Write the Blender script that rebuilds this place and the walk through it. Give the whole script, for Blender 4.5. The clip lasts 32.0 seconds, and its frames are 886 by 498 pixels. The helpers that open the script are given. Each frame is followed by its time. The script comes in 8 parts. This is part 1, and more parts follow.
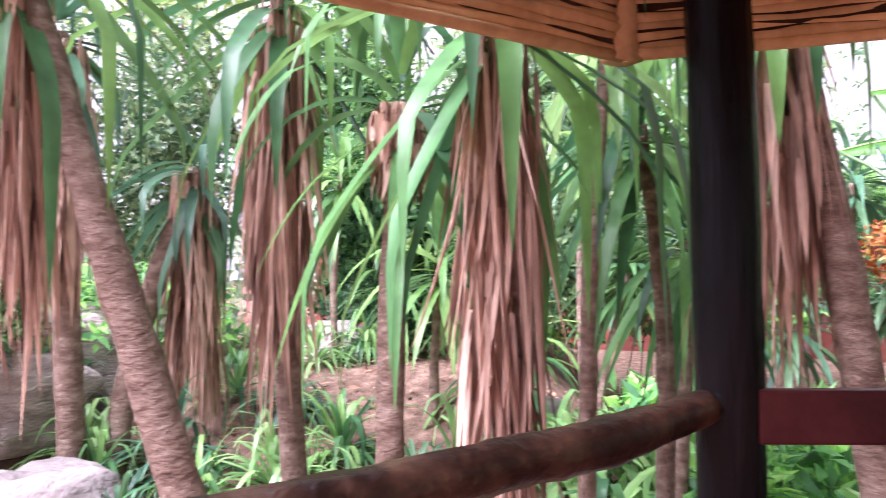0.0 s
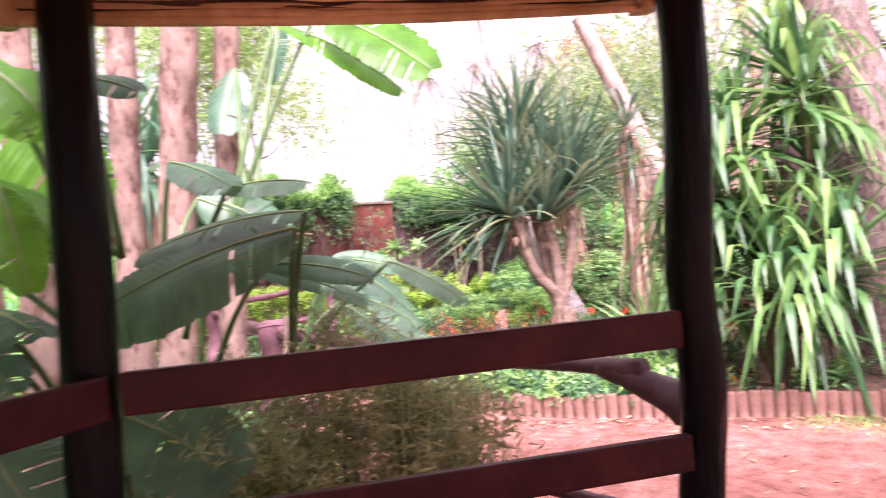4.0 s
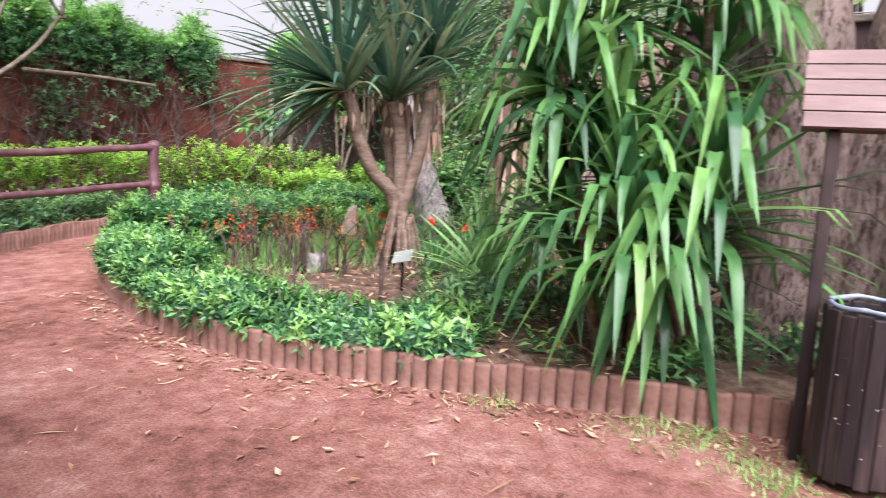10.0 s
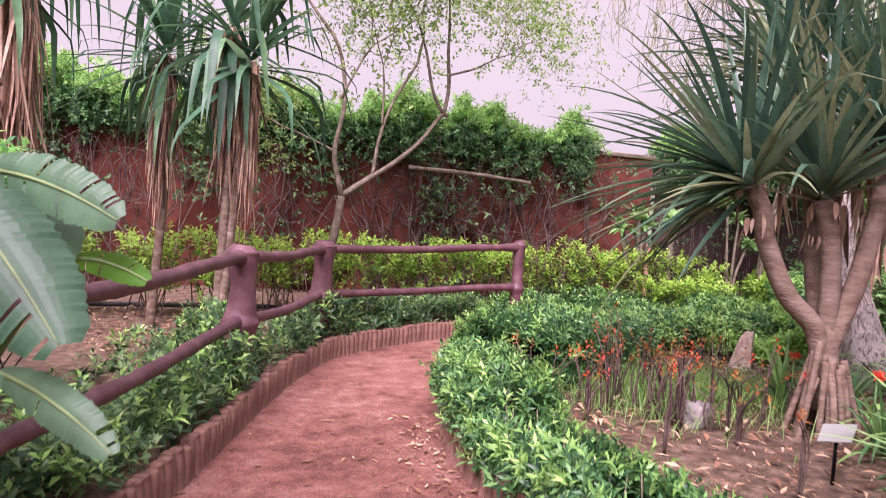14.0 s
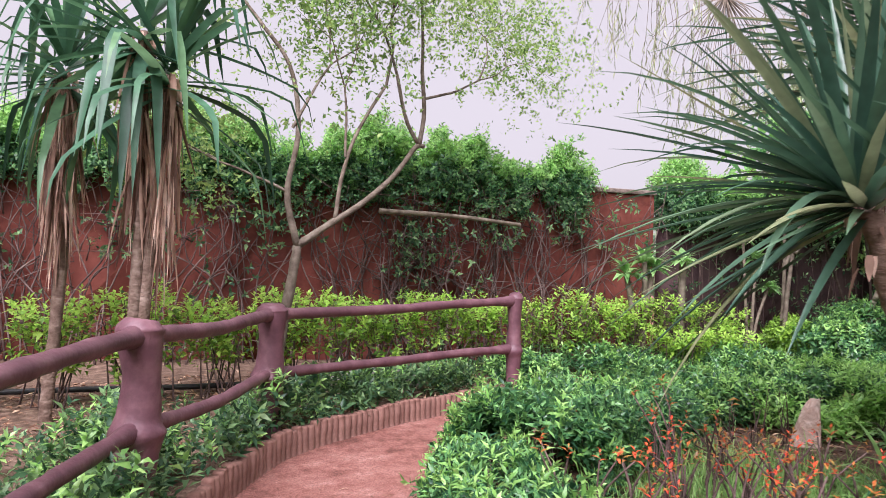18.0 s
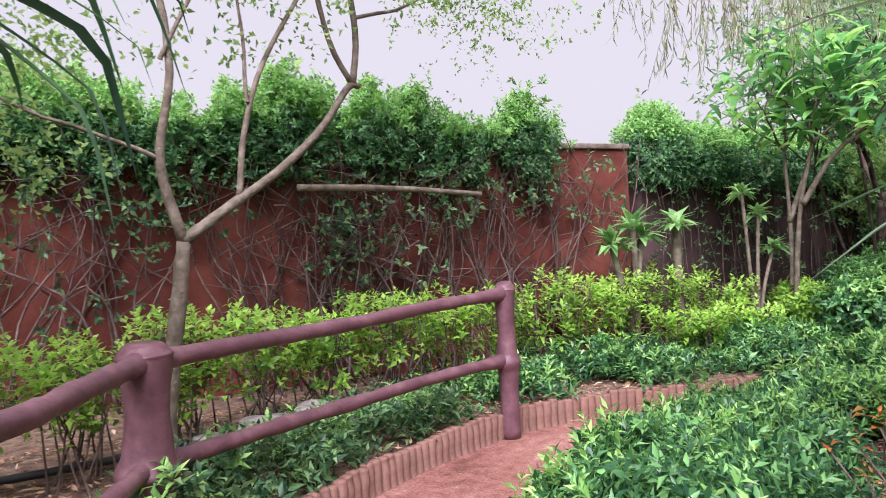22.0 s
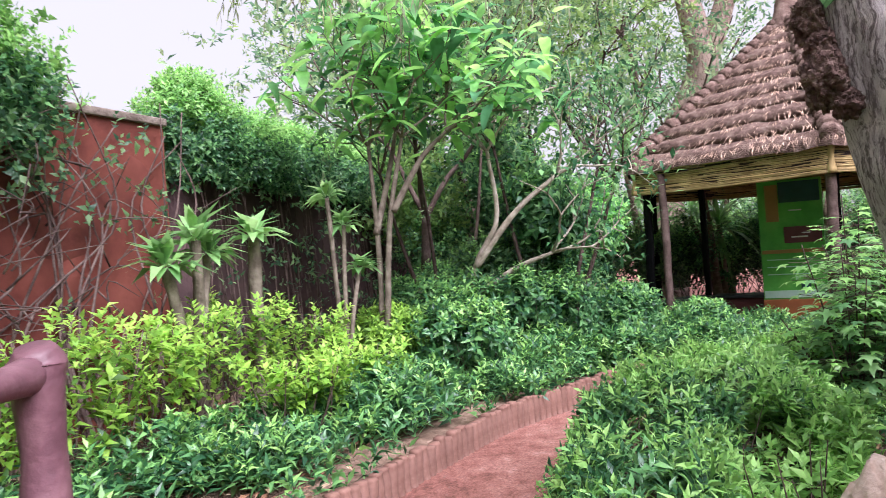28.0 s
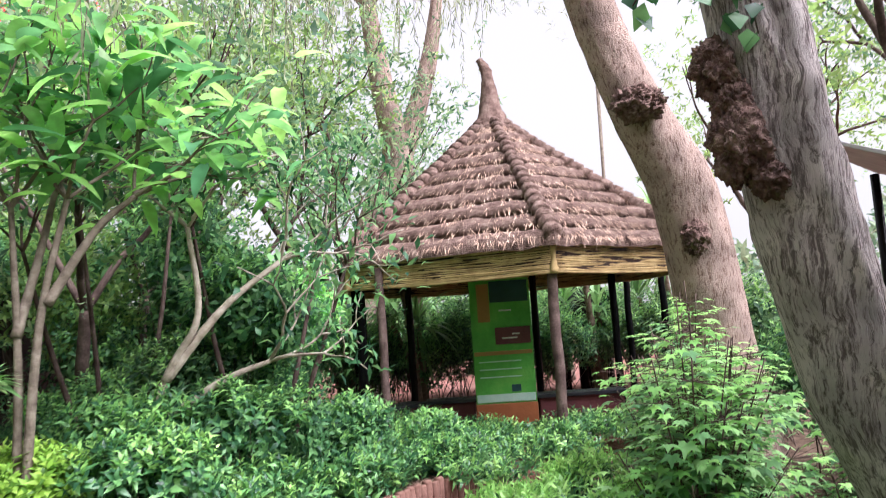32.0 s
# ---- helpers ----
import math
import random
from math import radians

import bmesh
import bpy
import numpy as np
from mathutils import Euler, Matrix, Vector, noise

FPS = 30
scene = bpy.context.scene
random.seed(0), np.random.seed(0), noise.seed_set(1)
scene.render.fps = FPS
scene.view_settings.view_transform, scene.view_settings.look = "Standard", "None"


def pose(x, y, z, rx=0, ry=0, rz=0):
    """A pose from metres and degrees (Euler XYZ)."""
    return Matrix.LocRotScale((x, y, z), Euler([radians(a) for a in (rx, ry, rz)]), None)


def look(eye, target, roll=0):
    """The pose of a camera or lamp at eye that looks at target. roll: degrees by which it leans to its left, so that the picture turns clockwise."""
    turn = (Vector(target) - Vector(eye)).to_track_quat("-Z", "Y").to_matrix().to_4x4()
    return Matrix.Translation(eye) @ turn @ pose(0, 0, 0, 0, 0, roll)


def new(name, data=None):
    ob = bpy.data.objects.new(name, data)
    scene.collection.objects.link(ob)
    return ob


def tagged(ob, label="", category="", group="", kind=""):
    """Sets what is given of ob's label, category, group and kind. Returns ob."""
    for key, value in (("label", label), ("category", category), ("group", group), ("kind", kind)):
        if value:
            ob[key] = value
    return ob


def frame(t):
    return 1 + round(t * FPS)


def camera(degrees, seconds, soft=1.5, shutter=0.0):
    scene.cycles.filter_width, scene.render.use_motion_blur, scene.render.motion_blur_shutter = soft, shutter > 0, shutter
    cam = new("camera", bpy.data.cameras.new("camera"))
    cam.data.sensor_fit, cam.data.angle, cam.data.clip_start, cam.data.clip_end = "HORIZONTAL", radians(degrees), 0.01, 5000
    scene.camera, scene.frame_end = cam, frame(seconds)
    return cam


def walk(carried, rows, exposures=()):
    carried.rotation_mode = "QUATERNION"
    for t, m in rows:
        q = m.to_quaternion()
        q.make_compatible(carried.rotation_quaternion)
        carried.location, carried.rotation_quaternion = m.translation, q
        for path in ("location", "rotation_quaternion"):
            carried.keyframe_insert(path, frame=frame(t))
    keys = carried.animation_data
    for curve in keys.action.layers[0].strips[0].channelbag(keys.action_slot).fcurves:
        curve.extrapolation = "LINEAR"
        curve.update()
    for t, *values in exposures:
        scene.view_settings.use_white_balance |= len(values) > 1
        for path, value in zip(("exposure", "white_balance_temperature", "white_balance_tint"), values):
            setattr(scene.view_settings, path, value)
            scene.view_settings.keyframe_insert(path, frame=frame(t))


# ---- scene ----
# ---- the camera and its walk ----
cam = camera(62.1, 32.0, soft=0.9, shutter=0.5)
PATH = [
    (0, (0.298, -0.34, 1.505), (-0.042, 1.629, 1.59), -0.3),
    (0.5, (0.348, -0.327, 1.511), (0.212, 1.666, 1.601), -0.7),
    (1, (0.417, -0.318, 1.516), (0.517, 1.677, 1.611), -0.7),
    (1.5, (0.501, -0.305, 1.521), (0.884, 1.656, 1.613), -0.8),
    (2, (0.606, -0.291, 1.518), (1.295, 1.584, 1.608), -1.6),
    (2.5, (0.731, -0.278, 1.524), (1.737, 1.449, 1.594), -2.6),
    (3, (0.848, -0.256, 1.514), (2.161, 1.253, 1.558), -3.7),
    (3.5, (0.991, -0.211, 1.518), (2.559, 1.03, 1.534), -4.2),
    (4, (1.129, -0.17, 1.521), (2.879, 0.799, 1.523), -4.9),
    (4.5, (1.26, -0.162, 1.527), (3.126, 0.557, 1.512), -5.3),
    (6.5, (1.993, -0.297, 1.484), (3.981, -0.104, 1.382), -3.0),
    (7, (2.213, -0.327, 1.445), (4.202, -0.177, 1.296), -1.7),
    (7.5, (2.448, -0.347, 1.423), (4.434, -0.206, 1.239), -0.9),
    (8, (2.67, -0.38, 1.409), (4.651, -0.19, 1.201), 0.2),
    (8.5, (2.88, -0.412, 1.432), (4.846, -0.13, 1.195), 1.2),
    (9, (3.066, -0.442, 1.451), (4.999, 0.003, 1.199), 2.5),
    (9.5, (3.28, -0.445, 1.431), (5.155, 0.192, 1.151), 2.8),
    (10, (3.487, -0.411, 1.444), (5.282, 0.418, 1.142), 2.7),
    (10.5, (3.673, -0.357, 1.445), (5.372, 0.653, 1.137), 2.9),
    (11, (3.868, -0.288, 1.406), (5.452, 0.89, 1.088), 3.3),
    (11.5, (4.035, -0.194, 1.39), (5.493, 1.134, 1.052), 3.8),
    (12, (4.163, -0.051, 1.38), (5.504, 1.392, 1.04), 4.1),
    (12.5, (4.299, 0.115, 1.374), (5.562, 1.632, 1.055), 4.0),
    (13, (4.443, 0.266, 1.413), (5.668, 1.826, 1.157), 3.8),
    (13.5, (4.594, 0.406, 1.441), (5.796, 1.995, 1.27), 3.9),
    (14, (4.727, 0.548, 1.491), (5.907, 2.16, 1.392), 4.0),
    (14.5, (4.834, 0.688, 1.509), (5.999, 2.314, 1.468), 3.8),
    (15, (4.922, 0.818, 1.539), (6.086, 2.445, 1.526), 3.7),
    (15.5, (5.006, 0.987, 1.565), (6.186, 2.601, 1.579), 3.2),
    (17.5, (5.502, 1.641, 1.526), (6.728, 3.219, 1.576), 2.5),
    (18, (5.615, 1.88, 1.485), (6.848, 3.454, 1.524), 2.1),
    (18.5, (5.754, 2.146, 1.484), (6.998, 3.711, 1.526), 1.5),
    (19, (5.91, 2.365, 1.472), (7.172, 3.916, 1.509), 1.2),
    (19.5, (6.082, 2.63, 1.46), (7.368, 4.161, 1.477), 0.9),
    (20, (6.186, 2.884, 1.496), (7.494, 4.396, 1.503), 0.8),
    (20.5, (6.279, 3.148, 1.48), (7.609, 4.642, 1.48), -0.1),
    (21, (6.4, 3.408, 1.502), (7.753, 4.881, 1.508), -1.2),
    (21.5, (6.549, 3.696, 1.467), (7.939, 5.134, 1.489), -2.4),
    (22, (6.722, 3.943, 1.459), (8.15, 5.343, 1.466), -2.9),
    (22.5, (6.862, 4.182, 1.464), (8.359, 5.508, 1.456), -3.1),
    (23, (7.007, 4.422, 1.417), (8.602, 5.628, 1.394), -3.1),
    (23.5, (7.154, 4.638, 1.417), (8.841, 5.712, 1.393), -3.5),
    (24, (7.307, 4.819, 1.386), (9.06, 5.782, 1.366), -4.1),
    (24.5, (7.474, 4.978, 1.381), (9.274, 5.851, 1.349), -4.5),
    (25, (7.675, 5.18, 1.387), (9.523, 5.944, 1.361), -5.0),
    (25.5, (7.87, 5.367, 1.381), (9.765, 6.007, 1.362), -5.1),
    (26, (8.043, 5.535, 1.394), (9.977, 6.044, 1.388), -5.2),
    (26.5, (8.238, 5.695, 1.407), (10.202, 6.075, 1.414), -5.2),
    (28.5, (9.074, 6.348, 1.402), (11.073, 6.305, 1.39), -3.9),
    (29, (9.293, 6.422, 1.432), (11.283, 6.226, 1.397), -4.0),
    (29.5, (9.521, 6.47, 1.408), (11.49, 6.127, 1.349), -3.7),
    (30, (9.746, 6.501, 1.428), (11.692, 6.041, 1.365), -3.1),
    (30.5, (9.932, 6.544, 1.449), (11.849, 5.976, 1.419), -2.9),
    (31, (10.122, 6.566, 1.457), (12.006, 5.896, 1.486), -3.2),
    (31.5, (10.288, 6.58, 1.503), (12.134, 5.817, 1.613), -3.9),
    (32, (10.425, 6.562, 1.522), (12.237, 5.739, 1.717), -3.9),
]
walk(cam, [(t, look(eye, target, roll)) for t, eye, target, roll in PATH], exposures=[(0.0, 2.3, 5750, 34), (1.0, 2.36, 5500, 20), (2.0, 2.64, 5300, 18), (3.0, 2.36, 5850, 32), (4.0, 2.2, 6350, 45), (7.0, 1.6, 6400, 10), (8.0, 1.6, 6200, 9), (10.0, 1.4, 5950, 16), (11.5, 1.35, 6200, 34), (13.0, 1.25, 6350, 49), (15.5, 1.17, 6200, 28), (21.0, 1.2, 5900, 23), (26.0, 1.32, 5850, 18), (29.5, 1.54, 5750, 22), (32.0, 1.58, 5850, 17)])

# ---- world and sun: bright hazy overcast ----
world = bpy.data.worlds.new("world")
scene.world = world
world.use_nodes = True
wn = world.node_tree
wn.nodes.clear()
sky = wn.nodes.new("ShaderNodeTexSky")
sky.sky_type, sky.sun_disc = "NISHITA", False
sky.sun_elevation, sky.sun_rotation = radians(52), radians(233)
sky.air_density, sky.dust_density, sky.ozone_density = 1.0, 6.0, 1.0
veil = wn.nodes.new("ShaderNodeHueSaturation")
veil.inputs["Saturation"].default_value = 0.12
cloud = wn.nodes.new("ShaderNodeMix")
cloud.data_type = "RGBA"
cloud.inputs["Factor"].default_value = 0.8
cloud.inputs["B"].default_value = (6.0, 5.7, 5.55, 1)
back = wn.nodes.new("ShaderNodeBackground")
back.inputs["Strength"].default_value = 0.065
wout = wn.nodes.new("ShaderNodeOutputWorld")
wn.links.new(sky.outputs[0], veil.inputs["Color"])
wn.links.new(veil.outputs[0], cloud.inputs["A"])
wn.links.new(cloud.outputs["Result"], back.inputs["Color"])
wn.links.new(back.outputs[0], wout.inputs[0])
sun = new("sun", bpy.data.lights.new("sun", "SUN"))
sun.data.energy, sun.data.angle, sun.data.color = 4.6, radians(50), (1.0, 0.955, 0.92)
sun.matrix_world = look((0, 0, 20), (-math.sin(radians(233)) * 15.6, -math.cos(radians(233)) * 15.6, 0))

# ---- materials ----
def nodes_of(name):
    m = bpy.data.materials.new(name)
    m.use_nodes = True
    nt = m.node_tree
    return m, nt, nt.nodes["Principled BSDF"]


def ramp_of(nt, stops):
    r = nt.nodes.new("ShaderNodeValToRGB")
    e = r.color_ramp.elements
    while len(e) < len(stops):
        e.new(0.5)
    for el, (p, c) in zip(e, stops):
        el.position, el.color = p, (*c, 1)
    return r


def surf(name, cols, scale=6.0, rough=0.8, bump=0.4, bscale=40.0, stretch=(1, 1, 1), metal=0.0, depth=0.02, vary=0.25, wave=False, spec=0.4):
    """A solid surface: colours mixed by noise at two scales, grain and relief; pieces vary by their random number."""
    m, nt, p = nodes_of(name)
    tc = nt.nodes.new("ShaderNodeTexCoord")
    mp = nt.nodes.new("ShaderNodeMapping")
    mp.inputs["Scale"].default_value = stretch
    nt.links.new(tc.outputs["Object"], mp.inputs[0])
    big = nt.nodes.new("ShaderNodeTexNoise")
    big.inputs["Scale"].default_value, big.inputs["Detail"].default_value, big.inputs["Roughness"].default_value = scale, 6, 0.62
    nt.links.new(mp.outputs[0], big.inputs["Vector"])
    k = len(cols) - 1
    r = ramp_of(nt, [(0.3 + 0.4 * i / max(k, 1), c) for i, c in enumerate(cols)])
    nt.links.new(big.outputs["Fac"], r.inputs[0])
    fine = nt.nodes.new("ShaderNodeTexNoise")
    fine.inputs["Scale"].default_value, fine.inputs["Detail"].default_value = bscale, 5
    nt.links.new(mp.outputs[0], fine.inputs["Vector"])
    info = nt.nodes.new("ShaderNodeObjectInfo")
    isl = nt.nodes.new("ShaderNodeNewGeometry")
    a1 = nt.nodes.new("ShaderNodeMath")
    a1.operation = "ADD"
    nt.links.new(info.outputs["Random"], a1.inputs[0])
    nt.links.new(isl.outputs["Random Per Island"], a1.inputs[1])
    a2 = nt.nodes.new("ShaderNodeMath")
    a2.operation = "ADD"
    nt.links.new(a1.outputs[0], a2.inputs[0])
    nt.links.new(fine.outputs["Fac"], a2.inputs[1])
    mr = nt.nodes.new("ShaderNodeMapRange")
    mr.inputs["From Min"].default_value, mr.inputs["From Max"].default_value = 0.4, 2.4
    mr.inputs["To Min"].default_value, mr.inputs["To Max"].default_value = 1 - vary, 1 + vary
    nt.links.new(a2.outputs[0], mr.inputs["Value"])
    hs = nt.nodes.new("ShaderNodeHueSaturation")
    nt.links.new(r.outputs[0], hs.inputs["Color"])
    nt.links.new(mr.outputs[0], hs.inputs["Value"])
    nt.links.new(hs.outputs[0], p.inputs["Base Color"])
    p.inputs["Roughness"].default_value, p.inputs["Metallic"].default_value = rough, metal
    p.inputs["Specular IOR Level"].default_value = spec
    b = nt.nodes.new("ShaderNodeBump")
    b.inputs["Strength"].default_value, b.inputs["Distance"].default_value = bump, depth
    if wave:
        w = nt.nodes.new("ShaderNodeTexVoronoi")
        w.inputs["Scale"].default_value = bscale * 0.4
        nt.links.new(mp.outputs[0], w.inputs["Vector"])
        mul = nt.nodes.new("ShaderNodeMath")
        mul.operation = "ADD"
        nt.links.new(w.outputs["Distance"], mul.inputs[0])
        nt.links.new(fine.outputs["Fac"], mul.inputs[1])
        nt.links.new(mul.outputs[0], b.inputs["Height"])
    else:
        nt.links.new(fine.outputs["Fac"], b.inputs["Height"])
    nt.links.new(b.outputs[0], p.inputs["Normal"])
    return m


def leafy(name, cols, rough=0.42, trans=0.3, vein=0.0, spec=0.5):
    """Leaf blades: every leaf its own tone, light passing through."""
    m, nt, p = nodes_of(name)
    g = nt.nodes.new("ShaderNodeNewGeometry")
    k = len(cols) - 1
    r = ramp_of(nt, [(i / max(k, 1), c) for i, c in enumerate(cols)])
    oi = nt.nodes.new("ShaderNodeObjectInfo")
    both = nt.nodes.new("ShaderNodeMath")
    both.operation = "ADD"
    frac = nt.nodes.new("ShaderNodeMath")
    frac.operation = "FRACT"
    nt.links.new(g.outputs["Random Per Island"], both.inputs[0])
    nt.links.new(oi.outputs["Random"], both.inputs[1])
    nt.links.new(both.outputs[0], frac.inputs[0])
    nt.links.new(frac.outputs[0], r.inputs[0])
    n = nt.nodes.new("ShaderNodeTexNoise")
    n.inputs["Scale"].default_value, n.inputs["Detail"].default_value = 9, 4
    tc = nt.nodes.new("ShaderNodeTexCoord")
    nt.links.new(tc.outputs["Object"], n.inputs["Vector"])
    mr = nt.nodes.new("ShaderNodeMapRange")
    mr.inputs["From Min"].default_value, mr.inputs["From Max"].default_value = 0.3, 0.7
    mr.inputs["To Min"].default_value, mr.inputs["To Max"].default_value = 0.75, 1.25
    nt.links.new(n.outputs["Fac"], mr.inputs["Value"])
    hs = nt.nodes.new("ShaderNodeHueSaturation")
    nt.links.new(r.outputs[0], hs.inputs["Color"])
    nt.links.new(mr.outputs[0], hs.inputs["Value"])
    nt.links.new(hs.outputs[0], p.inputs["Base Color"])
    p.inputs["Roughness"].default_value = rough
    p.inputs["Specular IOR Level"].default_value = spec
    if vein:
        fine = nt.nodes.new("ShaderNodeTexNoise")
        fine.inputs["Scale"].default_value = 60
        nt.links.new(tc.outputs["Object"], fine.inputs["Vector"])
        b = nt.nodes.new("ShaderNodeBump")
        b.inputs["Strength"].default_value, b.inputs["Distance"].default_value = vein, 0.01
        nt.links.new(fine.outputs["Fac"], b.inputs["Height"])
        nt.links.new(b.outputs[0], p.inputs["Normal"])
    t = nt.nodes.new("ShaderNodeBsdfTranslucent")
    warm = nt.nodes.new("ShaderNodeHueSaturation")
    warm.inputs["Hue"].default_value, warm.inputs["Saturation"].default_value, warm.inputs["Value"].default_value = 0.48, 0.98, 1.5
    nt.links.new(hs.outputs[0], warm.inputs["Color"])
    nt.links.new(warm.outputs[0], t.inputs["Color"])
    mx = nt.nodes.new("ShaderNodeMixShader")
    mx.inputs[0].default_value = trans
    nt.links.new(p.outputs[0], mx.inputs[1])
    nt.links.new(t.outputs[0], mx.inputs[2])
    nt.links.new(mx.outputs[0], nt.nodes["Material Output"].inputs[0])
    return m


def earth(name):
    """Trodden earth: damp and dusty patches, fine grit."""
    m, nt, p = nodes_of(name)
    tc = nt.nodes.new("ShaderNodeTexCoord")
    big, mid, fine = (nt.nodes.new("ShaderNodeTexNoise") for _ in range(3))
    for n, sc, de in ((big, 0.8, 8), (mid, 7.0, 8), (fine, 70.0, 6)):
        n.inputs["Scale"].default_value, n.inputs["Detail"].default_value, n.inputs["Roughness"].default_value = sc, de, 0.68
        nt.links.new(tc.outputs["Object"], n.inputs["Vector"])
    add = nt.nodes.new("ShaderNodeMath")
    add.operation = "ADD"
    nt.links.new(big.outputs["Fac"], add.inputs[0])
    nt.links.new(mid.outputs["Fac"], add.inputs[1])
    half = nt.nodes.new("ShaderNodeMath")
    half.operation, half.inputs[1].default_value = "MULTIPLY", 0.5
    nt.links.new(add.outputs[0], half.inputs[0])
    r = ramp_of(nt, [(0.40, (0.15, 0.064, 0.051)), (0.475, (0.25, 0.109, 0.087)), (0.55, (0.31, 0.15, 0.124)), (0.625, (0.42, 0.245, 0.21))])
    nt.links.new(half.outputs[0], r.inputs[0])
    mr = nt.nodes.new("ShaderNodeMapRange")
    mr.inputs["From Min"].default_value, mr.inputs["From Max"].default_value = 0.3, 0.7
    mr.inputs["To Min"].default_value, mr.inputs["To Max"].default_value = 0.5, 1.42
    nt.links.new(fine.outputs["Fac"], mr.inputs["Value"])
    hs = nt.nodes.new("ShaderNodeHueSaturation")
    nt.links.new(r.outputs[0], hs.inputs["Color"])
    nt.links.new(mr.outputs[0], hs.inputs["Value"])
    nt.links.new(hs.outputs[0], p.inputs["Base Color"])
    p.inputs["Roughness"].default_value, p.inputs["Specular IOR Level"].default_value = 0.95, 0.12
    b = nt.nodes.new("ShaderNodeBump")
    b.inputs["Strength"].default_value, b.inputs["Distance"].default_value = 0.9, 0.02
    s2 = nt.nodes.new("ShaderNodeMath")
    s2.operation = "ADD"
    nt.links.new(fine.outputs["Fac"], s2.inputs[0])
    nt.links.new(mid.outputs["Fac"], s2.inputs[1])
    nt.links.new(s2.outputs[0], b.inputs["Height"])
    nt.links.new(b.outputs[0], p.inputs["Normal"])
    return m


def barky(name, dark, mid_c, light, scale=36.0, tall=0.11, crack=0.225, depth=0.035):
    """Bark in upright plates parted by dark cracks."""
    m, nt, p = nodes_of(name)
    tc = nt.nodes.new("ShaderNodeTexCoord")
    wob = nt.nodes.new("ShaderNodeTexNoise")
    wob.inputs["Scale"].default_value, wob.inputs["Detail"].default_value = 5.0, 5
    nt.links.new(tc.outputs["Object"], wob.inputs["Vector"])
    sh = nt.nodes.new("ShaderNodeMixRGB")
    sh.blend_type, sh.inputs[0].default_value = "ADD", 0.1
    nt.links.new(tc.outputs["Object"], sh.inputs[1])
    nt.links.new(wob.outputs["Color"], sh.inputs[2])
    mp = nt.nodes.new("ShaderNodeMapping")
    mp.inputs["Scale"].default_value = (1, 1, tall)
    nt.links.new(sh.outputs[0], mp.inputs[0])
    vo = nt.nodes.new("ShaderNodeTexNoise")
    vo.inputs["Scale"].default_value, vo.inputs["Detail"].default_value, vo.inputs["Roughness"].default_value = scale, 7, 0.66
    nt.links.new(mp.outputs[0], vo.inputs["Vector"])
    fi = nt.nodes.new("ShaderNodeTexNoise")
    fi.inputs["Scale"].default_value, fi.inputs["Detail"].default_value, fi.inputs["Roughness"].default_value = scale * 2.6, 8, 0.72
    nt.links.new(mp.outputs[0], fi.inputs["Vector"])
    mul = nt.nodes.new("ShaderNodeMath")
    mul.operation = "MULTIPLY"
    nt.links.new(vo.outputs["Fac"], mul.inputs[0])
    nt.links.new(fi.outputs["Fac"], mul.inputs[1])
    r = ramp_of(nt, [(crack - 0.05, dark), (crack, mid_c), (crack + 0.045, light), (0.6, light)])
    nt.links.new(mul.outputs[0], r.inputs[0])
    mr = nt.nodes.new("ShaderNodeMapRange")
    mr.inputs["From Min"].default_value, mr.inputs["From Max"].default_value = 0.3, 0.7
    mr.inputs["To Min"].default_value, mr.inputs["To Max"].default_value = 0.6, 1.25
    nt.links.new(wob.outputs["Fac"], mr.inputs["Value"])
    hs = nt.nodes.new("ShaderNodeHueSaturation")
    nt.links.new(r.outputs[0], hs.inputs["Color"])
    nt.links.new(mr.outputs[0], hs.inputs["Value"])
    nt.links.new(hs.outputs[0], p.inputs["Base Color"])
    p.inputs["Roughness"].default_value, p.inputs["Specular IOR Level"].default_value = 0.9, 0.15
    ad = nt.nodes.new("ShaderNodeMath")
    ad.operation = "ADD"
    nt.links.new(mul.outputs[0], ad.inputs[0])
    sc = nt.nodes.new("ShaderNodeMath")
    sc.operation, sc.inputs[1].default_value = "MULTIPLY", 0.25
    nt.links.new(fi.outputs["Fac"], sc.inputs[0])
    nt.links.new(sc.outputs[0], ad.inputs[1])
    b = nt.nodes.new("ShaderNodeBump")
    b.inputs["Strength"].default_value, b.inputs["Distance"].default_value = 1.0, depth
    nt.links.new(ad.outputs[0], b.inputs["Height"])
    nt.links.new(b.outputs[0], p.inputs["Normal"])
    return m


M_EARTH = earth("red_earth")
M_SOIL = surf("mulch_soil", [(0.07, 0.045, 0.033), (0.15, 0.098, 0.072), (0.27, 0.185, 0.14)], 9, 0.95, 0.9, 45, depth=0.03, vary=0.35, spec=0.1)
M_EDGE = surf("terracotta_concrete", [(0.148, 0.073, 0.056), (0.218, 0.120, 0.095), (0.289, 0.174, 0.144)], 7, 0.85, 0.35, 60, depth=0.01, vary=0.2, spec=0.2)
M_FENCE = surf("purple_brown_paint", [(0.075, 0.032, 0.041), (0.115, 0.051, 0.063), (0.175, 0.088, 0.10)], 7, 0.5, 0.35, 35, depth=0.01, vary=0.18, spec=0.4)
M_POST = surf("black_creosote_wood", [(0.0025, 0.0025, 0.003), (0.005, 0.005, 0.006), (0.012, 0.009, 0.008)], 6, 0.26, 0.8, 40, (1, 1, 0.12), depth=0.012, vary=0.2, spec=0.1)
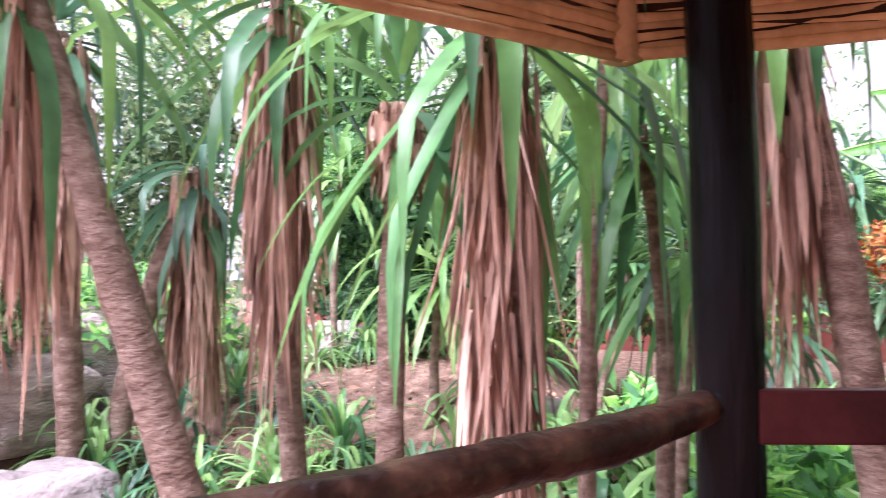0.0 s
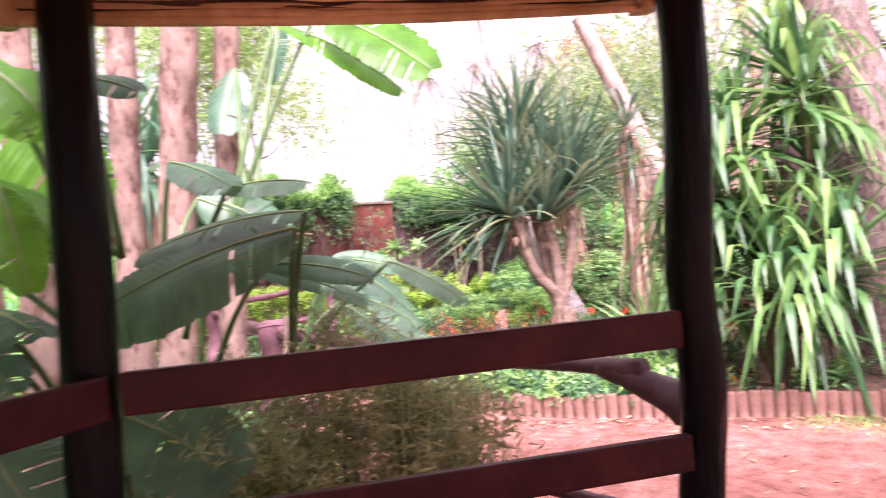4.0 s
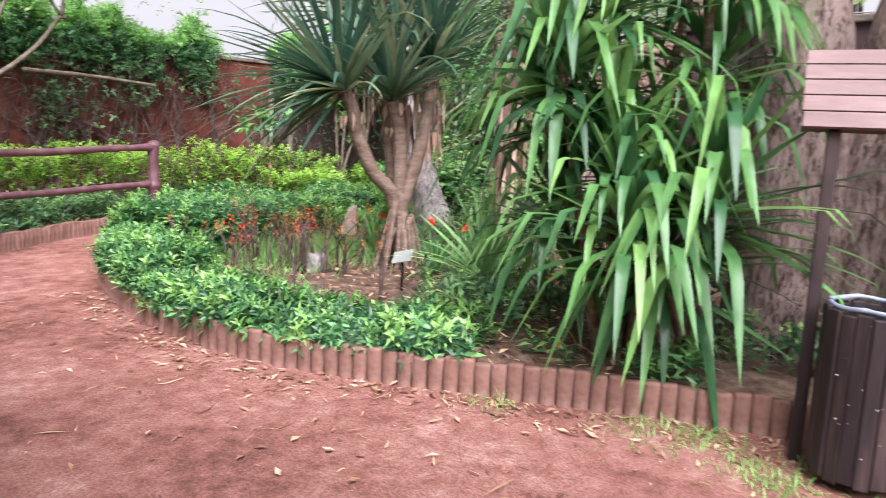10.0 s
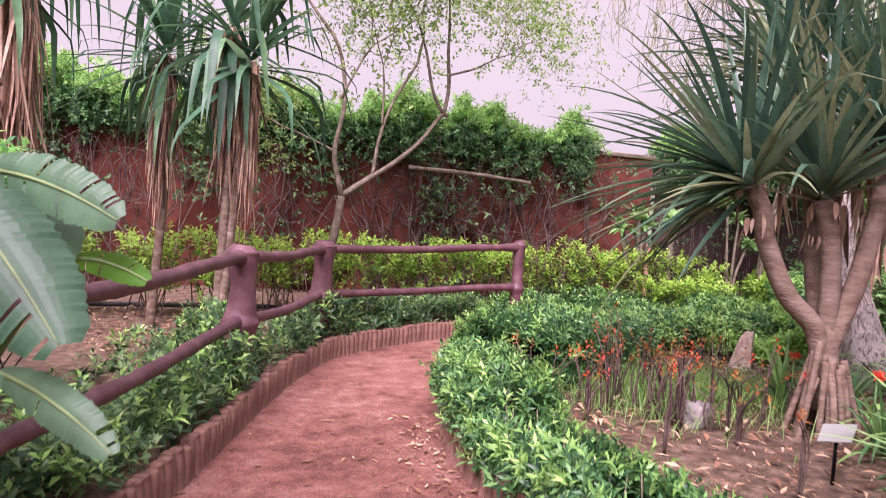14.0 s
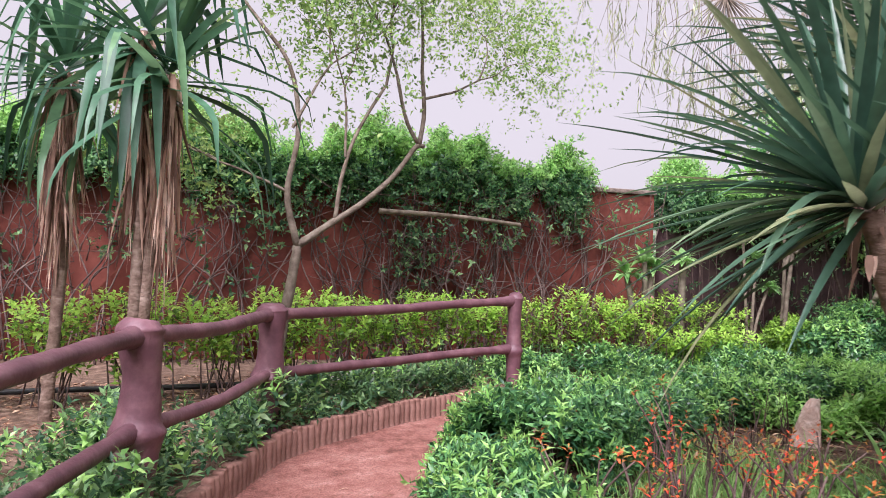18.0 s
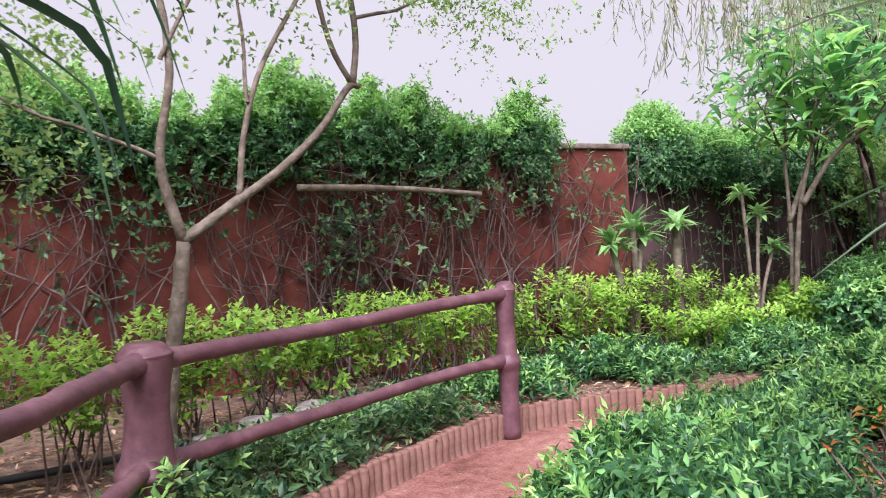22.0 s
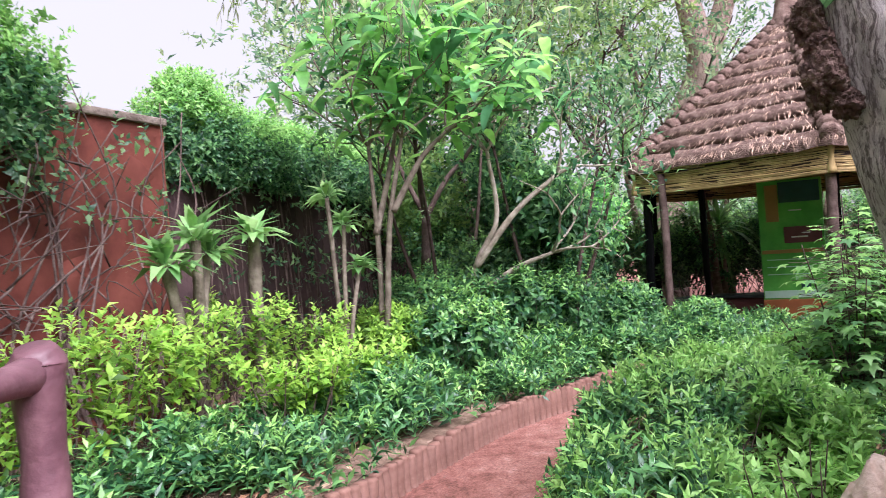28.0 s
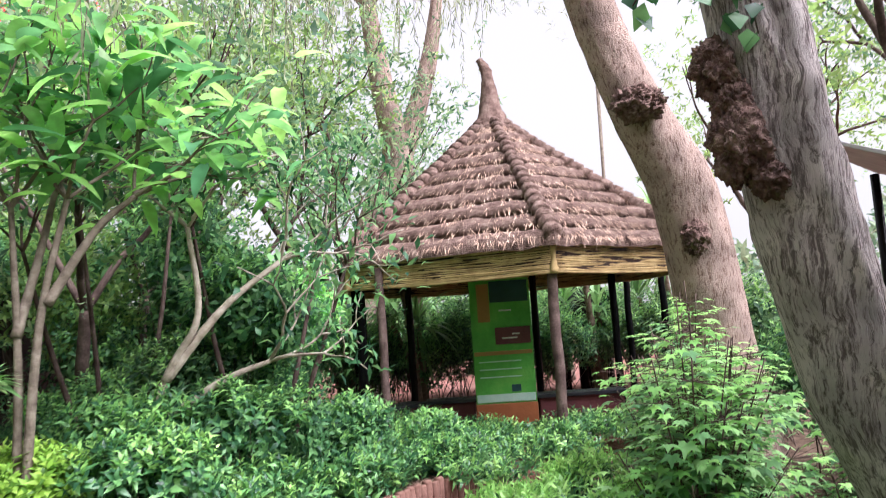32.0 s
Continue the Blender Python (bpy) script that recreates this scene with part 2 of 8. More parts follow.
M_PLANK = surf("maroon_stained_wood", [(0.022, 0.004, 0.005), (0.04, 0.007, 0.008), (0.066, 0.014, 0.014)], 5, 0.38, 0.35, 60, depth=0.004, vary=0.2, spec=0.16)
M_LOG = surf("varnished_log", [(0.008, 0.004, 0.003), (0.022, 0.010, 0.007), (0.07, 0.036, 0.022)], 9, 0.34, 0.7, 24, (1, 1, 1), depth=0.014, spec=0.25)
M_REED = surf("reed_bundle", [(0.27, 0.175, 0.07), (0.42, 0.29, 0.125), (0.56, 0.41, 0.20)], 5, 0.7, 0.5, 50, (1, 1, 1), depth=0.006, vary=0.3)
M_THATCH = surf("weathered_thatch", [(0.075, 0.045, 0.038), (0.17, 0.11, 0.092), (0.29, 0.205, 0.175)], 9, 0.95, 1.0, 60, depth=0.03, vary=0.35, spec=0.1)
M_STRAW = surf("dry_straw", [(0.20, 0.12, 0.09), (0.36, 0.24, 0.18), (0.52, 0.39, 0.31)], 9, 0.9, 0.3, 60, vary=0.4, spec=0.1)
M_WALL = surf("red_painted_plaster", [(0.065, 0.018, 0.015), (0.15, 0.042, 0.031), (0.23, 0.072, 0.053)], 1.3, 0.85, 0.4, 24, depth=0.012, vary=0.12, spec=0.2)
M_COPING = surf("weathered_coping", [(0.12, 0.09, 0.075), (0.26, 0.21, 0.18)], 5, 0.9, 0.6, 40, spec=0.2)
M_BARK = barky("fissured_grey_bark", (0.19, 0.15, 0.143), (0.51, 0.425, 0.41), (0.73, 0.64, 0.62), 34.0, 0.075, 0.235, 0.045)
M_BARKWARM = barky("warm_fissured_bark", (0.05, 0.03, 0.026), (0.17, 0.115, 0.10), (0.33, 0.245, 0.22))
M_BARKFINE = barky("fine_brown_bark", (0.11, 0.065, 0.052), (0.25, 0.165, 0.135), (0.37, 0.27, 0.23), 40, 0.25, 0.20, 0.02)
M_PEEL = barky("peeling_pinkish_bark", (0.10, 0.055, 0.042), (0.23, 0.145, 0.115), (0.32, 0.22, 0.18), 9, 0.35, 0.22, 0.03)
M_BARK2 = surf("smooth_brown_bark", [(0.16, 0.095, 0.075), (0.29, 0.19, 0.155), (0.40, 0.29, 0.245)], 6, 0.85, 0.6, 30, (1, 1, 0.35), depth=0.02, vary=0.2, spec=0.2)
M_BURL = surf("dark_burl", [(0.05, 0.03, 0.026), (0.17, 0.105, 0.09), (0.36, 0.25, 0.215)], 16, 0.95, 1.0, 30, depth=0.06, vary=0.3, wave=True, spec=0.1)
M_TWIG = surf("thin_branch_bark", [(0.075, 0.058, 0.044), (0.158, 0.127, 0.098), (0.247, 0.209, 0.165)], 9, 0.85, 0.5, 40, spec=0.2)
M_PALETWIG = surf("pale_branch_bark", [(0.2, 0.16, 0.125), (0.34, 0.285, 0.235), (0.46, 0.40, 0.34)], 9, 0.85, 0.5, 40, spec=0.2)
M_VINE = surf("dry_vine_stems", [(0.035, 0.021, 0.019), (0.084, 0.056, 0.049), (0.154, 0.108, 0.095)], 5, 0.9, 0.5, 40, vary=0.4, spec=0.15)
M_DTRUNK = surf("scarred_cane_trunk", [(0.10, 0.062, 0.045), (0.19, 0.13, 0.10), (0.31, 0.235, 0.19)], 11, 0.85, 0.8, 34, (0.9, 0.9, 1.6), depth=0.015, spec=0.2)
M_DRY = surf("grey_dry_climber_stems", [(0.045, 0.028, 0.026), (0.10, 0.068, 0.06), (0.18, 0.13, 0.115)], 5, 0.9, 0.5, 40, vary=0.4, spec=0.15)
M_PTRUNK = surf("ringed_screwpine_trunk", [(0.108, 0.068, 0.050), (0.187, 0.126, 0.097), (0.259, 0.187, 0.151)], 7, 0.8, 0.6, 26, (0.8, 0.8, 2.4), depth=0.02, spec=0.2)
M_STONE = surf("garden_stone", [(0.12, 0.105, 0.10), (0.23, 0.205, 0.195), (0.36, 0.325, 0.31)], 5, 0.9, 0.8, 22, depth=0.03, vary=0.2, spec=0.2)
M_PINKSTONE = surf("pinkish_stone", [(0.40, 0.26, 0.20), (0.58, 0.43, 0.36), (0.74, 0.62, 0.55)], 7, 0.85, 0.7, 22, depth=0.03, vary=0.2, spec=0.2)
M_PALESTONE = surf("pale_layered_stone", [(0.22, 0.19, 0.17), (0.42, 0.37, 0.34), (0.60, 0.55, 0.51)], 5, 0.9, 0.9, 22, (1, 1, 3), depth=0.04, vary=0.2, spec=0.2)
M_BINWOOD = surf("weathered_dark_slats", [(0.008, 0.005, 0.006), (0.019, 0.012, 0.013), (0.054, 0.033, 0.031)], 8, 0.6, 0.6, 50, (1, 1, 0.15), depth=0.008, vary=0.3)
M_BINROOF = surf("faded_brown_boards", [(0.10, 0.06, 0.055), (0.155, 0.095, 0.088), (0.22, 0.145, 0.135)], 6, 0.55, 0.4, 50, (1, 0.2, 1), depth=0.004, vary=0.15)
M_LINER = surf("blue_white_liner", [(0.090, 0.120, 0.190), (0.250, 0.270, 0.310)], 6, 0.4, 0.2, 20)
M_HOSE = surf("black_hose", [(0.02, 0.02, 0.022), (0.04, 0.04, 0.042)], 6, 0.45, 0.2, 20)
M_SIGN = surf("white_label_plate", [(0.252, 0.259, 0.245), (0.288, 0.295, 0.281)], 6, 0.4, 0.1, 20, vary=0.05)
M_TEAL = surf("teal_label", [(0.01, 0.2, 0.18), (0.02, 0.28, 0.25)], 6, 0.4, 0.1, 20, vary=0.05)
M_NET = surf("grey_netting", [(0.28, 0.28, 0.29), (0.4, 0.4, 0.41)], 6, 0.7, 0.1, 20, vary=0.1)
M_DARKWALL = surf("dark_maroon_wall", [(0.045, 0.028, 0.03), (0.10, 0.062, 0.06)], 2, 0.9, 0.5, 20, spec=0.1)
M_ROOFSHEET = surf("grey_roof_sheet", [(0.25, 0.24, 0.24), (0.36, 0.34, 0.33)], 3, 0.8, 0.4, 20, spec=0.2)
M_BENCH = surf("dark_bench_top", [(0.012, 0.012, 0.018), (0.03, 0.03, 0.04)], 4, 0.4, 0.3, 30)
M_MAROON = surf("maroon_paint", [(0.10, 0.028, 0.035), (0.15, 0.045, 0.052)], 3, 0.6, 0.3, 30, vary=0.1)
M_PGREEN = surf("panel_green_paint", [(0.06, 0.28, 0.04), (0.10, 0.42, 0.06), (0.20, 0.52, 0.09)], 1.8, 0.55, 0.2, 30, vary=0.08)
M_PDARK = surf("panel_dark_blue_paint", [(0.012, 0.05, 0.05), (0.02, 0.075, 0.09)], 3, 0.55, 0.2, 30, vary=0.08)
M_POCHRE = surf("panel_ochre_paint", [(0.30, 0.16, 0.05), (0.40, 0.22, 0.07)], 3, 0.55, 0.2, 30, vary=0.08)
M_PORANGE = surf("panel_orange_paint", [(0.26, 0.085, 0.03), (0.36, 0.12, 0.045)], 3, 0.55, 0.2, 30, vary=0.08)
M_PWAVE = surf("panel_pale_wave_paint", [(0.35, 0.6, 0.5), (0.55, 0.72, 0.62)], 3, 0.55, 0.2, 30, vary=0.08)
M_WHITE = surf("white_lettering", [(0.6, 0.58, 0.55), (0.75, 0.73, 0.7)], 3, 0.6, 0.1, 30, vary=0.05)

L_HEDGE = leafy("hedge_leaf", [(0.014, 0.055, 0.028), (0.038, 0.12, 0.046), (0.09, 0.23, 0.078), (0.20, 0.41, 0.13)], 0.33, 0.28, spec=0.42)
L_COVER = leafy("groundcover_leaf", [(0.022, 0.062, 0.034), (0.056, 0.13, 0.06), (0.12, 0.235, 0.095), (0.23, 0.37, 0.155)], 0.38, 0.4, spec=0.36)
L_LIME = leafy("lime_leaf", [(0.05, 0.12, 0.02), (0.11, 0.23, 0.03), (0.20, 0.37, 0.045), (0.32, 0.50, 0.08)], 0.42, 0.42, spec=0.3)
L_LIMEYOUNG = leafy("young_lime_leaf", [(0.20, 0.40, 0.06), (0.32, 0.55, 0.09), (0.46, 0.66, 0.15)], 0.42, 0.45, spec=0.25)
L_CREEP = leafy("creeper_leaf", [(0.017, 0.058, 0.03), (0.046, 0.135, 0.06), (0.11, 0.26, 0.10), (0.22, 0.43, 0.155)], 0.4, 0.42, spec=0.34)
# lighter than creeper_leaf: young shoots, and top light coloured into the creepers
L_YOUNGLIT = leafy("young_and_toplit_leaf", [(0.09, 0.22, 0.06), (0.17, 0.37, 0.10), (0.27, 0.52, 0.15), (0.38, 0.64, 0.21)], 0.4, 0.42, spec=0.32)
L_TIP = leafy("hedge_tip_leaf", [(0.10, 0.23, 0.055), (0.18, 0.38, 0.09), (0.30, 0.54, 0.15), (0.42, 0.67, 0.22)], 0.34, 0.38, spec=0.4)
L_DRAC = leafy("strap_leaf", [(0.044, 0.129, 0.057), (0.080, 0.207, 0.074), (0.142, 0.310, 0.091), (0.241, 0.431, 0.130)], 0.36, 0.28, spec=0.4)
L_DRACMID = leafy("mid_strap_leaf", [(0.03, 0.092, 0.036), (0.058, 0.155, 0.05), (0.105, 0.24, 0.068), (0.19, 0.36, 0.10)], 0.36, 0.28, spec=0.38)
L_DRACDARK = leafy("dark_strap_leaf", [(0.034, 0.087, 0.057), (0.060, 0.151, 0.084), (0.112, 0.222, 0.103)], 0.42, 0.25, spec=0.35)
L_DRACLIME = leafy("young_strap_leaf", [(0.109, 0.244, 0.083), (0.201, 0.389, 0.138), (0.339, 0.547, 0.221)], 0.32, 0.35)
L_PAND = leafy("screwpine_leaf", [(0.03, 0.075, 0.055), (0.055, 0.12, 0.08), (0.10, 0.18, 0.105), (0.26, 0.27, 0.14)], 0.34, 0.2)
L_DEAD = leafy("dead_hanging_leaf", [(0.14, 0.08, 0.06), (0.34, 0.21, 0.155), (0.55, 0.37, 0.28), (0.72, 0.54, 0.43)], 0.75, 0.2, spec=0.2)
L_LITTER = leafy("dry_litter", [(0.1, 0.05, 0.032), (0.24, 0.12, 0.075), (0.4, 0.25, 0.16), (0.55, 0.4, 0.28)], 0.85, 0.05, spec=0.1)
L_BANANA = leafy("paddle_leaf", [(0.065, 0.15, 0.095), (0.095, 0.20, 0.125), (0.135, 0.26, 0.16)], 0.4, 0.45, 0.1, spec=0.5)
L_STALK = leafy("leaf_stalk", [(0.07, 0.14, 0.05), (0.11, 0.2, 0.07)], 0.4, 0.1)
L_DRACDEEP = leafy("deep_strap_leaf", [(0.03, 0.09, 0.045), (0.06, 0.16, 0.065), (0.09, 0.22, 0.065), (0.14, 0.30, 0.08)], 0.4, 0.24, spec=0.24)
L_MIDRIB = leafy("leaf_midrib", [(0.22, 0.31, 0.13), (0.28, 0.36, 0.16)], 0.4, 0.1)
L_BANLIME = leafy("backlit_paddle_leaf", [(0.07, 0.24, 0.026), (0.12, 0.34, 0.042)], 0.34, 0.6, 0.08)
L_ORANGE = leafy("orange_leaf", [(0.356, 0.068, 0.015), (0.436, 0.130, 0.027), (0.412, 0.205, 0.046), (0.238, 0.164, 0.038)], 0.5, 0.3)
L_RED = leafy("red_petal", [(0.65, 0.06, 0.02), (0.75, 0.13, 0.04)], 0.5, 0.3)
L_GRASS = leafy("grass_blade", [(0.107, 0.248, 0.065), (0.198, 0.386, 0.098), (0.335, 0.496, 0.174)], 0.5, 0.35)
L_TREE = leafy("tree_leaf", [(0.052, 0.115, 0.070), (0.112, 0.216, 0.111), (0.209, 0.337, 0.160), (0.358, 0.445, 0.240)], 0.5, 0.5, spec=0.3)
L_TREEPALE = leafy("pale_tree_leaf", [(0.10, 0.20, 0.065), (0.20, 0.34, 0.10), (0.33, 0.47, 0.15)], 0.5, 0.5, spec=0.3)
L_BROAD = leafy("broad_shrub_leaf", [(0.066, 0.192, 0.090), (0.132, 0.346, 0.126), (0.244, 0.557, 0.156), (0.376, 0.728, 0.188)], 0.42, 0.42, spec=0.35)
L_LOBED = leafy("lobed_leaf", [(0.08, 0.19, 0.09), (0.16, 0.33, 0.14), (0.27, 0.47, 0.20), (0.38, 0.60, 0.27)], 0.42, 0.45, spec=0.36)
L_GREY = leafy("grey_green_leaf", [(0.161, 0.209, 0.120), (0.274, 0.305, 0.179), (0.386, 0.402, 0.239)], 0.55, 0.3)
L_FEATHER = leafy("feathery_leaf", [(0.18, 0.21, 0.10), (0.32, 0.36, 0.18), (0.48, 0.50, 0.28)], 0.5, 0.5, spec=0.3)
L_YELLOW = leafy("yellowed_strap_leaf", [(0.62, 0.3, 0.05), (0.55, 0.22, 0.05)], 0.5, 0.2)
L_FAR = leafy("far_foliage", [(0.053, 0.104, 0.065), (0.114, 0.193, 0.109), (0.213, 0.303, 0.174), (0.335, 0.399, 0.261)], 0.6, 0.35)

# ---- geometry helpers ----
UP = np.array([0.0, 0.0, 1.0])


def unit(a):
    a = np.asarray(a, float)
    return a / np.maximum(np.linalg.norm(a, axis=-1, keepdims=True), 1e-9)


class Geo:
    """Collects vertices and faces and turns them into one mesh."""

    def __init__(self):
        self.v, self.f, self.n = [], [], 0

    def add(self, verts, faces):
        verts = np.asarray(verts, float).reshape(-1, 3)
        self.v.append(verts)
        for fa in faces if isinstance(faces, list) else [faces]:
            self.f.append(np.asarray(fa, int) + self.n)
        self.n += len(verts)
        return self

    def mesh(self, name, smooth=True):
        me = bpy.data.meshes.new(name)
        if not self.v:
            return me
        v = np.concatenate(self.v)
        tot = np.concatenate([np.full(len(a), a.shape[1]) for a in self.f])
        loops = np.concatenate([a.ravel() for a in self.f])
        start = np.concatenate([[0], np.cumsum(tot)[:-1]])
        me.vertices.add(len(v))
        me.vertices.foreach_set("co", v.ravel())
        me.loops.add(len(loops))
        me.loops.foreach_set("vertex_index", loops)
        me.polygons.add(len(tot))
        me.polygons.foreach_set("loop_start", start)
        me.polygons.foreach_set("loop_total", tot)
        me.polygons.foreach_set("use_smooth", np.full(len(tot), smooth))
        me.update(calc_edges=True)
        return me


def part(name, geo, material, parent=None, label="", smooth=True):
    """Links a Geo, bmesh or mesh, drawn in world places, as one mesh object under a thing or a part."""
    if isinstance(geo, Geo):
        me = geo.mesh(name, smooth)
    elif isinstance(geo, bmesh.types.BMesh):
        me = bpy.data.meshes.new(name)
        geo.to_mesh(me)
        geo.free()
    else:
        me = geo
    if not me.materials:
        me.materials.append(material)
    ob = new(name, me)
    if parent is not None:
        ob.parent = parent
        if parent.type == "EMPTY":
            ob.matrix_parent_inverse = parent.matrix_basis.inverted()
    if label:
        tagged(ob, label)
    return ob


def thing(name, at, label, category, group="", kind=""):
    e = new(name)
    e.location = at
    e.empty_display_size = 0.1
    e.matrix_basis = Matrix.Translation(at)
    return tagged(e, label, category, group, kind)


def spline(pts, n):
    """A smooth curve through the given points."""
    p = np.asarray(pts, float)
    k = len(p)
    if k == 2:
        return p[0] + (p[1] - p[0]) * np.linspace(0, 1, n)[:, None]
    q = np.vstack([2 * p[0] - p[1], p, 2 * p[-1] - p[-2]])
    t = np.linspace(0, k - 1, n)
    i = np.minimum(t.astype(int), k - 2)
    u = (t - i)[:, None]
    a, b, c, d = q[i], q[i + 1], q[i + 2], q[i + 3]
    return 0.5 * (2 * b + (c - a) * u + (2 * a - 5 * b + 4 * c - d) * u**2 + (3 * b - a - 3 * c + d) * u**3)


def along(pts, step):
    """Points at an even step along a polyline's smooth curve, with the way it goes there."""
    c = spline(pts, 40 * len(pts))
    d = np.concatenate([[0], np.cumsum(np.linalg.norm(np.diff(c, axis=0), axis=1))])
    s = np.arange(step / 2, d[-1], step)
    q = np.stack([np.interp(s, d, c[:, k]) for k in range(c.shape[1])], 1)
    w = np.stack([np.interp(s + step / 4, d, c[:, k]) - np.interp(s - step / 4, d, c[:, k]) for k in range(c.shape[1])], 1)
    return q, unit(w)


def tube(geo, pts, radii, sides=9, rough=0.0, rng=None, cap=True, lobes=0.0):
    p = np.asarray(pts, float)
    n = len(p)
    r = np.interp(np.linspace(0, 1, n), np.linspace(0, 1, len(np.atleast_1d(radii))), np.atleast_1d(radii))
    t = unit(np.gradient(p, axis=0))
    ref = np.array([1.0, 0, 0]) if abs(t[0][0]) < 0.8 else np.array([0, 1.0, 0])
    a = unit(ref - t * (t @ ref)[:, None])
    b = np.cross(t, a)
    th = np.linspace(0, 2 * np.pi, sides, endpoint=False)
    rr = r[:, None] * (1 + (rng.normal(0, rough, (n, sides)) if rough and rng is not None else 0) + lobes * np.sin(3 * th + 1.3)[None])
    v = p[:, None] + rr[..., None] * (np.cos(th)[None, :, None] * a[:, None] + np.sin(th)[None, :, None] * b[:, None])
    i, j = np.meshgrid(np.arange(n - 1), np.arange(sides), indexing="ij")
    f = np.stack([i * sides + j, i * sides + (j + 1) % sides, (i + 1) * sides + (j + 1) % sides, (i + 1) * sides + j], -1).reshape(-1, 4)
    fs = [f]
    vv = v.reshape(-1, 3)
    if cap:
        vv = np.vstack([vv, p[0], p[-1]])
        k = np.arange(sides)
        fs.append(np.stack([np.full(sides, n * sides), (k + 1) % sides, k], -1))
        fs.append(np.stack([np.full(sides, n * sides + 1), (n - 1) * sides + k, (n - 1) * sides + (k + 1) % sides], -1))
    geo.add(vv, fs)
    return geo


def leaves(geo, p, d, nrm, length, width, fold=0.15, bend=0.15):
    """Pointed leaves, folded along the rib: places, directions, upper sides, lengths and widths."""
    p, d = np.asarray(p, float), unit(d)
    n = len(p)
    if not n:
        return geo
    s = unit(np.cross(d, nrm) + 1e-6)
    u = np.cross(s, d)
    ln, w = np.broadcast_to(length, n)[:, None], np.broadcast_to(width, n)[:, None]
    mid = p + d * ln * 0.5 + u * ln * bend * 0.25
    tip = p + d * ln - u * ln * bend
    le = p + d * ln * 0.42 + s * w * 0.5 + u * (fold * w + ln * bend * 0.2)
    ri = p + d * ln * 0.42 - s * w * 0.5 + u * (fold * w + ln * bend * 0.2)
    v = np.stack([p, mid, tip, le, ri], 1).reshape(-1, 3)
    k = 5 * np.arange(n)[:, None, None]
    f = (np.array([[0, 4, 1], [4, 2, 1], [0, 1, 3], [1, 2, 3]])[None] + k).reshape(-1, 3)
    return geo.add(v, f)


def straps(geo, p, d, length, width, droop, seg=7, fold=0.25, kink=0.0, rng=None):
    """Long arching leaves that bend under their weight and taper to a point."""
    p, d = np.asarray(p, float).copy(), unit(d)
    n = len(p)
    ln, w, dr = (np.broadcast_to(np.asarray(a, float), n)[:, None] for a in (length, width, droop))
    az = np.arctan2(d[:, 1], d[:, 0])
    s = np.stack([-np.sin(az), np.cos(az), 0 * az], 1)
    rows = []
    q = p
    at_fold = (0.34 + 0.55 * np.modf(np.arange(n) * 0.618)[0])[:, None]
    for k in range(seg + 1):
        u = k / seg
        way = unit(d - UP * dr * u**1.4 * 2.2)
        if kink:
            s3 = np.clip((u - at_fold) / 0.22, 0, 1)
            s3 = s3 * s3 * (3 - 2 * s3)
            way = unit(unit(d - UP * dr * u * 0.8) * (1 - s3 * kink) - UP * s3 * kink * 1.1)
        if k:
            q = q + way * ln / seg
        prof = min(1.0, 0.5 + 2.2 * u) * max(0.0, 1 - u**2.3) + 0.015
        nn = np.cross(s, way)
        nn *= np.sign(nn[:, 2:3] + 1e-6)
        hw = w * 0.5 * prof
        rows.append(np.stack([q + s * hw + nn * hw * fold, q, q - s * hw + nn * hw * fold], 1))
    v = np.stack(rows, 1).reshape(-1, 3)
    base = (3 * (seg + 1)) * np.arange(n)[:, None, None]
    one = []
    for k in range(seg):
        for c in (0, 1):
            a = 3 * k + c
            one.append((a, a + 1, a + 4, a + 3))
    return geo.add(v, (np.array(one)[None] + base).reshape(-1, 4))


def rosette(geo, c, n, length, width, rng, lo=-30, hi=80, droop=(0.3, 0.9), r0=0.03, seg=7, tall=0.15, fold=0.25, kink=0.0):
    """A head of strap leaves round a stem's end."""
    az = np.arange(n) * 2.39996 + rng.uniform(0, 6)
    el = np.radians(rng.uniform(lo, hi, n))
    d = np.stack([np.cos(az) * np.cos(el), np.sin(az) * np.cos(el), np.sin(el)], 1)
    p = np.asarray(c, float) + d * r0
    p[:, 2] += (el - el.min()) / max(el.max() - el.min(), 1e-6) * tall - tall * 0.6
    return straps(geo, p, d, length * rng.uniform(0.7, 1.1, n), width * rng.uniform(0.75, 1.1, n), rng.uniform(*droop, n), seg, fold, kink)


def crown_head(geo, c, axis, n, length, width, rng, wide=75, droop=(0.02, 0.3), seg=7, fold=0.5):
    """Sword leaves spread in a cone round an axis, the outer ones sagging."""
    axis = unit(axis)
    a = unit(np.cross(axis, [0.3, 0.5, 0.2]))
    b = np.cross(axis, a)
    az = np.arange(n) * 2.39996 + rng.uniform(0, 6)
    po = np.radians(wide) * np.sqrt((np.arange(n) + 0.5) / n) * rng.uniform(0.85, 1.1, n)
    d = np.sin(po)[:, None] * (np.cos(az)[:, None] * a + np.sin(az)[:, None] * b) + np.cos(po)[:, None] * axis
    p = np.asarray(c, float) + d * 0.05 + axis * (0.22 * (1 - po / np.radians(wide)))[:, None]
    dr = rng.uniform(*droop, n) + 0.35 * (rng.random(n) < 0.1)
    return straps(geo, p, d, length * rng.uniform(0.7, 1.1, n), width * rng.uniform(0.75, 1.1, n), dr, seg, fold)


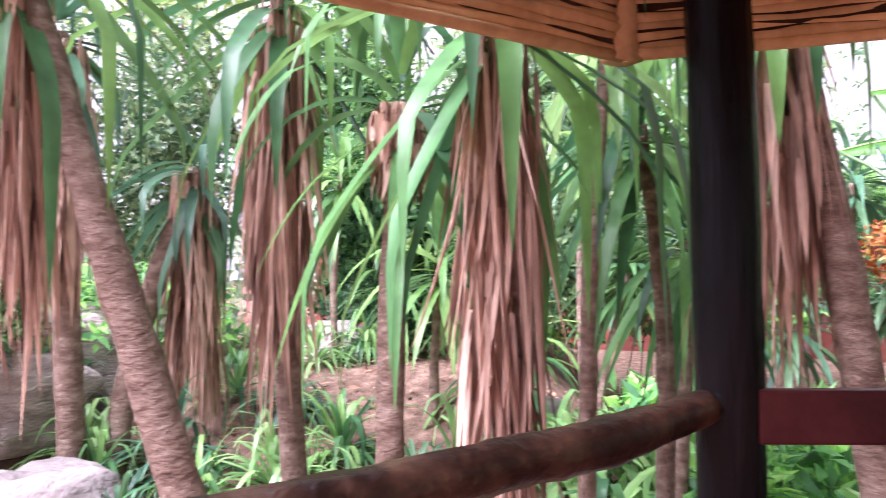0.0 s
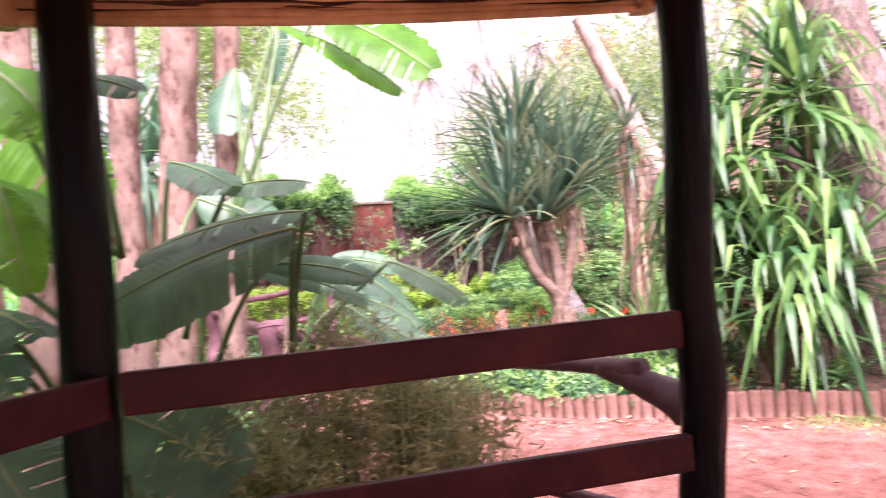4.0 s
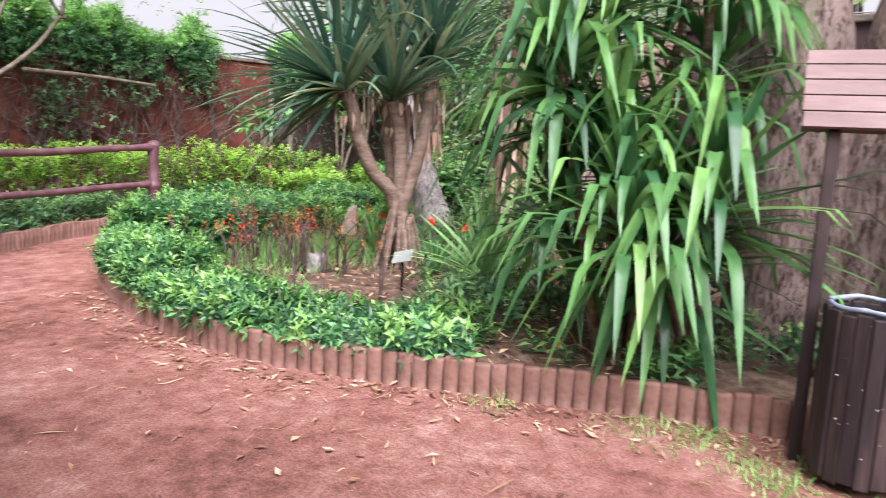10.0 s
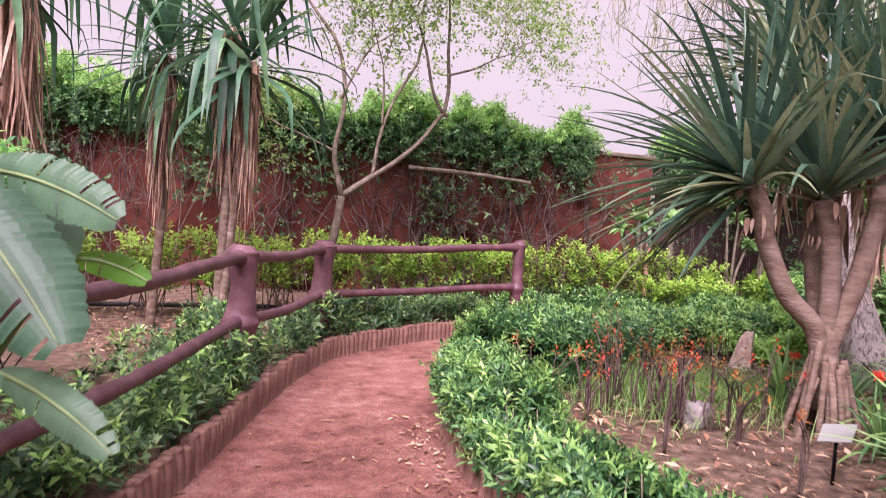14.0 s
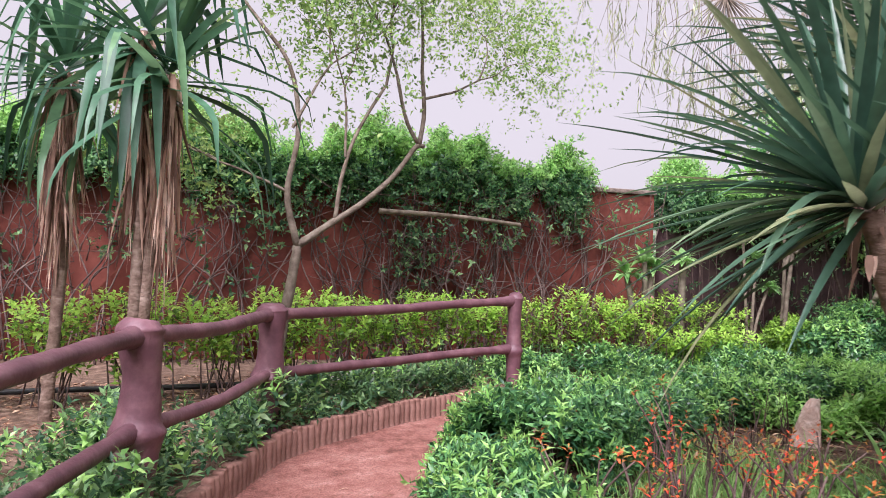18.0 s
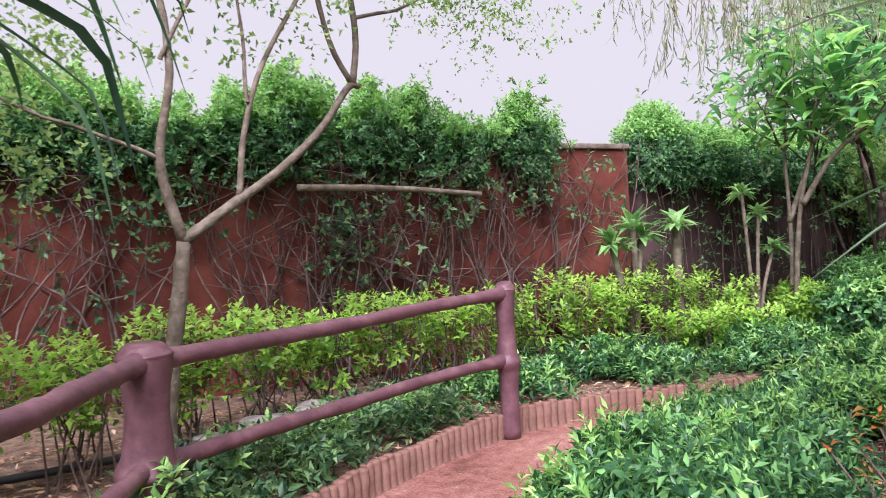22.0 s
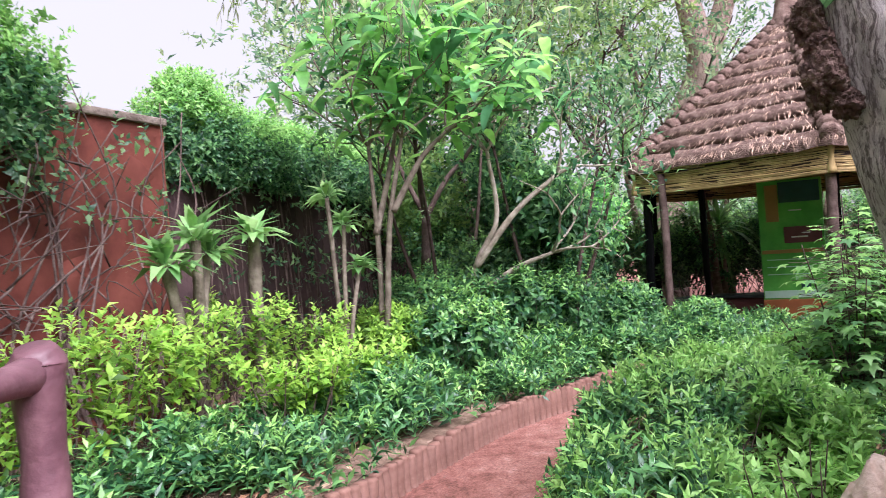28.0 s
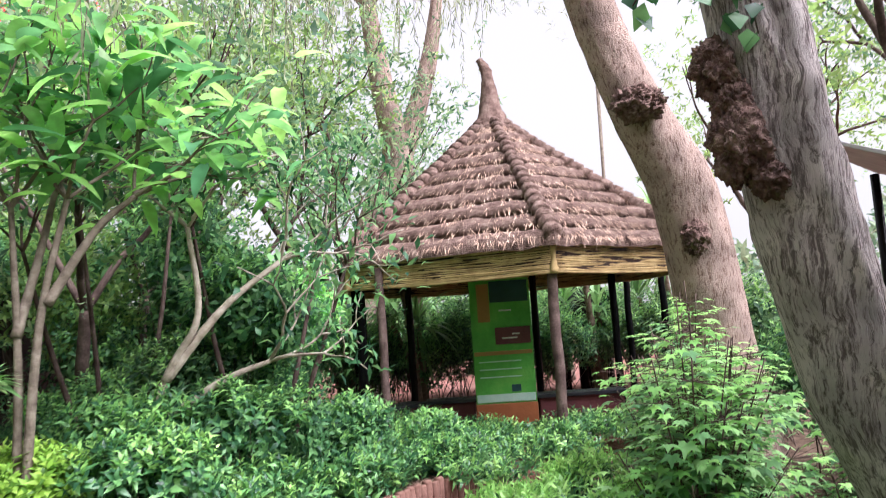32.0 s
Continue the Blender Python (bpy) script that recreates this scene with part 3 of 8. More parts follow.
def skirt(geo, c, n, drop, rng, r=0.09, width=0.04, flare=0.3):
    """Dead leaves hanging round a trunk below its head, in a shaggy layered mass."""
    for fold, share in ((-0.8, 1.1), (0.9, 1.1), (0.3, 0.6)):
        m = max(3, int(n * share))
        az = rng.uniform(0, 2 * np.pi, m)
        u = rng.uniform(0, 1, m) ** 1.2
        fl = flare * rng.uniform(0.0, 0.8, m)
        d = np.stack([np.cos(az) * fl + rng.normal(0, 0.1, m), np.sin(az) * fl + rng.normal(0, 0.1, m), np.full(m, -1.0)], 1)
        rr = r * rng.uniform(0.5, 1.5, m) * (1 + 0.45 * np.sin(np.pi * u))
        p = np.asarray(c, float) + np.stack([np.cos(az) * rr, np.sin(az) * rr, 0.12 - drop * 0.72 * u], 1)
        straps(geo, p, d, drop * rng.uniform(0.14, 0.5, m), width * rng.uniform(0.25, 1.3, m), rng.uniform(-0.15, 0.8, m), 6, fold)
    return geo


def shoots(geo, p, d, rng, per=7, length=0.075, width=0.024, stem=0.12, spread=1.0):
    """Leafy shoots: leaves set spirally along short stems."""
    p, d = np.asarray(p, float), unit(d)
    n = len(p)
    if not n:
        return geo
    a = unit(np.cross(d, [0.31, 0.5, 0.81]))
    b = np.cross(d, a)
    k = np.tile(np.arange(per), n)
    i = np.repeat(np.arange(n), per)
    az = k * 2.4 + rng.uniform(0, 6, n)[i]
    out = np.cos(az)[:, None] * a[i] + np.sin(az)[:, None] * b[i]
    f = k / max(per - 1, 1)
    pos = p[i] + d[i] * (stem * f)[:, None]
    way = unit(out * spread + d[i] * (0.25 + 0.8 * f)[:, None] + rng.normal(0, 0.15, (n * per, 3)))
    ln = length * rng.uniform(0.6, 1.15, n * per) * (1.1 - 0.4 * f)
    return leaves(geo, pos, way, d[i] + 0.001, ln, ln * width / length, 0.15, rng.uniform(0, 0.35, (n * per, 1)))


def blob(rng, n, c, r, low=-1.0, shell=0.55):
    """Places in an ellipsoid, denser near its surface, with the way outwards."""
    d = unit(rng.normal(0, 1, (n, 3)))
    d[:, 2] = np.where(d[:, 2] < low, -d[:, 2], d[:, 2])
    rad = (shell + (1 - shell) * rng.uniform(0, 1, n) ** 0.6)[:, None]
    return np.asarray(c) + d * rad * np.asarray(r), d


def grow(geo, tips, p, d, length, r, depth, rng, kids=2, spread=0.55, lift=0.15, sides=7, shrink=0.74, wig=0.12, thin=0.62):
    """A limb that forks until it ends in twigs; the twigs' ends are gathered in tips."""
    p, d = np.asarray(p, float), unit(d)
    pts = [p]
    for _ in range(4):
        d = unit(d + rng.normal(0, wig, 3) + UP * lift * 0.25)
        pts.append(pts[-1] + d * length / 4)
    tube(geo, spline(pts, 9), [r, r * thin], sides, 0.04, rng, depth == 0)
    if depth == 0:
        tips.append((pts[-1], d))
        return
    if depth <= 2:
        tips.append((pts[2], d))
    a = unit(np.cross(d, [0.2, 0.9, 0.3]))
    b = np.cross(d, a)
    az0 = rng.uniform(0, 6)
    for k in range(kids):
        az = az0 + k * 2 * np.pi / kids + rng.normal(0, 0.3)
        out = np.cos(az) * a + np.sin(az) * b
        grow(geo, tips, pts[-1], unit(d + out * spread * rng.uniform(0.6, 1.3) + UP * lift), length * shrink * rng.uniform(0.8, 1.15), r * thin, depth - 1, rng, kids if rng.random() < 0.8 else 2, spread, lift, max(4, sides - 1), shrink, wig, thin)


def box(geo, c, size, m=None, bev=0.0):
    """A box with chamfered long edges."""
    x, y, z = (s / 2 for s in size)
    bm = bmesh.new()
    bmesh.ops.create_cube(bm, size=1, matrix=Matrix.Diagonal((*size, 1)))
    if bev:
        bmesh.ops.bevel(bm, geom=bm.edges[:], offset=bev, segments=2, affect="EDGES", profile=0.6)
    mm = m if m is not None else Matrix.Identity(4)
    v = np.array([tuple(mm @ w.co + Vector(c)) for w in bm.verts])
    bm.verts.index_update()
    by = {}
    for f in bm.faces:
        by.setdefault(len(f.verts), []).append([w.index for w in f.verts])
    bm.free()
    return geo.add(v, [np.array(a) for a in by.values()])


def rock(name, at, size, material, seed, label, category="rock", group="", rot=0.0, flat=1.0):
    bm = bmesh.new()
    bmesh.ops.create_icosphere(bm, subdivisions=4, radius=1.0)
    off = Vector((seed * 7.3, seed * 3.1, seed * 1.7))
    for v in bm.verts:
        n = v.co.normalized()
        k = 1 + 0.32 * noise.noise(n * 1.3 + off) + 0.14 * noise.noise(n * 3.4 + off) + 0.05 * noise.noise(n * 9 + off)
        q = n * k
        q = Vector((max(-0.8, min(0.8, q.x)), max(-0.82, min(0.82, q.y)), max(-0.75, min(0.9 * flat, q.z))))
        v.co = Matrix.Rotation(rot, 3, "Z") @ Vector((q.x * size[0], q.y * size[1], q.z * size[2])) + Vector(at)
    for f in bm.faces:
        f.smooth = True
    ob = part(name, bm, material)
    return tagged(ob, label, category, group)


def bark_tube(geo, pts, radii, ridge=0.014, sides=64, rows=130, flare=0.0, seed=0.0):
    """A trunk whose bark stands up in uneven ridges."""
    p = spline(pts, rows)
    r = np.interp(np.linspace(0, 1, rows), np.linspace(0, 1, len(radii)), radii)
    t = unit(np.gradient(p, axis=0))
    a = unit(np.array([1.0, 0, 0]) - t * t[:, :1])
    b = np.cross(t, a)
    th = np.linspace(0, 2 * np.pi, sides, endpoint=False)
    v = np.zeros((rows, sides, 3))
    for i in range(rows):
        for j in range(sides):
            c, s_ = math.cos(th[j]), math.sin(th[j])
            q = Vector((c * r[i] * 13 + seed, s_ * r[i] * 13, p[i][2] * 3.0))
            k = 1 - 2 * abs(noise.noise(q)) + 0.5 * noise.noise(q * 2.3) + 1.8 * noise.noise(Vector((c * 1.2 + seed, s_ * 1.2, p[i][2] * 0.8)))
            v[i, j] = p[i] + (a[i] * c + b[i] * s_) * (r[i] + ridge * k)
    i, j = np.meshgrid(np.arange(rows - 1), np.arange(sides), indexing="ij")
    f = np.stack([i * sides + j, i * sides + (j + 1) % sides, (i + 1) * sides + (j + 1) % sides, (i + 1) * sides + j], -1).reshape(-1, 4)
    return geo.add(v.reshape(-1, 3), f)


def leaf_parts(geo, seg, material, parent, name="leaf"):
    """Strap leaves of a Geo, each as a mesh of its own under its plant."""
    v, f = np.concatenate(geo.v), np.concatenate(geo.f)
    nv, nf = 3 * (seg + 1), 2 * seg
    for k in range(len(v) // nv):
        one = Geo().add(v[k * nv:(k + 1) * nv], f[k * nf:(k + 1) * nf] - k * nv)
        part(name, one, material, parent)


# ---- ground, beds, path edges, walls ----
RIGHT = [(3.2, -4.6), (4.6, -3.9), (5.7, -3.25), (6.67, -2.6), (7.12, -2.2), (7.36, -1.75), (7.5, -1.2), (7.48, -0.25), (7.37, 0.45), (7.22, 1.14), (7.09, 1.86), (7.05, 2.58),
         (7.18, 3.2), (7.42, 3.87), (7.91, 4.78), (8.5, 5.5), (9.3, 5.86), (10.5, 6.0), (12.0, 5.95), (13.0, 5.6), (14.0, 4.95), (14.7, 4.2), (15.1, 3.4)]
LEFT = [(3.85, 0.75), (4.2, 1.7), (4.62, 2.45), (5.07, 3.2), (5.5, 3.8), (6.07, 4.51), (6.74, 5.4), (7.4, 6.2), (8.1, 6.85), (8.9, 7.2), (9.8, 7.47), (10.6, 7.6),
        (11.3, 7.62), (12.04, 7.38), (12.62, 6.97), (13.5, 6.55), (14.45, 6.03), (15.18, 5.4), (15.75, 4.9), (16.2, 4.3), (16.5, 3.6)]
WALL_A, WALL_B = (15.25, 8.97), (-6.0, 17.6)


def ground_height(x, y):
    return 0.02 * noise.noise(Vector((x * 0.35, y * 0.35, 0))) + 0.008 * noise.noise(Vector((x * 2.1, y * 2.1, 3)))


# one sheet that reaches the horizon, finer where one walks
xs = np.concatenate([[-400, -120, -50, -25], np.arange(-12, 26.01, 0.22), [35, 60, 140, 400]])
ys = np.concatenate([[-400, -120, -50, -20], np.arange(-10, 18.01, 0.22), [30, 60, 140, 400]])
gx, gy = np.meshgrid(xs, ys, indexing="ij")
gz = np.array([ground_height(a, b) if abs(a) < 30 and abs(b) < 25 else 0.0 for a, b in zip(gx.ravel(), gy.ravel())])
nx, ny = len(xs), len(ys)
i, j = np.meshgrid(np.arange(nx - 1), np.arange(ny - 1), indexing="ij")
gf = np.stack([i * ny + j, (i + 1) * ny + j, (i + 1) * ny + j + 1, i * ny + j + 1], -1).reshape(-1, 4)
g = Geo().add(np.stack([gx.ravel(), gy.ravel(), gz], 1), gf)
tagged(part("ground", g, M_EARTH), "red trodden earth ground with small stones", "ground", kind="structure")


def inside(poly, x, y):
    n, hit = len(poly), False
    for k in range(n):
        (x1, y1), (x2, y2) = poly[k], poly[k - 1]
        if (y1 > y) != (y2 > y) and x < (x2 - x1) * (y - y1) / (y2 - y1) + x1:
            hit = not hit
    return hit


def bed(name, outline, label, z=0.13, step=0.25):
    """Raised soil inside an outline: a rim and a bumpy top."""
    bm = bmesh.new()
    vs = [bm.verts.new((x, y, z)) for x, y in outline]
    face = bm.faces.new(vs)
    if face.normal.z < 0:
        face.normal_flip()
    bm.normal_update()
    bmesh.ops.triangulate(bm, faces=bm.faces[:])
    for _ in range(5):
        long = [e for e in bm.edges if e.calc_length() > 0.55]
        if not long:
            break
        bmesh.ops.subdivide_edges(bm, edges=long, cuts=1)
        bmesh.ops.triangulate(bm, faces=bm.faces[:])
    for v in bm.verts:
        if not v.is_boundary:
            v.co.z += 0.035 * noise.noise(v.co * 1.1) + 0.02 * noise.noise(v.co * 3.7)
    rim = [e for e in bm.edges if e.is_boundary]
    out = bmesh.ops.extrude_edge_only(bm, edges=rim)
    for v in out["geom"]:
        if isinstance(v, bmesh.types.BMVert):
            v.co.z = -0.05
    for f in bm.faces:
        f.smooth = True
    return tagged(part(name, bm, M_SOIL), label, "planting bed", kind="structure")


def ease(u):
    u = min(1.0, max(0.0, u))
    return u * u * (3 - 2 * u)


def bank_height(x, y):
    """The planted bank that rises behind the shelter."""
    return 0.1 + 0.72 * ease((y - 2.5) / 2.6) * ease((1.0 - x) / 1.4) + 0.05 * noise.noise(Vector((x * 1.4, y * 1.4, 5)))


def shifted(line, off):
    p, w = along(line, 0.3)
    return [(a[0] - d[1] * off, a[1] + d[0] * off) for a, d in zip(p, w)]


R_IN, L_IN = shifted(RIGHT, -0.06), shifted(LEFT, 0.06)
bed("planting_bed_island", R_IN + [(15.4, 3.0), (17.5, -1.0), (17.5, -7.0), (3.0, -7.0)], "brown mulched soil of the island bed")
bed("planting_bed_border", L_IN + [(17.0, 3.2), (18.5, 5.0), (24.0, 6.5), (24.0, 12.0), (15.3, 9.0), (-6.0, 17.5), (-7.0, 6.0), (-2.0, 2.2), (0.5, 1.75), (2.4, 2.0), (3.6, 1.0)], "brown leaf-strewn soil of the border bed", 0.12)


bx, by = np.meshgrid(np.arange(-7.0, 1.3, 0.2), np.arange(2.3, 11.0, 0.2), indexing="ij")
bz = np.array([bank_height(a, b) for a, b in zip(bx.ravel(), by.ravel())])
i, j = np.meshgrid(np.arange(bx.shape[0] - 1), np.arange(bx.shape[1] - 1), indexing="ij")
m = bx.shape[1]
g = Geo().add(np.stack([bx.ravel(), by.ravel(), bz], 1), np.stack([i * m + j, (i + 1) * m + j, (i + 1) * m + j + 1, i * m + j + 1], -1).reshape(-1, 4))
tagged(part("planting_bank", g, M_SOIL), "leaf-strewn soil bank rising behind the shelter", "planting bed", kind="structure")


def wall_line(name, a, b, h, label, thick=0.25, material=M_WALL, coping=True):
    a, b = np.array(a), np.array(b)
    w = unit(b - a)
    ln = np.linalg.norm(b - a)
    ang = math.atan2(w[1], w[0])
    mid = (a + b) / 2
    # a slab with a slightly wavy face
    n, m = max(2, int(ln / 0.35)), max(2, int(h / 0.35))
    g = Geo()
    s, t = np.meshgrid(np.linspace(0, ln, n), np.linspace(-0.05, h, m), indexing="ij")
    nrm = np.array([-w[1], w[0]])
    for side in (1, -1):
        off = side * thick / 2 + 0.012 * np.sin(s * 2.3 + t * 3.1) * np.cos(s * 0.7 - t * 1.9)
        v = np.stack([a[0] + w[0] * s + nrm[0] * off, a[1] + w[1] * s + nrm[1] * off, t], -1).reshape(-1, 3)
        i, j = np.meshgrid(np.arange(n - 1), np.arange(m - 1), indexing="ij")
        f = np.stack([i * m + j, (i + 1) * m + j, (i + 1) * m + j + 1, i * m + j + 1], -1).reshape(-1, 4)
        g.add(v, f if side < 0 else f[:, ::-1])
    box(g, (mid[0], mid[1], h / 2), (ln, thick * 0.96, h - 0.01), Matrix.Rotation(ang, 4, "Z"))
    ob = tagged(part(name, g, material), label, "wall", kind="structure")
    if coping:
        c = Geo()
        box(c, (mid[0], mid[1], h + 0.03), (ln + 0.05, thick + 0.07, 0.07), Matrix.Rotation(ang, 4, "Z"), 0.012)
        part("coping", c, M_COPING, ob)
    return ob


wall_line("wall_north", WALL_A, WALL_B, 2.66, "weathered red plastered garden wall overgrown with creepers")
# the shade on the lower wall is put into its dark maroon colour
wall_line("wall_north_low", (15.7, 9.05), (24.5, 6.9), 2.3, "lower red garden wall with its shade put in as dark maroon colour", material=M_DARKWALL, coping=False)
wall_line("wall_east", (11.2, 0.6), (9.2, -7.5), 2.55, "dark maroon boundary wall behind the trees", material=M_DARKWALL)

# ---- the thatched huts ----
BENCH = [((19.09, 3.85), (19.63, 2.77)), ((19.63, 2.77), (19.34, 2.2)), ((18.96, 1.42), (18.47, 0.42))]
def reed_band(thing_ob, corners, h, rng):
    """Bundled reeds along the eaves, one board a side, and the bundles at its corners; corners: x, y and the lower edge."""
    n6 = len(corners)
    for k in range(n6):
        p0, p1 = np.array(corners[k]), np.array(corners[(k + 1) % n6])
        w = unit(p1[:2] - p0[:2])
        out = np.array([w[1], -w[0]])
        f = Geo()
        box(f, ((p0[0] + p1[0]) / 2, (p0[1] + p1[1]) / 2, (p0[2] + p1[2]) / 2 + h / 2), (np.linalg.norm(p1[:2] - p0[:2]), 0.02, h * 0.93), Matrix.Rotation(math.atan2(w[1], w[0]), 4, "Z") @ Matrix.Rotation(-math.atan2(p1[2] - p0[2], np.linalg.norm(p1[:2] - p0[:2])), 4, "Y"))
        board = part("fascia", f, M_LOG, thing_ob, smooth=False)
        rows = 14
        for q in range(rows):
            g = Geo()
            pts = []
            for u in np.linspace(0, 1, 10):
                b0 = p0 * (1 - u) + p1 * u
                pts.append((b0[0] + out[0] * rng.normal(0, 0.004), b0[1] + out[1] * rng.normal(0, 0.004), b0[2] + h * (q + 0.5) / rows + rng.normal(0, 0.004) - 0.014 * math.sin(u * math.pi)))
            tube(g, spline(pts, 19), 0.7 * h / rows, 7, 0.12, rng)
            part("reed", g, M_REED, board)
        for z in (h + 0.01, -0.006):
            g = Geo()
            tube(g, spline([p0 + [0, 0, z], (p0 + p1) / 2 + [0, 0, z - 0.02], p1 + [0, 0, z]], 14), 0.017, 7, 0.08, rng)
            part("binding_reed", g, M_REED, board)
        g = Geo()
        tube(g, spline([p0 + [0, 0, h + 0.05], p0 + [0.005, 0, h * 0.5], p0 + [0, 0.004, -0.02]], 9), [0.045, 0.03, 0.05], 10, 0.12, rng)
        part("corner_knot", g, M_REED, board)


def thatch_roof(thing_ob, c, r, z, top, ang, rng, courses=10, spire=1.0, straw=2600):
    """Six thatched faces in stepped courses, rolled ridges and a bound spire."""
    def prof(u):
        return r * (1 - u) ** 1.06 * 0.99 + 0.10, z + (top - z) * u
    for k in range(6):
        g = Geo()
        a0, a1 = radians(ang + 60 * k), radians(ang + 60 * (k + 1))
        rows, n = [], 15
        for q in range(courses):
            (r0, zz0), (r1, zz1) = prof(q / courses), prof((q + 1) / courses)
            for lift, f in ((-0.05, 0.0), (0.085, 0.03), (0.08, 0.35), (0.0, 0.97)):
                rr, zz = r0 + (r1 - r0) * f + (0.04 if f < 0.1 else 0.0), zz0 + (zz1 - zz0) * f
                line = []
                for t in np.linspace(0, 1, n):
                    p = np.array([math.cos(a0), math.sin(a0)]) * (1 - t) + np.array([math.cos(a1), math.sin(a1)]) * t
                    line.append((c[0] + p[0] * rr, c[1] + p[1] * rr, zz + lift + rng.normal(0, 0.012)))
                rows.append(line)
        m = len(rows)
        ii, jj = np.meshgrid(np.arange(m - 1), np.arange(n - 1), indexing="ij")
        g.add(np.array(rows).reshape(-1, 3), np.stack([ii * n + jj, ii * n + jj + 1, (ii + 1) * n + jj + 1, (ii + 1) * n + jj], -1).reshape(-1, 4))
        part("thatch_face", g, M_THATCH, thing_ob)
    s = Geo()
    az = rng.uniform(0, 2 * np.pi, straw)
    u = rng.uniform(0, 1, straw) ** 1.5 * 0.95
    sector = np.floor((np.degrees(az) - ang) / 60) * 60 + ang + 30
    flat = math.cos(radians(30)) / np.cos(np.radians(np.degrees(az) - sector))
    rr = (r * (1 - u) ** 1.06 + 0.13) * flat
    zz = z + (top - z) * u + 0.05
    p = np.stack([c[0] + np.cos(az) * rr, c[1] + np.sin(az) * rr, zz], 1)
    d = np.stack([np.cos(az) * r, np.sin(az) * r, np.full(straw, -(top - z))], 1) + rng.normal(0, 0.9, (straw, 3)) * [1, 1, 0.3]
    leaves(s, p, d, np.stack([np.cos(az), np.sin(az), np.ones(straw)], 1), rng.uniform(0.06, 0.2, straw), rng.uniform(0.005, 0.016, straw), 0.1, 0.05)
    tagged(part("loose_straw", s, M_STRAW, thing_ob), kind="stuff")
    for k in range(6):
        a = radians(ang + 60 * k)
        n = 20
        for q in range(n):
            u0, u1 = q / n * 0.97, (q + 1.25) / n * 0.97
            (r0, z0), (r1, z1) = prof(u0), prof(min(u1, 1.0))
            e = np.array([math.cos(a), math.sin(a)])
            w0 = 0.115 * (1 - 0.35 * u0)
            g = Geo()
            tube(g, [(*(c + e * r0), z0 + 0.06), (*(c + e * (r0 * 0.5 + r1 * 0.5)), z0 * 0.5 + z1 * 0.5 + 0.055), (*(c + e * r1), z1 + 0.035)], [w0 * 1.08, w0, w0 * 0.8], 9, 0.05, rng)
            part("ridge_roll", g, M_THATCH, thing_ob)
    g = Geo()
    tube(g, spline([(c[0], c[1], top - 0.35), (c[0], c[1], top), (c[0], c[1] + 0.0, top + spire * 0.45), (c[0] + 0.01, c[1] + 0.02, top + spire * 0.8), (c[0] + 0.06, c[1] + 0.09, top + spire)], 24), [0.36, 0.26, 0.15, 0.1, 0.075, 0.05], 14, 0.06, rng, lobes=0.06)
    part("spire", g, M_THATCH, thing_ob, "bound thatch spire")
    g = Geo()
    for k in range(6):
        a0, a1 = radians(ang + 60 * k), radians(ang + 60 * (k + 1))
        g.add([(c[0] + r * 0.97 * math.cos(a0), c[1] + r * 0.97 * math.sin(a0), z - 0.02), (c[0] + r * 0.97 * math.cos(a1), c[1] + r * 0.97 * math.sin(a1), z - 0.02), (c[0], c[1], top - 0.1)], np.array([[0, 2, 1]]))
    part("roof_lining", g, M_REED, thing_ob, smooth=False)


def round_post(thing_ob, x, y, h, r, rng, material=M_POST, lean=(0, 0), name="post"):
    g = Geo()
    pts = [(x + lean[0] * u + rng.normal(0, 0.006), y + lean[1] * u + rng.normal(0, 0.006), -0.05 + (h + 0.05) * u) for u in np.linspace(0, 1, 8)]
    tube(g, spline(pts, 22), [r * 1.05, r * 0.98, r, r * 0.94], 14, 0.018, rng)
    return part(name, g, material, thing_ob)


def plank(thing_ob, p0, p1, h, th, rng, material=M_PLANK, name="rail_board"):
    p0, p1 = np.array(p0), np.array(p1)
    d = p1 - p0
    g = Geo()
    m = Matrix.Rotation(math.atan2(d[1], d[0]), 4, "Z") @ Matrix.Rotation(-math.asin(d[2] / np.linalg.norm(d)), 4, "Y")
    box(g, (p0 + p1) / 2, (np.linalg.norm(d), th, h), m, 0.006)
    return part(name, g, material, thing_ob, smooth=False)


rng = np.random.default_rng(11)
HUT = np.array([1.72, -0.12])
hut = thing("thatched_shelter", (1.72, -0.12, 0), "open hexagonal thatched shelter on black posts", "shelter")
FEET = [(0.648, 1.395), (2.374, 1.647), (3.624, 0.333), (3.15, -1.7), (1.3, -2.1), (-0.5, 0.38)]
LEAN = [(-0.03, -0.056), (-0.017, -0.08), (-0.154, -0.1), (-0.02, 0.02), (0.01, 0.03), (0.03, -0.01)]
HP = [(x + 0.5 * a, y + 0.5 * b) for (x, y), (a, b) in zip(FEET, LEAN)]
for (x, y), lean in zip(FEET, LEAN):
    round_post(hut, x, y, 2.45, 0.074, rng, lean=lean)
plank(hut, (*(np.array(HP[0]) + [0.05, -0.05]), 1.215), (*(np.array(HP[1]) + [-0.02, -0.08]), 1.215), 0.115, 0.032, rng)
plank(hut, (*(np.array(HP[1]) + [0.03, -0.08]), 1.215), (*(np.array(HP[2]) + [-0.07, 0.03]), 1.215), 0.115, 0.032, rng)
plank(hut, (*(np.array(HP[0]) + [0.05, -0.05]), 0.83), (*(np.array(HP[1]) + [-0.02, -0.08]), 0.83), 0.115, 0.032, rng)
plank(hut, (*(np.array(HP[1]) + [0.03, -0.08]), 0.83), (*(np.array(HP[2]) + [-0.07, 0.03]), 0.83), 0.115, 0.032, rng)
g = Geo()
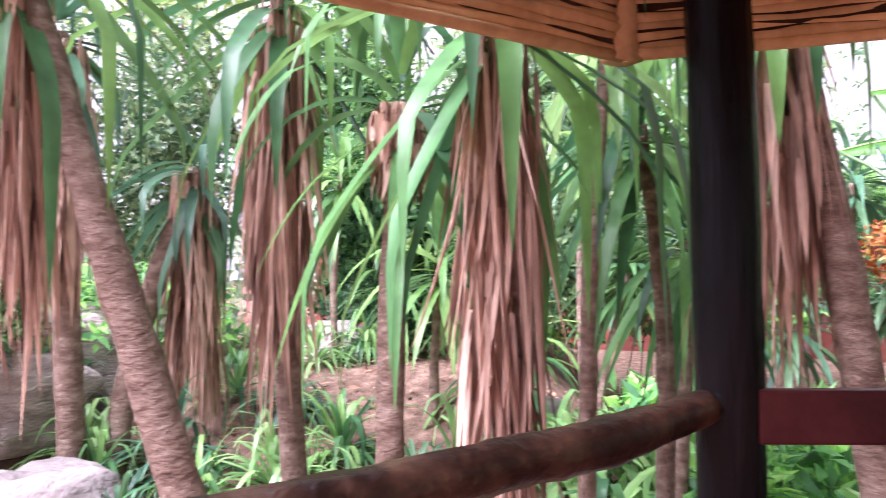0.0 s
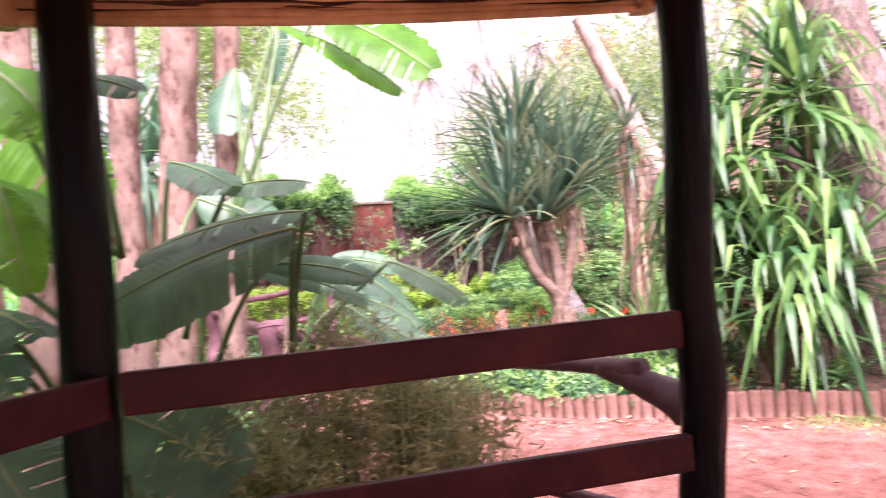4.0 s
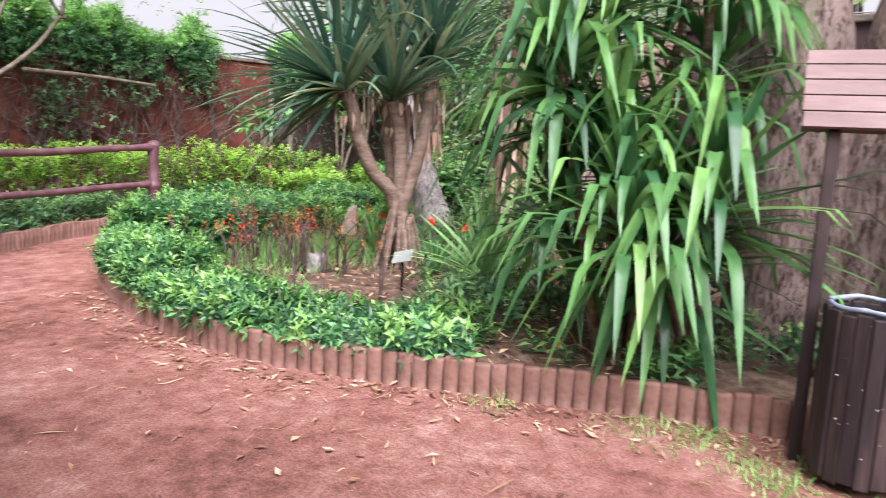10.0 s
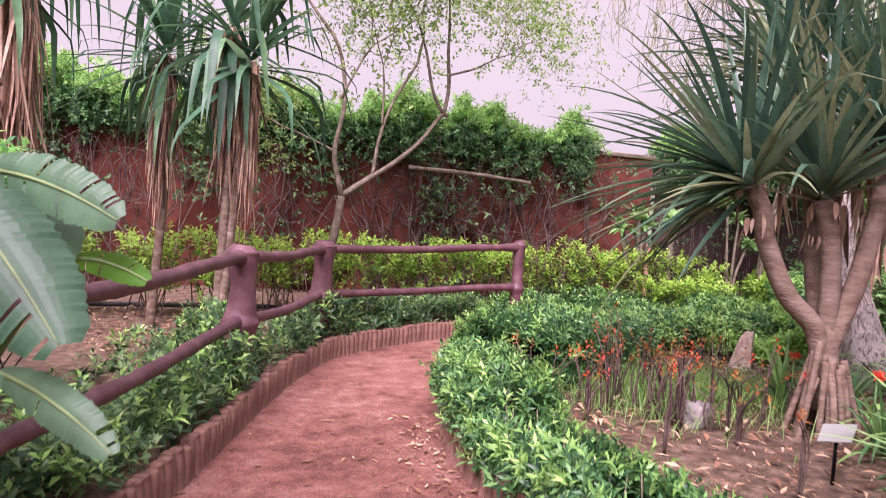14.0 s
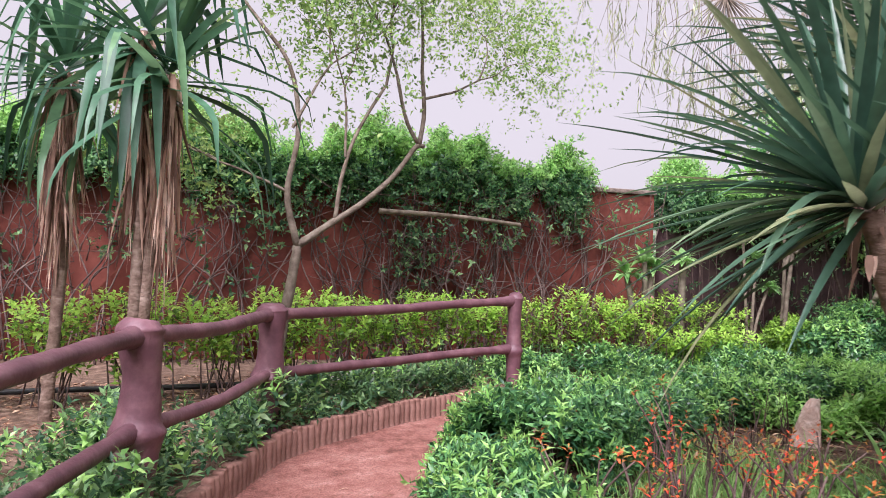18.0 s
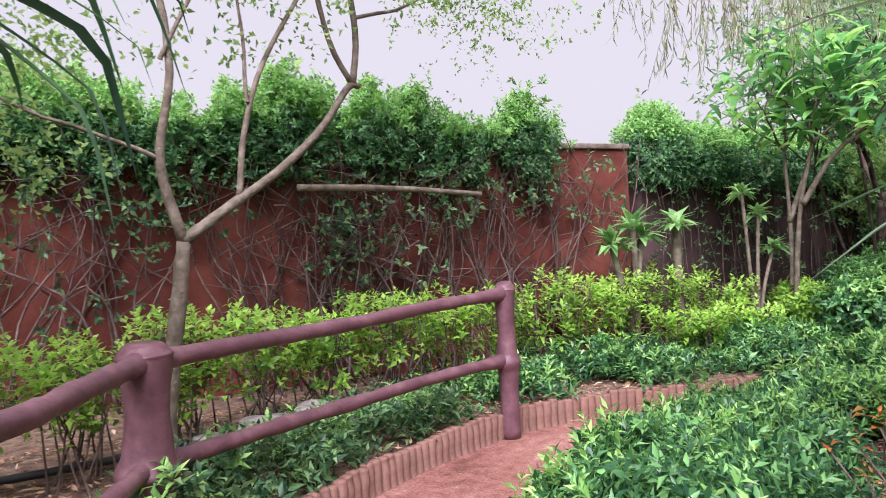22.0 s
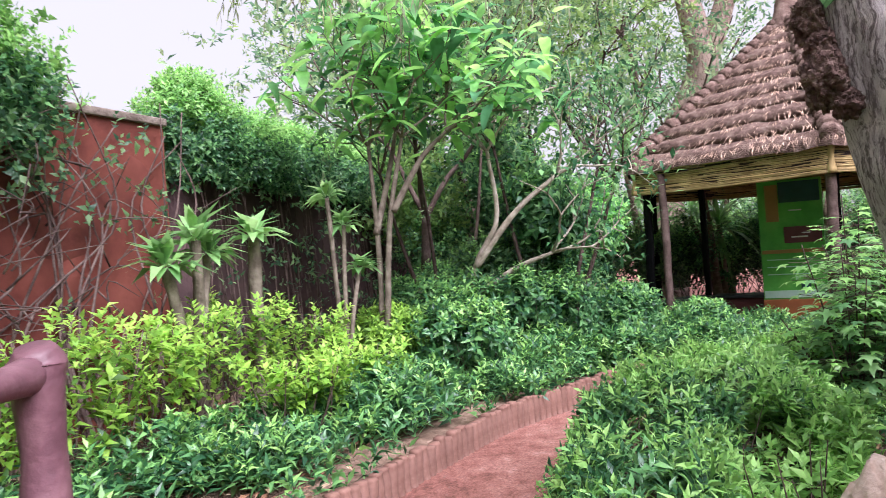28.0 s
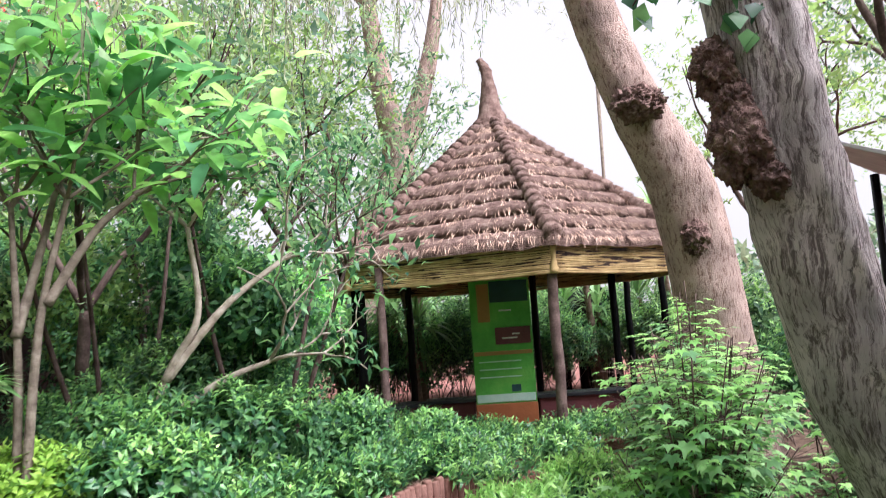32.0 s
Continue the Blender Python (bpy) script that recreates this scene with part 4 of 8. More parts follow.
tube(g, spline([(0.6, 1.33, 1.235), (0.36, 1.13, 1.19), (0.18, 0.98, 1.18), (-0.1, 0.72, 1.16), (-0.5, 0.38, 1.15)], 30), [0.034, 0.05, 0.046, 0.052, 0.05], 12, 0.04, rng)
part("log_rail", g, M_LOG, hut, "varnished knotty log rail")
g = Geo()
tube(g, [(0.615, 1.345, 1.24), (0.585, 1.318, 1.233)], [0.045, 0.04], 12, 0.05, rng)
part("log_end", g, M_POST, hut)
reed_band(hut, [(0.43, 1.53, 2.07), (-0.75, 0.35, 2.07), (-0.35, -1.35, 2.1), (1.35, -2.35, 2.2), (3.4, -1.75, 2.3), (3.85, 0.42, 2.34), (2.38, 1.88, 2.28)], 0.32, rng)
thatch_roof(hut, HUT, 2.25, 2.56, 4.5, 128, rng, straw=300)

rng = np.random.default_rng(12)
GZ = np.array([19.63, 1.48])
gaz = thing("thatched_gazebo", (19.63, 1.48, 0), "hexagonal thatched gazebo with a tall spire among shrubs", "gazebo")
for k in range(6):
    a = radians(164 + 60 * k)
    round_post(gaz, GZ[0] + 2.4 * math.cos(a), GZ[1] + 2.4 * math.sin(a), 2.25, 0.06, rng, M_POST if k % 3 else M_VINE, lean=(0.1, -0.04) if k == 5 else (0, 0))
for x, y, mat in ((18.67, 3.67, M_VINE), (20.5, 2.6, M_POST), (20.05, -1.0, M_POST), (19.2, -1.0, M_POST), (19.9, 0.83, M_POST)):
    round_post(gaz, x, y, 2.2, 0.052, rng, mat)
reed_band(gaz, [(GZ[0] + 2.54 * math.cos(radians(164 - 60 * k)), GZ[1] + 2.54 * math.sin(radians(164 - 60 * k)), 1.98) for k in range(6)], 0.3, rng)
thatch_roof(gaz, GZ, 2.55, 2.3, 4.35, 164, rng, straw=9000, spire=0.95)
seat = thing("slatted_bench", (18.6, 2.1, 0), "maroon walled bench with a dark slatted top inside the gazebo", "bench")
for q0, q1 in BENCH:
    q0, q1 = np.array(q0), np.array(q1)
    d = unit(q1 - q0)
    m = Matrix.Rotation(math.atan2(d[1], d[0]), 4, "Z")
    back = np.array([-d[1], d[0]])
    back = back if back[0] > 0 else -back
    mid = (q0 + q1) / 2
    b = Geo()
    box(b, (*(mid + back * 0.12), 0.21), (np.linalg.norm(q1 - q0), 0.16, 0.42), m, 0.01)
    part("bench_wall", b, M_MAROON, seat, smooth=False)
    for k in range(4):
        b = Geo()
        box(b, (*(mid + back * (0.02 + 0.1 * k)), 0.45), (np.linalg.norm(q1 - q0) + 0.06, 0.085, 0.045), m, 0.006)
        part("slat", b, M_BENCH, seat, smooth=False)

# painted pillar in the gazebo's middle
pil = thing("painted_pillar", (19.13, 1.84, 0), "green painted information pillar with a dark plaque", "pillar")
view = math.atan2(6.4 - 1.84, 9.9 - 19.13)
pm = Matrix.Rotation(view - math.pi / 2, 4, "Z")


def pil_box(name, x, z, w, h, out, mat, label=""):
    b = Geo()
    o = pm @ Vector((x, 0.16 + out, 0))
    box(b, (19.13 + o.x, 1.84 + o.y, z), (w, 0.02, h), pm, 0.003)
    part(name, b, mat, pil, label, smooth=False)


b = Geo()
box(b, (19.13, 1.84, 1.08), (0.79, 0.32, 1.9), pm, 0.01)
part("core", b, M_PGREEN, pil, smooth=False)
b = Geo()
box(b, (19.13, 1.84, 0.2), (0.8, 0.36, 0.42), pm, 0.012)
part("plinth", b, M_PORANGE, pil, "orange-brown plinth", smooth=False)
pil_box("sky_field", -0.12, 1.86, 0.5, 0.28, 0.004, M_PDARK)
pil_box("ochre_map", 0.22, 1.72, 0.16, 0.5, 0.008, M_POCHRE)
pil_box("stripe", 0.0, 1.06, 0.76, 0.05, 0.006, M_POCHRE)
pil_box("plaque", -0.14, 1.28, 0.46, 0.22, 0.012, M_MAROON, "dark maroon plaque")
for k, (x, z, w) in enumerate(((-0.06, 1.61, 0.16), (-0.18, 1.30, 0.1), (-0.1, 1.25, 0.2))):
    pil_box("writing_bar", x, z, w, 0.018, 0.024, M_WHITE)
pil_box("wave", 0.0, 0.48, 0.76, 0.1, 0.006, M_PWAVE)
pil_box("blue_mark", -0.14, 0.6, 0.12, 0.09, 0.006, M_PDARK)
for q in (0.75, 0.85, 0.95):
    pil_box("text_bar", 0.05, q, 0.55, 0.012, 0.006, M_PWAVE)

# a second, small dark hut behind
sm = thing("small_hut", (22.6, -1.9, 0), "small dark gabled hut with a grey roof", "hut")
b = Geo()
for x, y in ((22.3, -1.6), (22.3, -2.2), (22.9, -1.6), (22.9, -2.2)):
    tube(b, [(x, y, 0), (x, y, 1.6)], 0.09, 8)
part("hut_frame", b, M_POST, sm)
b = Geo()
b.add([(22.1, -2.5, 1.45), (22.1, -1.9, 2.1), (22.1, -1.3, 1.45), (23.1, -2.5, 1.45), (23.1, -1.9, 2.1), (23.1, -1.3, 1.45)], [np.array([[0, 1, 4, 3], [1, 2, 5, 4]]), np.array([[0, 2, 1], [3, 4, 5]])])
part("hut_roof", b, M_POST, sm, smooth=False)


# ---- rustic concrete fence along the border ----
rng = np.random.default_rng(21)
FP = [(3.72, 0.5, 1.05), (4.85, 3.22, 1.12), (6.72, 5.72, 1.12), (8.06, 7.08, 1.1), (11.1, 7.6, 1.16)]
fen = thing("rustic_fence", (6.7, 5.7, 0.1), "purple-brown painted rustic concrete log fence", "fence")
for k, (x, y, h) in enumerate(FP):
    if not k:
        continue
    g = Geo()
    r = 0.098 if k < 4 else 0.072
    zs = [0.0, 0.3, 0.5, 0.58, 0.66, 0.85, h - 0.09, h - 0.02, h + 0.03]
    rr = [r * 1.1, r * 0.98, r * 1.12, r * 1.48, r * 1.12, r * 0.92, r * 1.12, r * 1.25, r * 0.8]
    pts = [(x + rng.normal(0, 0.004), y + rng.normal(0, 0.004), z) for z in zs]
    tube(g, spline(pts, 40), np.interp(np.linspace(0, 8, 40), range(9), rr), 16, 0.012, rng)
    part("fence_post", g, M_FENCE, fen)
for k in range(len(FP) - 1):
    (x0, y0, h0), (x1, y1, h1) = FP[k], FP[k + 1]
    bow = [0.0, 0.0, -0.02, 0.16][k]
    for z0, z1, r in ((h0 - 0.05, h1 - 0.05, 0.044), (0.6, 0.6, 0.041)):
        if k == 0:
            z0 = 1.04 if r > 0.042 else 0.52
        mid = np.array([(x0 + x1) / 2, (y0 + y1) / 2])
        nrm = unit(np.array([y0 - y1, x1 - x0]))
        q = mid + nrm * bow
        pts = spline([(x0, y0, z0), (*(mid * 0.5 + np.array([x0, y0]) * 0.5 + nrm * bow * 0.7), z0 * 0.75 + z1 * 0.25 - 0.02), (*q, (z0 + z1) / 2 - 0.03), (*(mid * 0.5 + np.array([x1, y1]) * 0.5 + nrm * bow * 0.7), z0 * 0.25 + z1 * 0.75 - 0.01), (x1, y1, z1)], 44)
        prof = r * (1 + 0.10 * np.sin(np.arange(44) * 0.9 + k) * (rng.random(44) > 0.4) + 0.5 * np.exp(-((np.arange(44)) / 2.2) ** 2) + 0.45 * np.exp(-((43 - np.arange(44)) / 2.2) ** 2))
        if k == 0:
            prof = prof * np.linspace(0.62, 0.95, 44)
        g = Geo()
        tube(g, pts, prof, 13, 0.018, rng)
        part("fence_rail", g, M_FENCE, fen)
g = Geo()
tube(g, spline([(3.61, 0.27, 0.9), (3.65, 0.35, 0.93), (3.73, 0.52, 1.0), (3.8, 0.68, 1.035)], 16), [0.075, 0.07, 0.05, 0.038], 12, 0.06, rng)
part("fence_knuckle", g, M_FENCE, fen, "knotty rail end moulded against the shelter post")
g = Geo()
tube(g, spline([(3.61, 0.27, 0.5), (3.67, 0.38, 0.515), (3.74, 0.54, 0.52)], 8), [0.055, 0.05, 0.035], 12, 0.05, rng)
part("fence_knuckle", g, M_FENCE, fen, "knotty rail end moulded against the shelter post")

# ---- litter bin under its little roof ----
rng = np.random.default_rng(22)
bn = thing("litter_bin", (7.12, -0.82, 0), "dark slatted litter bin under a small boarded roof", "litter bin")
ux, vy = 0.0, 1.0
for k in range(20):
    a = 2 * math.pi * k / 20
    g = Geo()
    m = Matrix.Rotation(a, 4, "Z")
    o = m @ Vector((0.195 + rng.normal(0, 0.004), 0, 0))
    box(g, (7.1 + o.x, -0.82 + o.y, 0.43 + rng.normal(0, 0.01)), (0.026, 0.0605, 0.74), m, 0.007)
    part("slat", g, M_BINWOOD, bn, smooth=False)
for k in range(26):
    a = rng.uniform(2.2, 4.1)
    g = Geo()
    blob_r = rng.uniform(0.001, 0.0028)
    tube(g, [(7.1 + 0.2085 * math.cos(a), -0.82 + 0.2085 * math.sin(a), 0), (7.1 + 0.2125 * math.cos(a), -0.82 + 0.2125 * math.sin(a), 0)] + np.array([0, 0, rng.uniform(0.12, 0.76)]), blob_r, 7)
    part("pale_speck", g, M_WHITE, bn)
g = Geo()
tube(g, [(7.1, -0.82, 0.05), (7.1, -0.82, 0.76)], 0.178, 24)
part("drum", g, M_POST, bn)
g = Geo()
th = np.linspace(0, 2 * np.pi, 37)
tube(g, np.stack([7.1 + 0.188 * np.cos(th), -0.82 + 0.188 * np.sin(th), 0.81 + 0.004 * np.sin(5 * th)], 1), 0.011, 8, 0.2, rng, cap=False)
part("liner_rim", g, M_LINER, bn, "pale blue bin liner rim")
for y in (-0.575, -1.065):
    g = Geo()
    box(g, (7.24, y, 0.77), (0.07, 0.056, 1.56), None, 0.006)
    part("bin_post", g, M_BINWOOD, bn, smooth=False)
for side in (1, -1):
    for k in range(5):
        g = Geo()
        u = (k + 0.5) / 5
        x = 7.16 + 0.3 * u if side > 0 else 7.76 - 0.3 * u
        z = 1.545 + 0.37 * u + 0.012
        m = Matrix.Rotation(-side * math.atan2(0.37, 0.3), 4, "Y")
        box(g, (x + rng.normal(0, 0.002), -0.82 + rng.normal(0, 0.004), z), (0.088, 0.76 + rng.normal(0, 0.006), 0.018), m, 0.004)
        part("roof_board", g, M_BINROOF, bn, smooth=False)
for y in (-0.575, -1.065):
    g = Geo()
    box(g, (7.46, y, 1.575), (0.48, 0.045, 0.05), None, 0.004)
    box(g, (7.46, y, 1.7), (0.05, 0.045, 0.3), None, 0.004)
    part("roof_brace", g, M_BINWOOD, bn, smooth=False)

# ---- stones, hose, stick, labels ----
STONE_T = "rough grey-brown garden stone lying on the soil"
stone = rock("standing_stone", (11.72, 4.78, 0.15), (0.18, 0.14, 0.38), M_PINKSTONE, 3, "pale pinkish upright pointed stone in the bed", "stone", rot=0.5)
for v in stone.data.vertices:
    k = max(0.0, (v.co.z - 0.1) / 0.5)
    v.co.x = 11.72 + (v.co.x - 11.72) * (1 - 0.6 * k) + 0.05 * k
    v.co.y = 4.78 + (v.co.y - 4.78) * (1 - 0.7 * k) - 0.05 * k
rock("fallen_stone", (9.2, 3.55, 0.2), (0.13, 0.09, 0.12), M_STONE, 4, "small grey stone among the dry stems", "stone")
for k, (x, y, z, a, b2, c) in enumerate(((1.25, 2.75, 0.2, 0.3, 0.26, 0.3), (1.75, 3.25, 0.28, 0.32, 0.3, 0.34), (2.25, 3.1, 0.3, 0.3, 0.3, 0.36), (2.9, 3.0, 0.25, 0.35, 0.3, 0.3), (0.85, 2.55, 0.1, 0.5, 0.4, 0.22), (-2.3, 3.0, 0.3, 0.4, 0.35, 0.3),
                                         (-0.2, 4.3, 0.62, 0.24, 0.2, 0.14), (0.1, 4.7, 0.6, 0.22, 0.2, 0.14), (0.9, 4.6, 0.2, 0.3, 0.3, 0.2))):
    rock("boulder", (x, y, z), (a, b2, c), M_STONE, 20 + k, STONE_T, "rock", "boulders in the border", rot=k * 0.8)
for k, (x, y, z, a, b2, c) in enumerate(((-3.2, 4.46, 0.62, 0.6, 0.4, 0.42), (-3.1, 3.85, 0.42, 0.5, 0.35, 0.3), (-1.7, 6.0, 0.45, 0.5, 0.4, 0.36), (-3.9, 5.5, 0.9, 0.5, 0.4, 0.6), (-2.7, 5.2, 0.5, 0.4, 0.3, 0.4))):
    rock("pale_boulder", (x, y, z * 0.8 + 0.4), (a, b2, c * 1.2), M_PALESTONE, 70 + k, "pale layered rock on the planted bank", "rock", "pale rocks", rot=0.4 + k)
for k, (x, y, s) in enumerate(((9.6, 8.6, 0.2), (9.95, 8.45, 0.24), (10.3, 8.4, 0.16), (9.2, 8.7, 0.13), (10.0, 8.75, 0.15))):
    rock("boulder", (x, y, 0.15 + s * 0.3), (s * 1.3, s, s * 0.75), M_STONE, 50 + k, STONE_T, "rock", "stones behind the fence", rot=k)
g = Geo()
tube(g, spline([(5.6, 9.7, 0.19), (7.2, 9.4, 0.18), (7.9, 9.12, 0.19), (8.6, 8.98, 0.19), (9.6, 8.95, 0.18), (10.8, 8.95, 0.18), (12.35, 8.7, 0.18), (13.4, 8.55, 0.18), (14.5, 8.4, 0.19), (16.0, 7.9, 0.19)], 90), 0.028, 9)
tagged(part("garden_hose", g, M_HOSE), "black garden hose lying along the soil", "hose")
g = Geo()
tube(g, spline([(10.62, 9.58, 2.11), (11.6, 9.3, 2.1), (12.52, 9.03, 2.04)], 16), [0.035, 0.028, 0.026], 8, 0.06, rng)
tagged(part("bamboo_pole", g, M_TWIG), "pale wooden pole lodged in the creepers", "pole")
sg = thing("plant_label", (8.92, 2.47, 0.13), "white plant label on a short stake", "sign")
g = Geo()
tube(g, [(8.92, 2.47, 0.1), (8.92, 2.47, 0.42)], 0.01, 6)
part("stake", g, M_POST, sg)
g = Geo()
box(g, (8.9, 2.46, 0.43), (0.12, 0.2, 0.008), Matrix.Rotation(radians(-50), 4, Vector((0.35, 1, 0))), 0.002)
part("plate", g, M_SIGN, sg, smooth=False)
sg = thing("teal_marker", (10.18, 5.07, 0.13), "small teal plastic plant marker", "sign")
g = Geo()
box(g, (10.18, 5.07, 0.3), (0.02, 0.1, 0.08), Matrix.Rotation(0.6, 4, "Z"), 0.003)
tube(g, [(10.18, 5.07, 0.12), (10.18, 5.07, 0.28)], 0.006, 5)
part("marker_plate", g, M_TEAL, sg, smooth=False)


# ---- strap-leaved canes ----
def cane(at, heads, seed, leaf=L_DRAC, dead=0.0, n=46, length=0.72, width=0.055, trunk_r=0.05, label="tall cane plant with long arching green strap leaves", droop=(0.45, 1.1), lo=-35, hi=80, group="strap-leaved canes", drop=1.2, nd=110, dead_w=0.035, kink=0.0, split=False):
    rg = np.random.default_rng(seed)
    th_ob = thing("strap_leaf_cane", at, label, "shrub", group)
    for hx, hy, hz_ in heads:
        t = Geo()
        b = np.array([at[0] + (hx - at[0]) * 0.15, at[1] + (hy - at[1]) * 0.15, 0.02])
        m = np.array([hx * 0.56 + at[0] * 0.44 + rg.normal(0, 0.04), hy * 0.56 + at[1] * 0.44 + rg.normal(0, 0.04), hz_ * 0.55])
        tube(t, spline([b, m, (hx, hy, hz_)], 26), [trunk_r * 1.15, trunk_r, trunk_r * 0.7], 10, 0.05, rg)
        part("stem", t, M_DTRUNK, th_ob)
        h = Geo()
        rosette(h, (hx, hy, hz_), n, length, width, rg, lo, hi, droop, seg=8, tall=0.28, kink=kink)
        if split:
            leaf_parts(h, 8, leaf, th_ob)
        else:
            part("leaf_head", h, leaf, th_ob)
        if dead:
            s = Geo()
            skirt(s, (hx, hy, hz_ - 0.12), nd, drop * dead, rg, trunk_r * 1.2, dead_w, 0.16)
            part("dead_leaves", s, L_DEAD, th_ob, "hanging brown dead leaves")
    return th_ob


FAN = dict(droop=(0.1, 0.7), kink=0.62, lo=-20, hi=82, split=True)
HANG = dict(droop=(0.15, 0.8), kink=0.8, lo=-30, hi=78, split=True)
cane((8.05, 0.45, 0.1), [(8.04, 0.63, 2.32), (7.8, 0.53, 1.35), (7.62, -0.07, 1.15), (7.55, 0.35, 1.0), (8.1, 1.05, 1.65), (8.4, 0.2, 2.85), (7.75, 0.85, 1.9)], 31, L_DRACMID, n=60, length=1.0, width=0.085, trunk_r=0.034, **FAN)
cane((8.3, 0.0, 0.1), [(8.3, 0.05, 1.9), (7.85, 0.2, 0.8), (8.2, 0.95, 0.95), (8.0, 0.1, 2.6)], 32, L_DRACMID, n=54, length=1.0, width=0.085, trunk_r=0.034, **FAN)
cane((7.75, -2.3, 0.1), [(7.64, -2.3, 2.2), (7.45, -2.42, 1.5), (7.8, -2.0, 2.75), (7.6, -2.7, 2.9)], 33, L_DRACMID, n=64, length=1.2, width=0.072, trunk_r=0.036, dead=0.5, nd=50, **HANG)
cane((7.95, -1.4, 0.1), [(7.97, -1.38, 2.1), (7.72, -1.45, 0.85)], 34, L_DRAC, n=18, length=0.6, width=0.07, hi=85, lo=10, droop=(0.2, 0.7), split=True)
cane((7.7, -3.0, 0.1), [(7.4, -2.95, 1.6), (7.7, -3.3, 2.4), (7.45, -2.75, 2.2), (7.3, -3.3, 1.5), (7.32, -2.6, 1.05), (7.4, -3.1, 1.15), (7.55, -2.5, 1.85)], 35, L_DRACLIME, n=60, length=1.2, width=0.064, trunk_r=0.036, **HANG)
cane((7.5, -2.35, 0.1), [(7.42, -2.3, 1.25)], 36, L_DRACLIME, n=60, length=1.15, width=0.055, trunk_r=0.03, **HANG)
# canes with dead skirts behind the fence
cane((7.08, 7.3, 0.1), [(7.1, 7.3, 3.05), (7.25, 7.2, 2.75)], 37, L_DRACDARK, 1.0, 44, 1.45, 0.095, 0.045, "tall cane with drooping dark leaves over a brown dead skirt", (0.15, 0.9), drop=1.5, nd=40, dead_w=0.04, kink=0.72)
cane((6.75, 8.3, 0.1), [(6.8, 8.3, 2.9)], 38, L_DRACDARK, 1.0, 70, 1.3, 0.085, 0.045, "tall cane with drooping dark leaves over a brown dead skirt", (0.2, 0.9), drop=1.5, nd=110, kink=0.9)
cane((5.4, 7.9, 0.1), [(5.4, 7.8, 3.3)], 39, L_DRACDARK, 1.0, 50, 1.2, 0.08, 0.08, "tall cane with drooping dark leaves over a brown dead skirt", (0.2, 0.9), drop=2.2, nd=150, kink=0.9)
# canes behind the shelter
SK = "leaning cane with broad drooping leaves over a shaggy brown dead skirt"
cane((-0.55, 2.0, 0.0), [(-1.6, 1.86, 2.75)], 40, L_DRACDEEP, 1.0, 26, 1.2, 0.085, 0.065, SK, (0.7, 1.5), -60, 55, drop=1.5, nd=100, dead_w=0.03, kink=0.95)
cane((-0.85, 2.8, 0.0), [(-0.95, 2.7, 2.75)], 41, L_DRACDEEP, 1.0, 40, 1.2, 0.085, 0.055, SK, (0.7, 1.5), -60, 55, drop=1.7, nd=110, dead_w=0.03, kink=0.95)
cane((0.1, 2.05, 0.0), [(0.08, 1.98, 2.42)], 42, L_DRACDEEP, 1.0, 38, 1.25, 0.08, 0.05, SK, (0.8, 1.6), -55, 50, drop=1.75, nd=100, dead_w=0.03, kink=0.95)
cane((1.5, 2.35, 0.0), [(1.02, 2.5, 2.85)], 43, L_DRACDEEP, 1.0, 34, 0.9, 0.09, 0.07, SK, (0.8, 1.5), -60, 55, drop=1.6, nd=130, dead_w=0.034, kink=0.96)
cane((0.7, 3.15, 0.0), [(0.62, 3.05, 2.2), (0.9, 3.6, 1.7)], 44, L_DRACDEEP, 0.0, 46, 1.0, 0.075, 0.04, droop=(0.7, 1.3))
cane((-0.38, 2.4, 0.0), [(-0.35, 2.45, 2.2)], 45, L_DRACDEEP, 0.3, 24, 1.05, 0.078, 0.055, droop=(0.7, 1.3))
cane((0.32, 2.65, 0.0), [(0.45, 2.6, 2.5)], 46, L_DRACLIME, 0.0, 14, 0.9, 0.08, 0.035, droop=(0.8, 1.4))
cane((-2.4, 3.4, 0.0), [(-2.5, 3.3, 2.9), (-2.0, 3.9, 2.2)], 47, L_DRACDARK, 1.0, 32, 0.85, 0.085, 0.07, SK, (0.8, 1.5), -60, 55, drop=1.5, nd=120, dead_w=0.038, kink=0.96)
for k, (x, y, z) in enumerate(((-0.5, 4.2, 1.6), (1.5, 5.2, 2.0), (-1.6, 5.6, 2.4), (2.6, 6.2, 2.3), (0.4, 6.0, 2.6))):
    cane((x, y, 0.0), [(x, y, z), (x + 0.4, y + 0.3, z * 0.6)], 60 + k, L_DRACDARK if k % 2 else L_DRAC, 0.0, 44, 0.8, 0.075, 0.03, droop=(0.5, 1.2))

# low strap-leaved clumps on the ground
def clump(name, at, n, length, width, seed, leaf, label, category="plant", droop=(0.3, 1.0), lo=15, hi=85, group="low strap-leaved clumps"):
    rg = np.random.default_rng(seed)
    c_ob = thing(name, (at[0], at[1], at[2] - 0.03), label, category, group)
    g = Geo()
    rosette(g, at, n, length, width, rg, lo, hi, droop, 0.04, 7, 0.06)
    leaf_parts(g, 7, leaf, c_ob)
    return c_ob


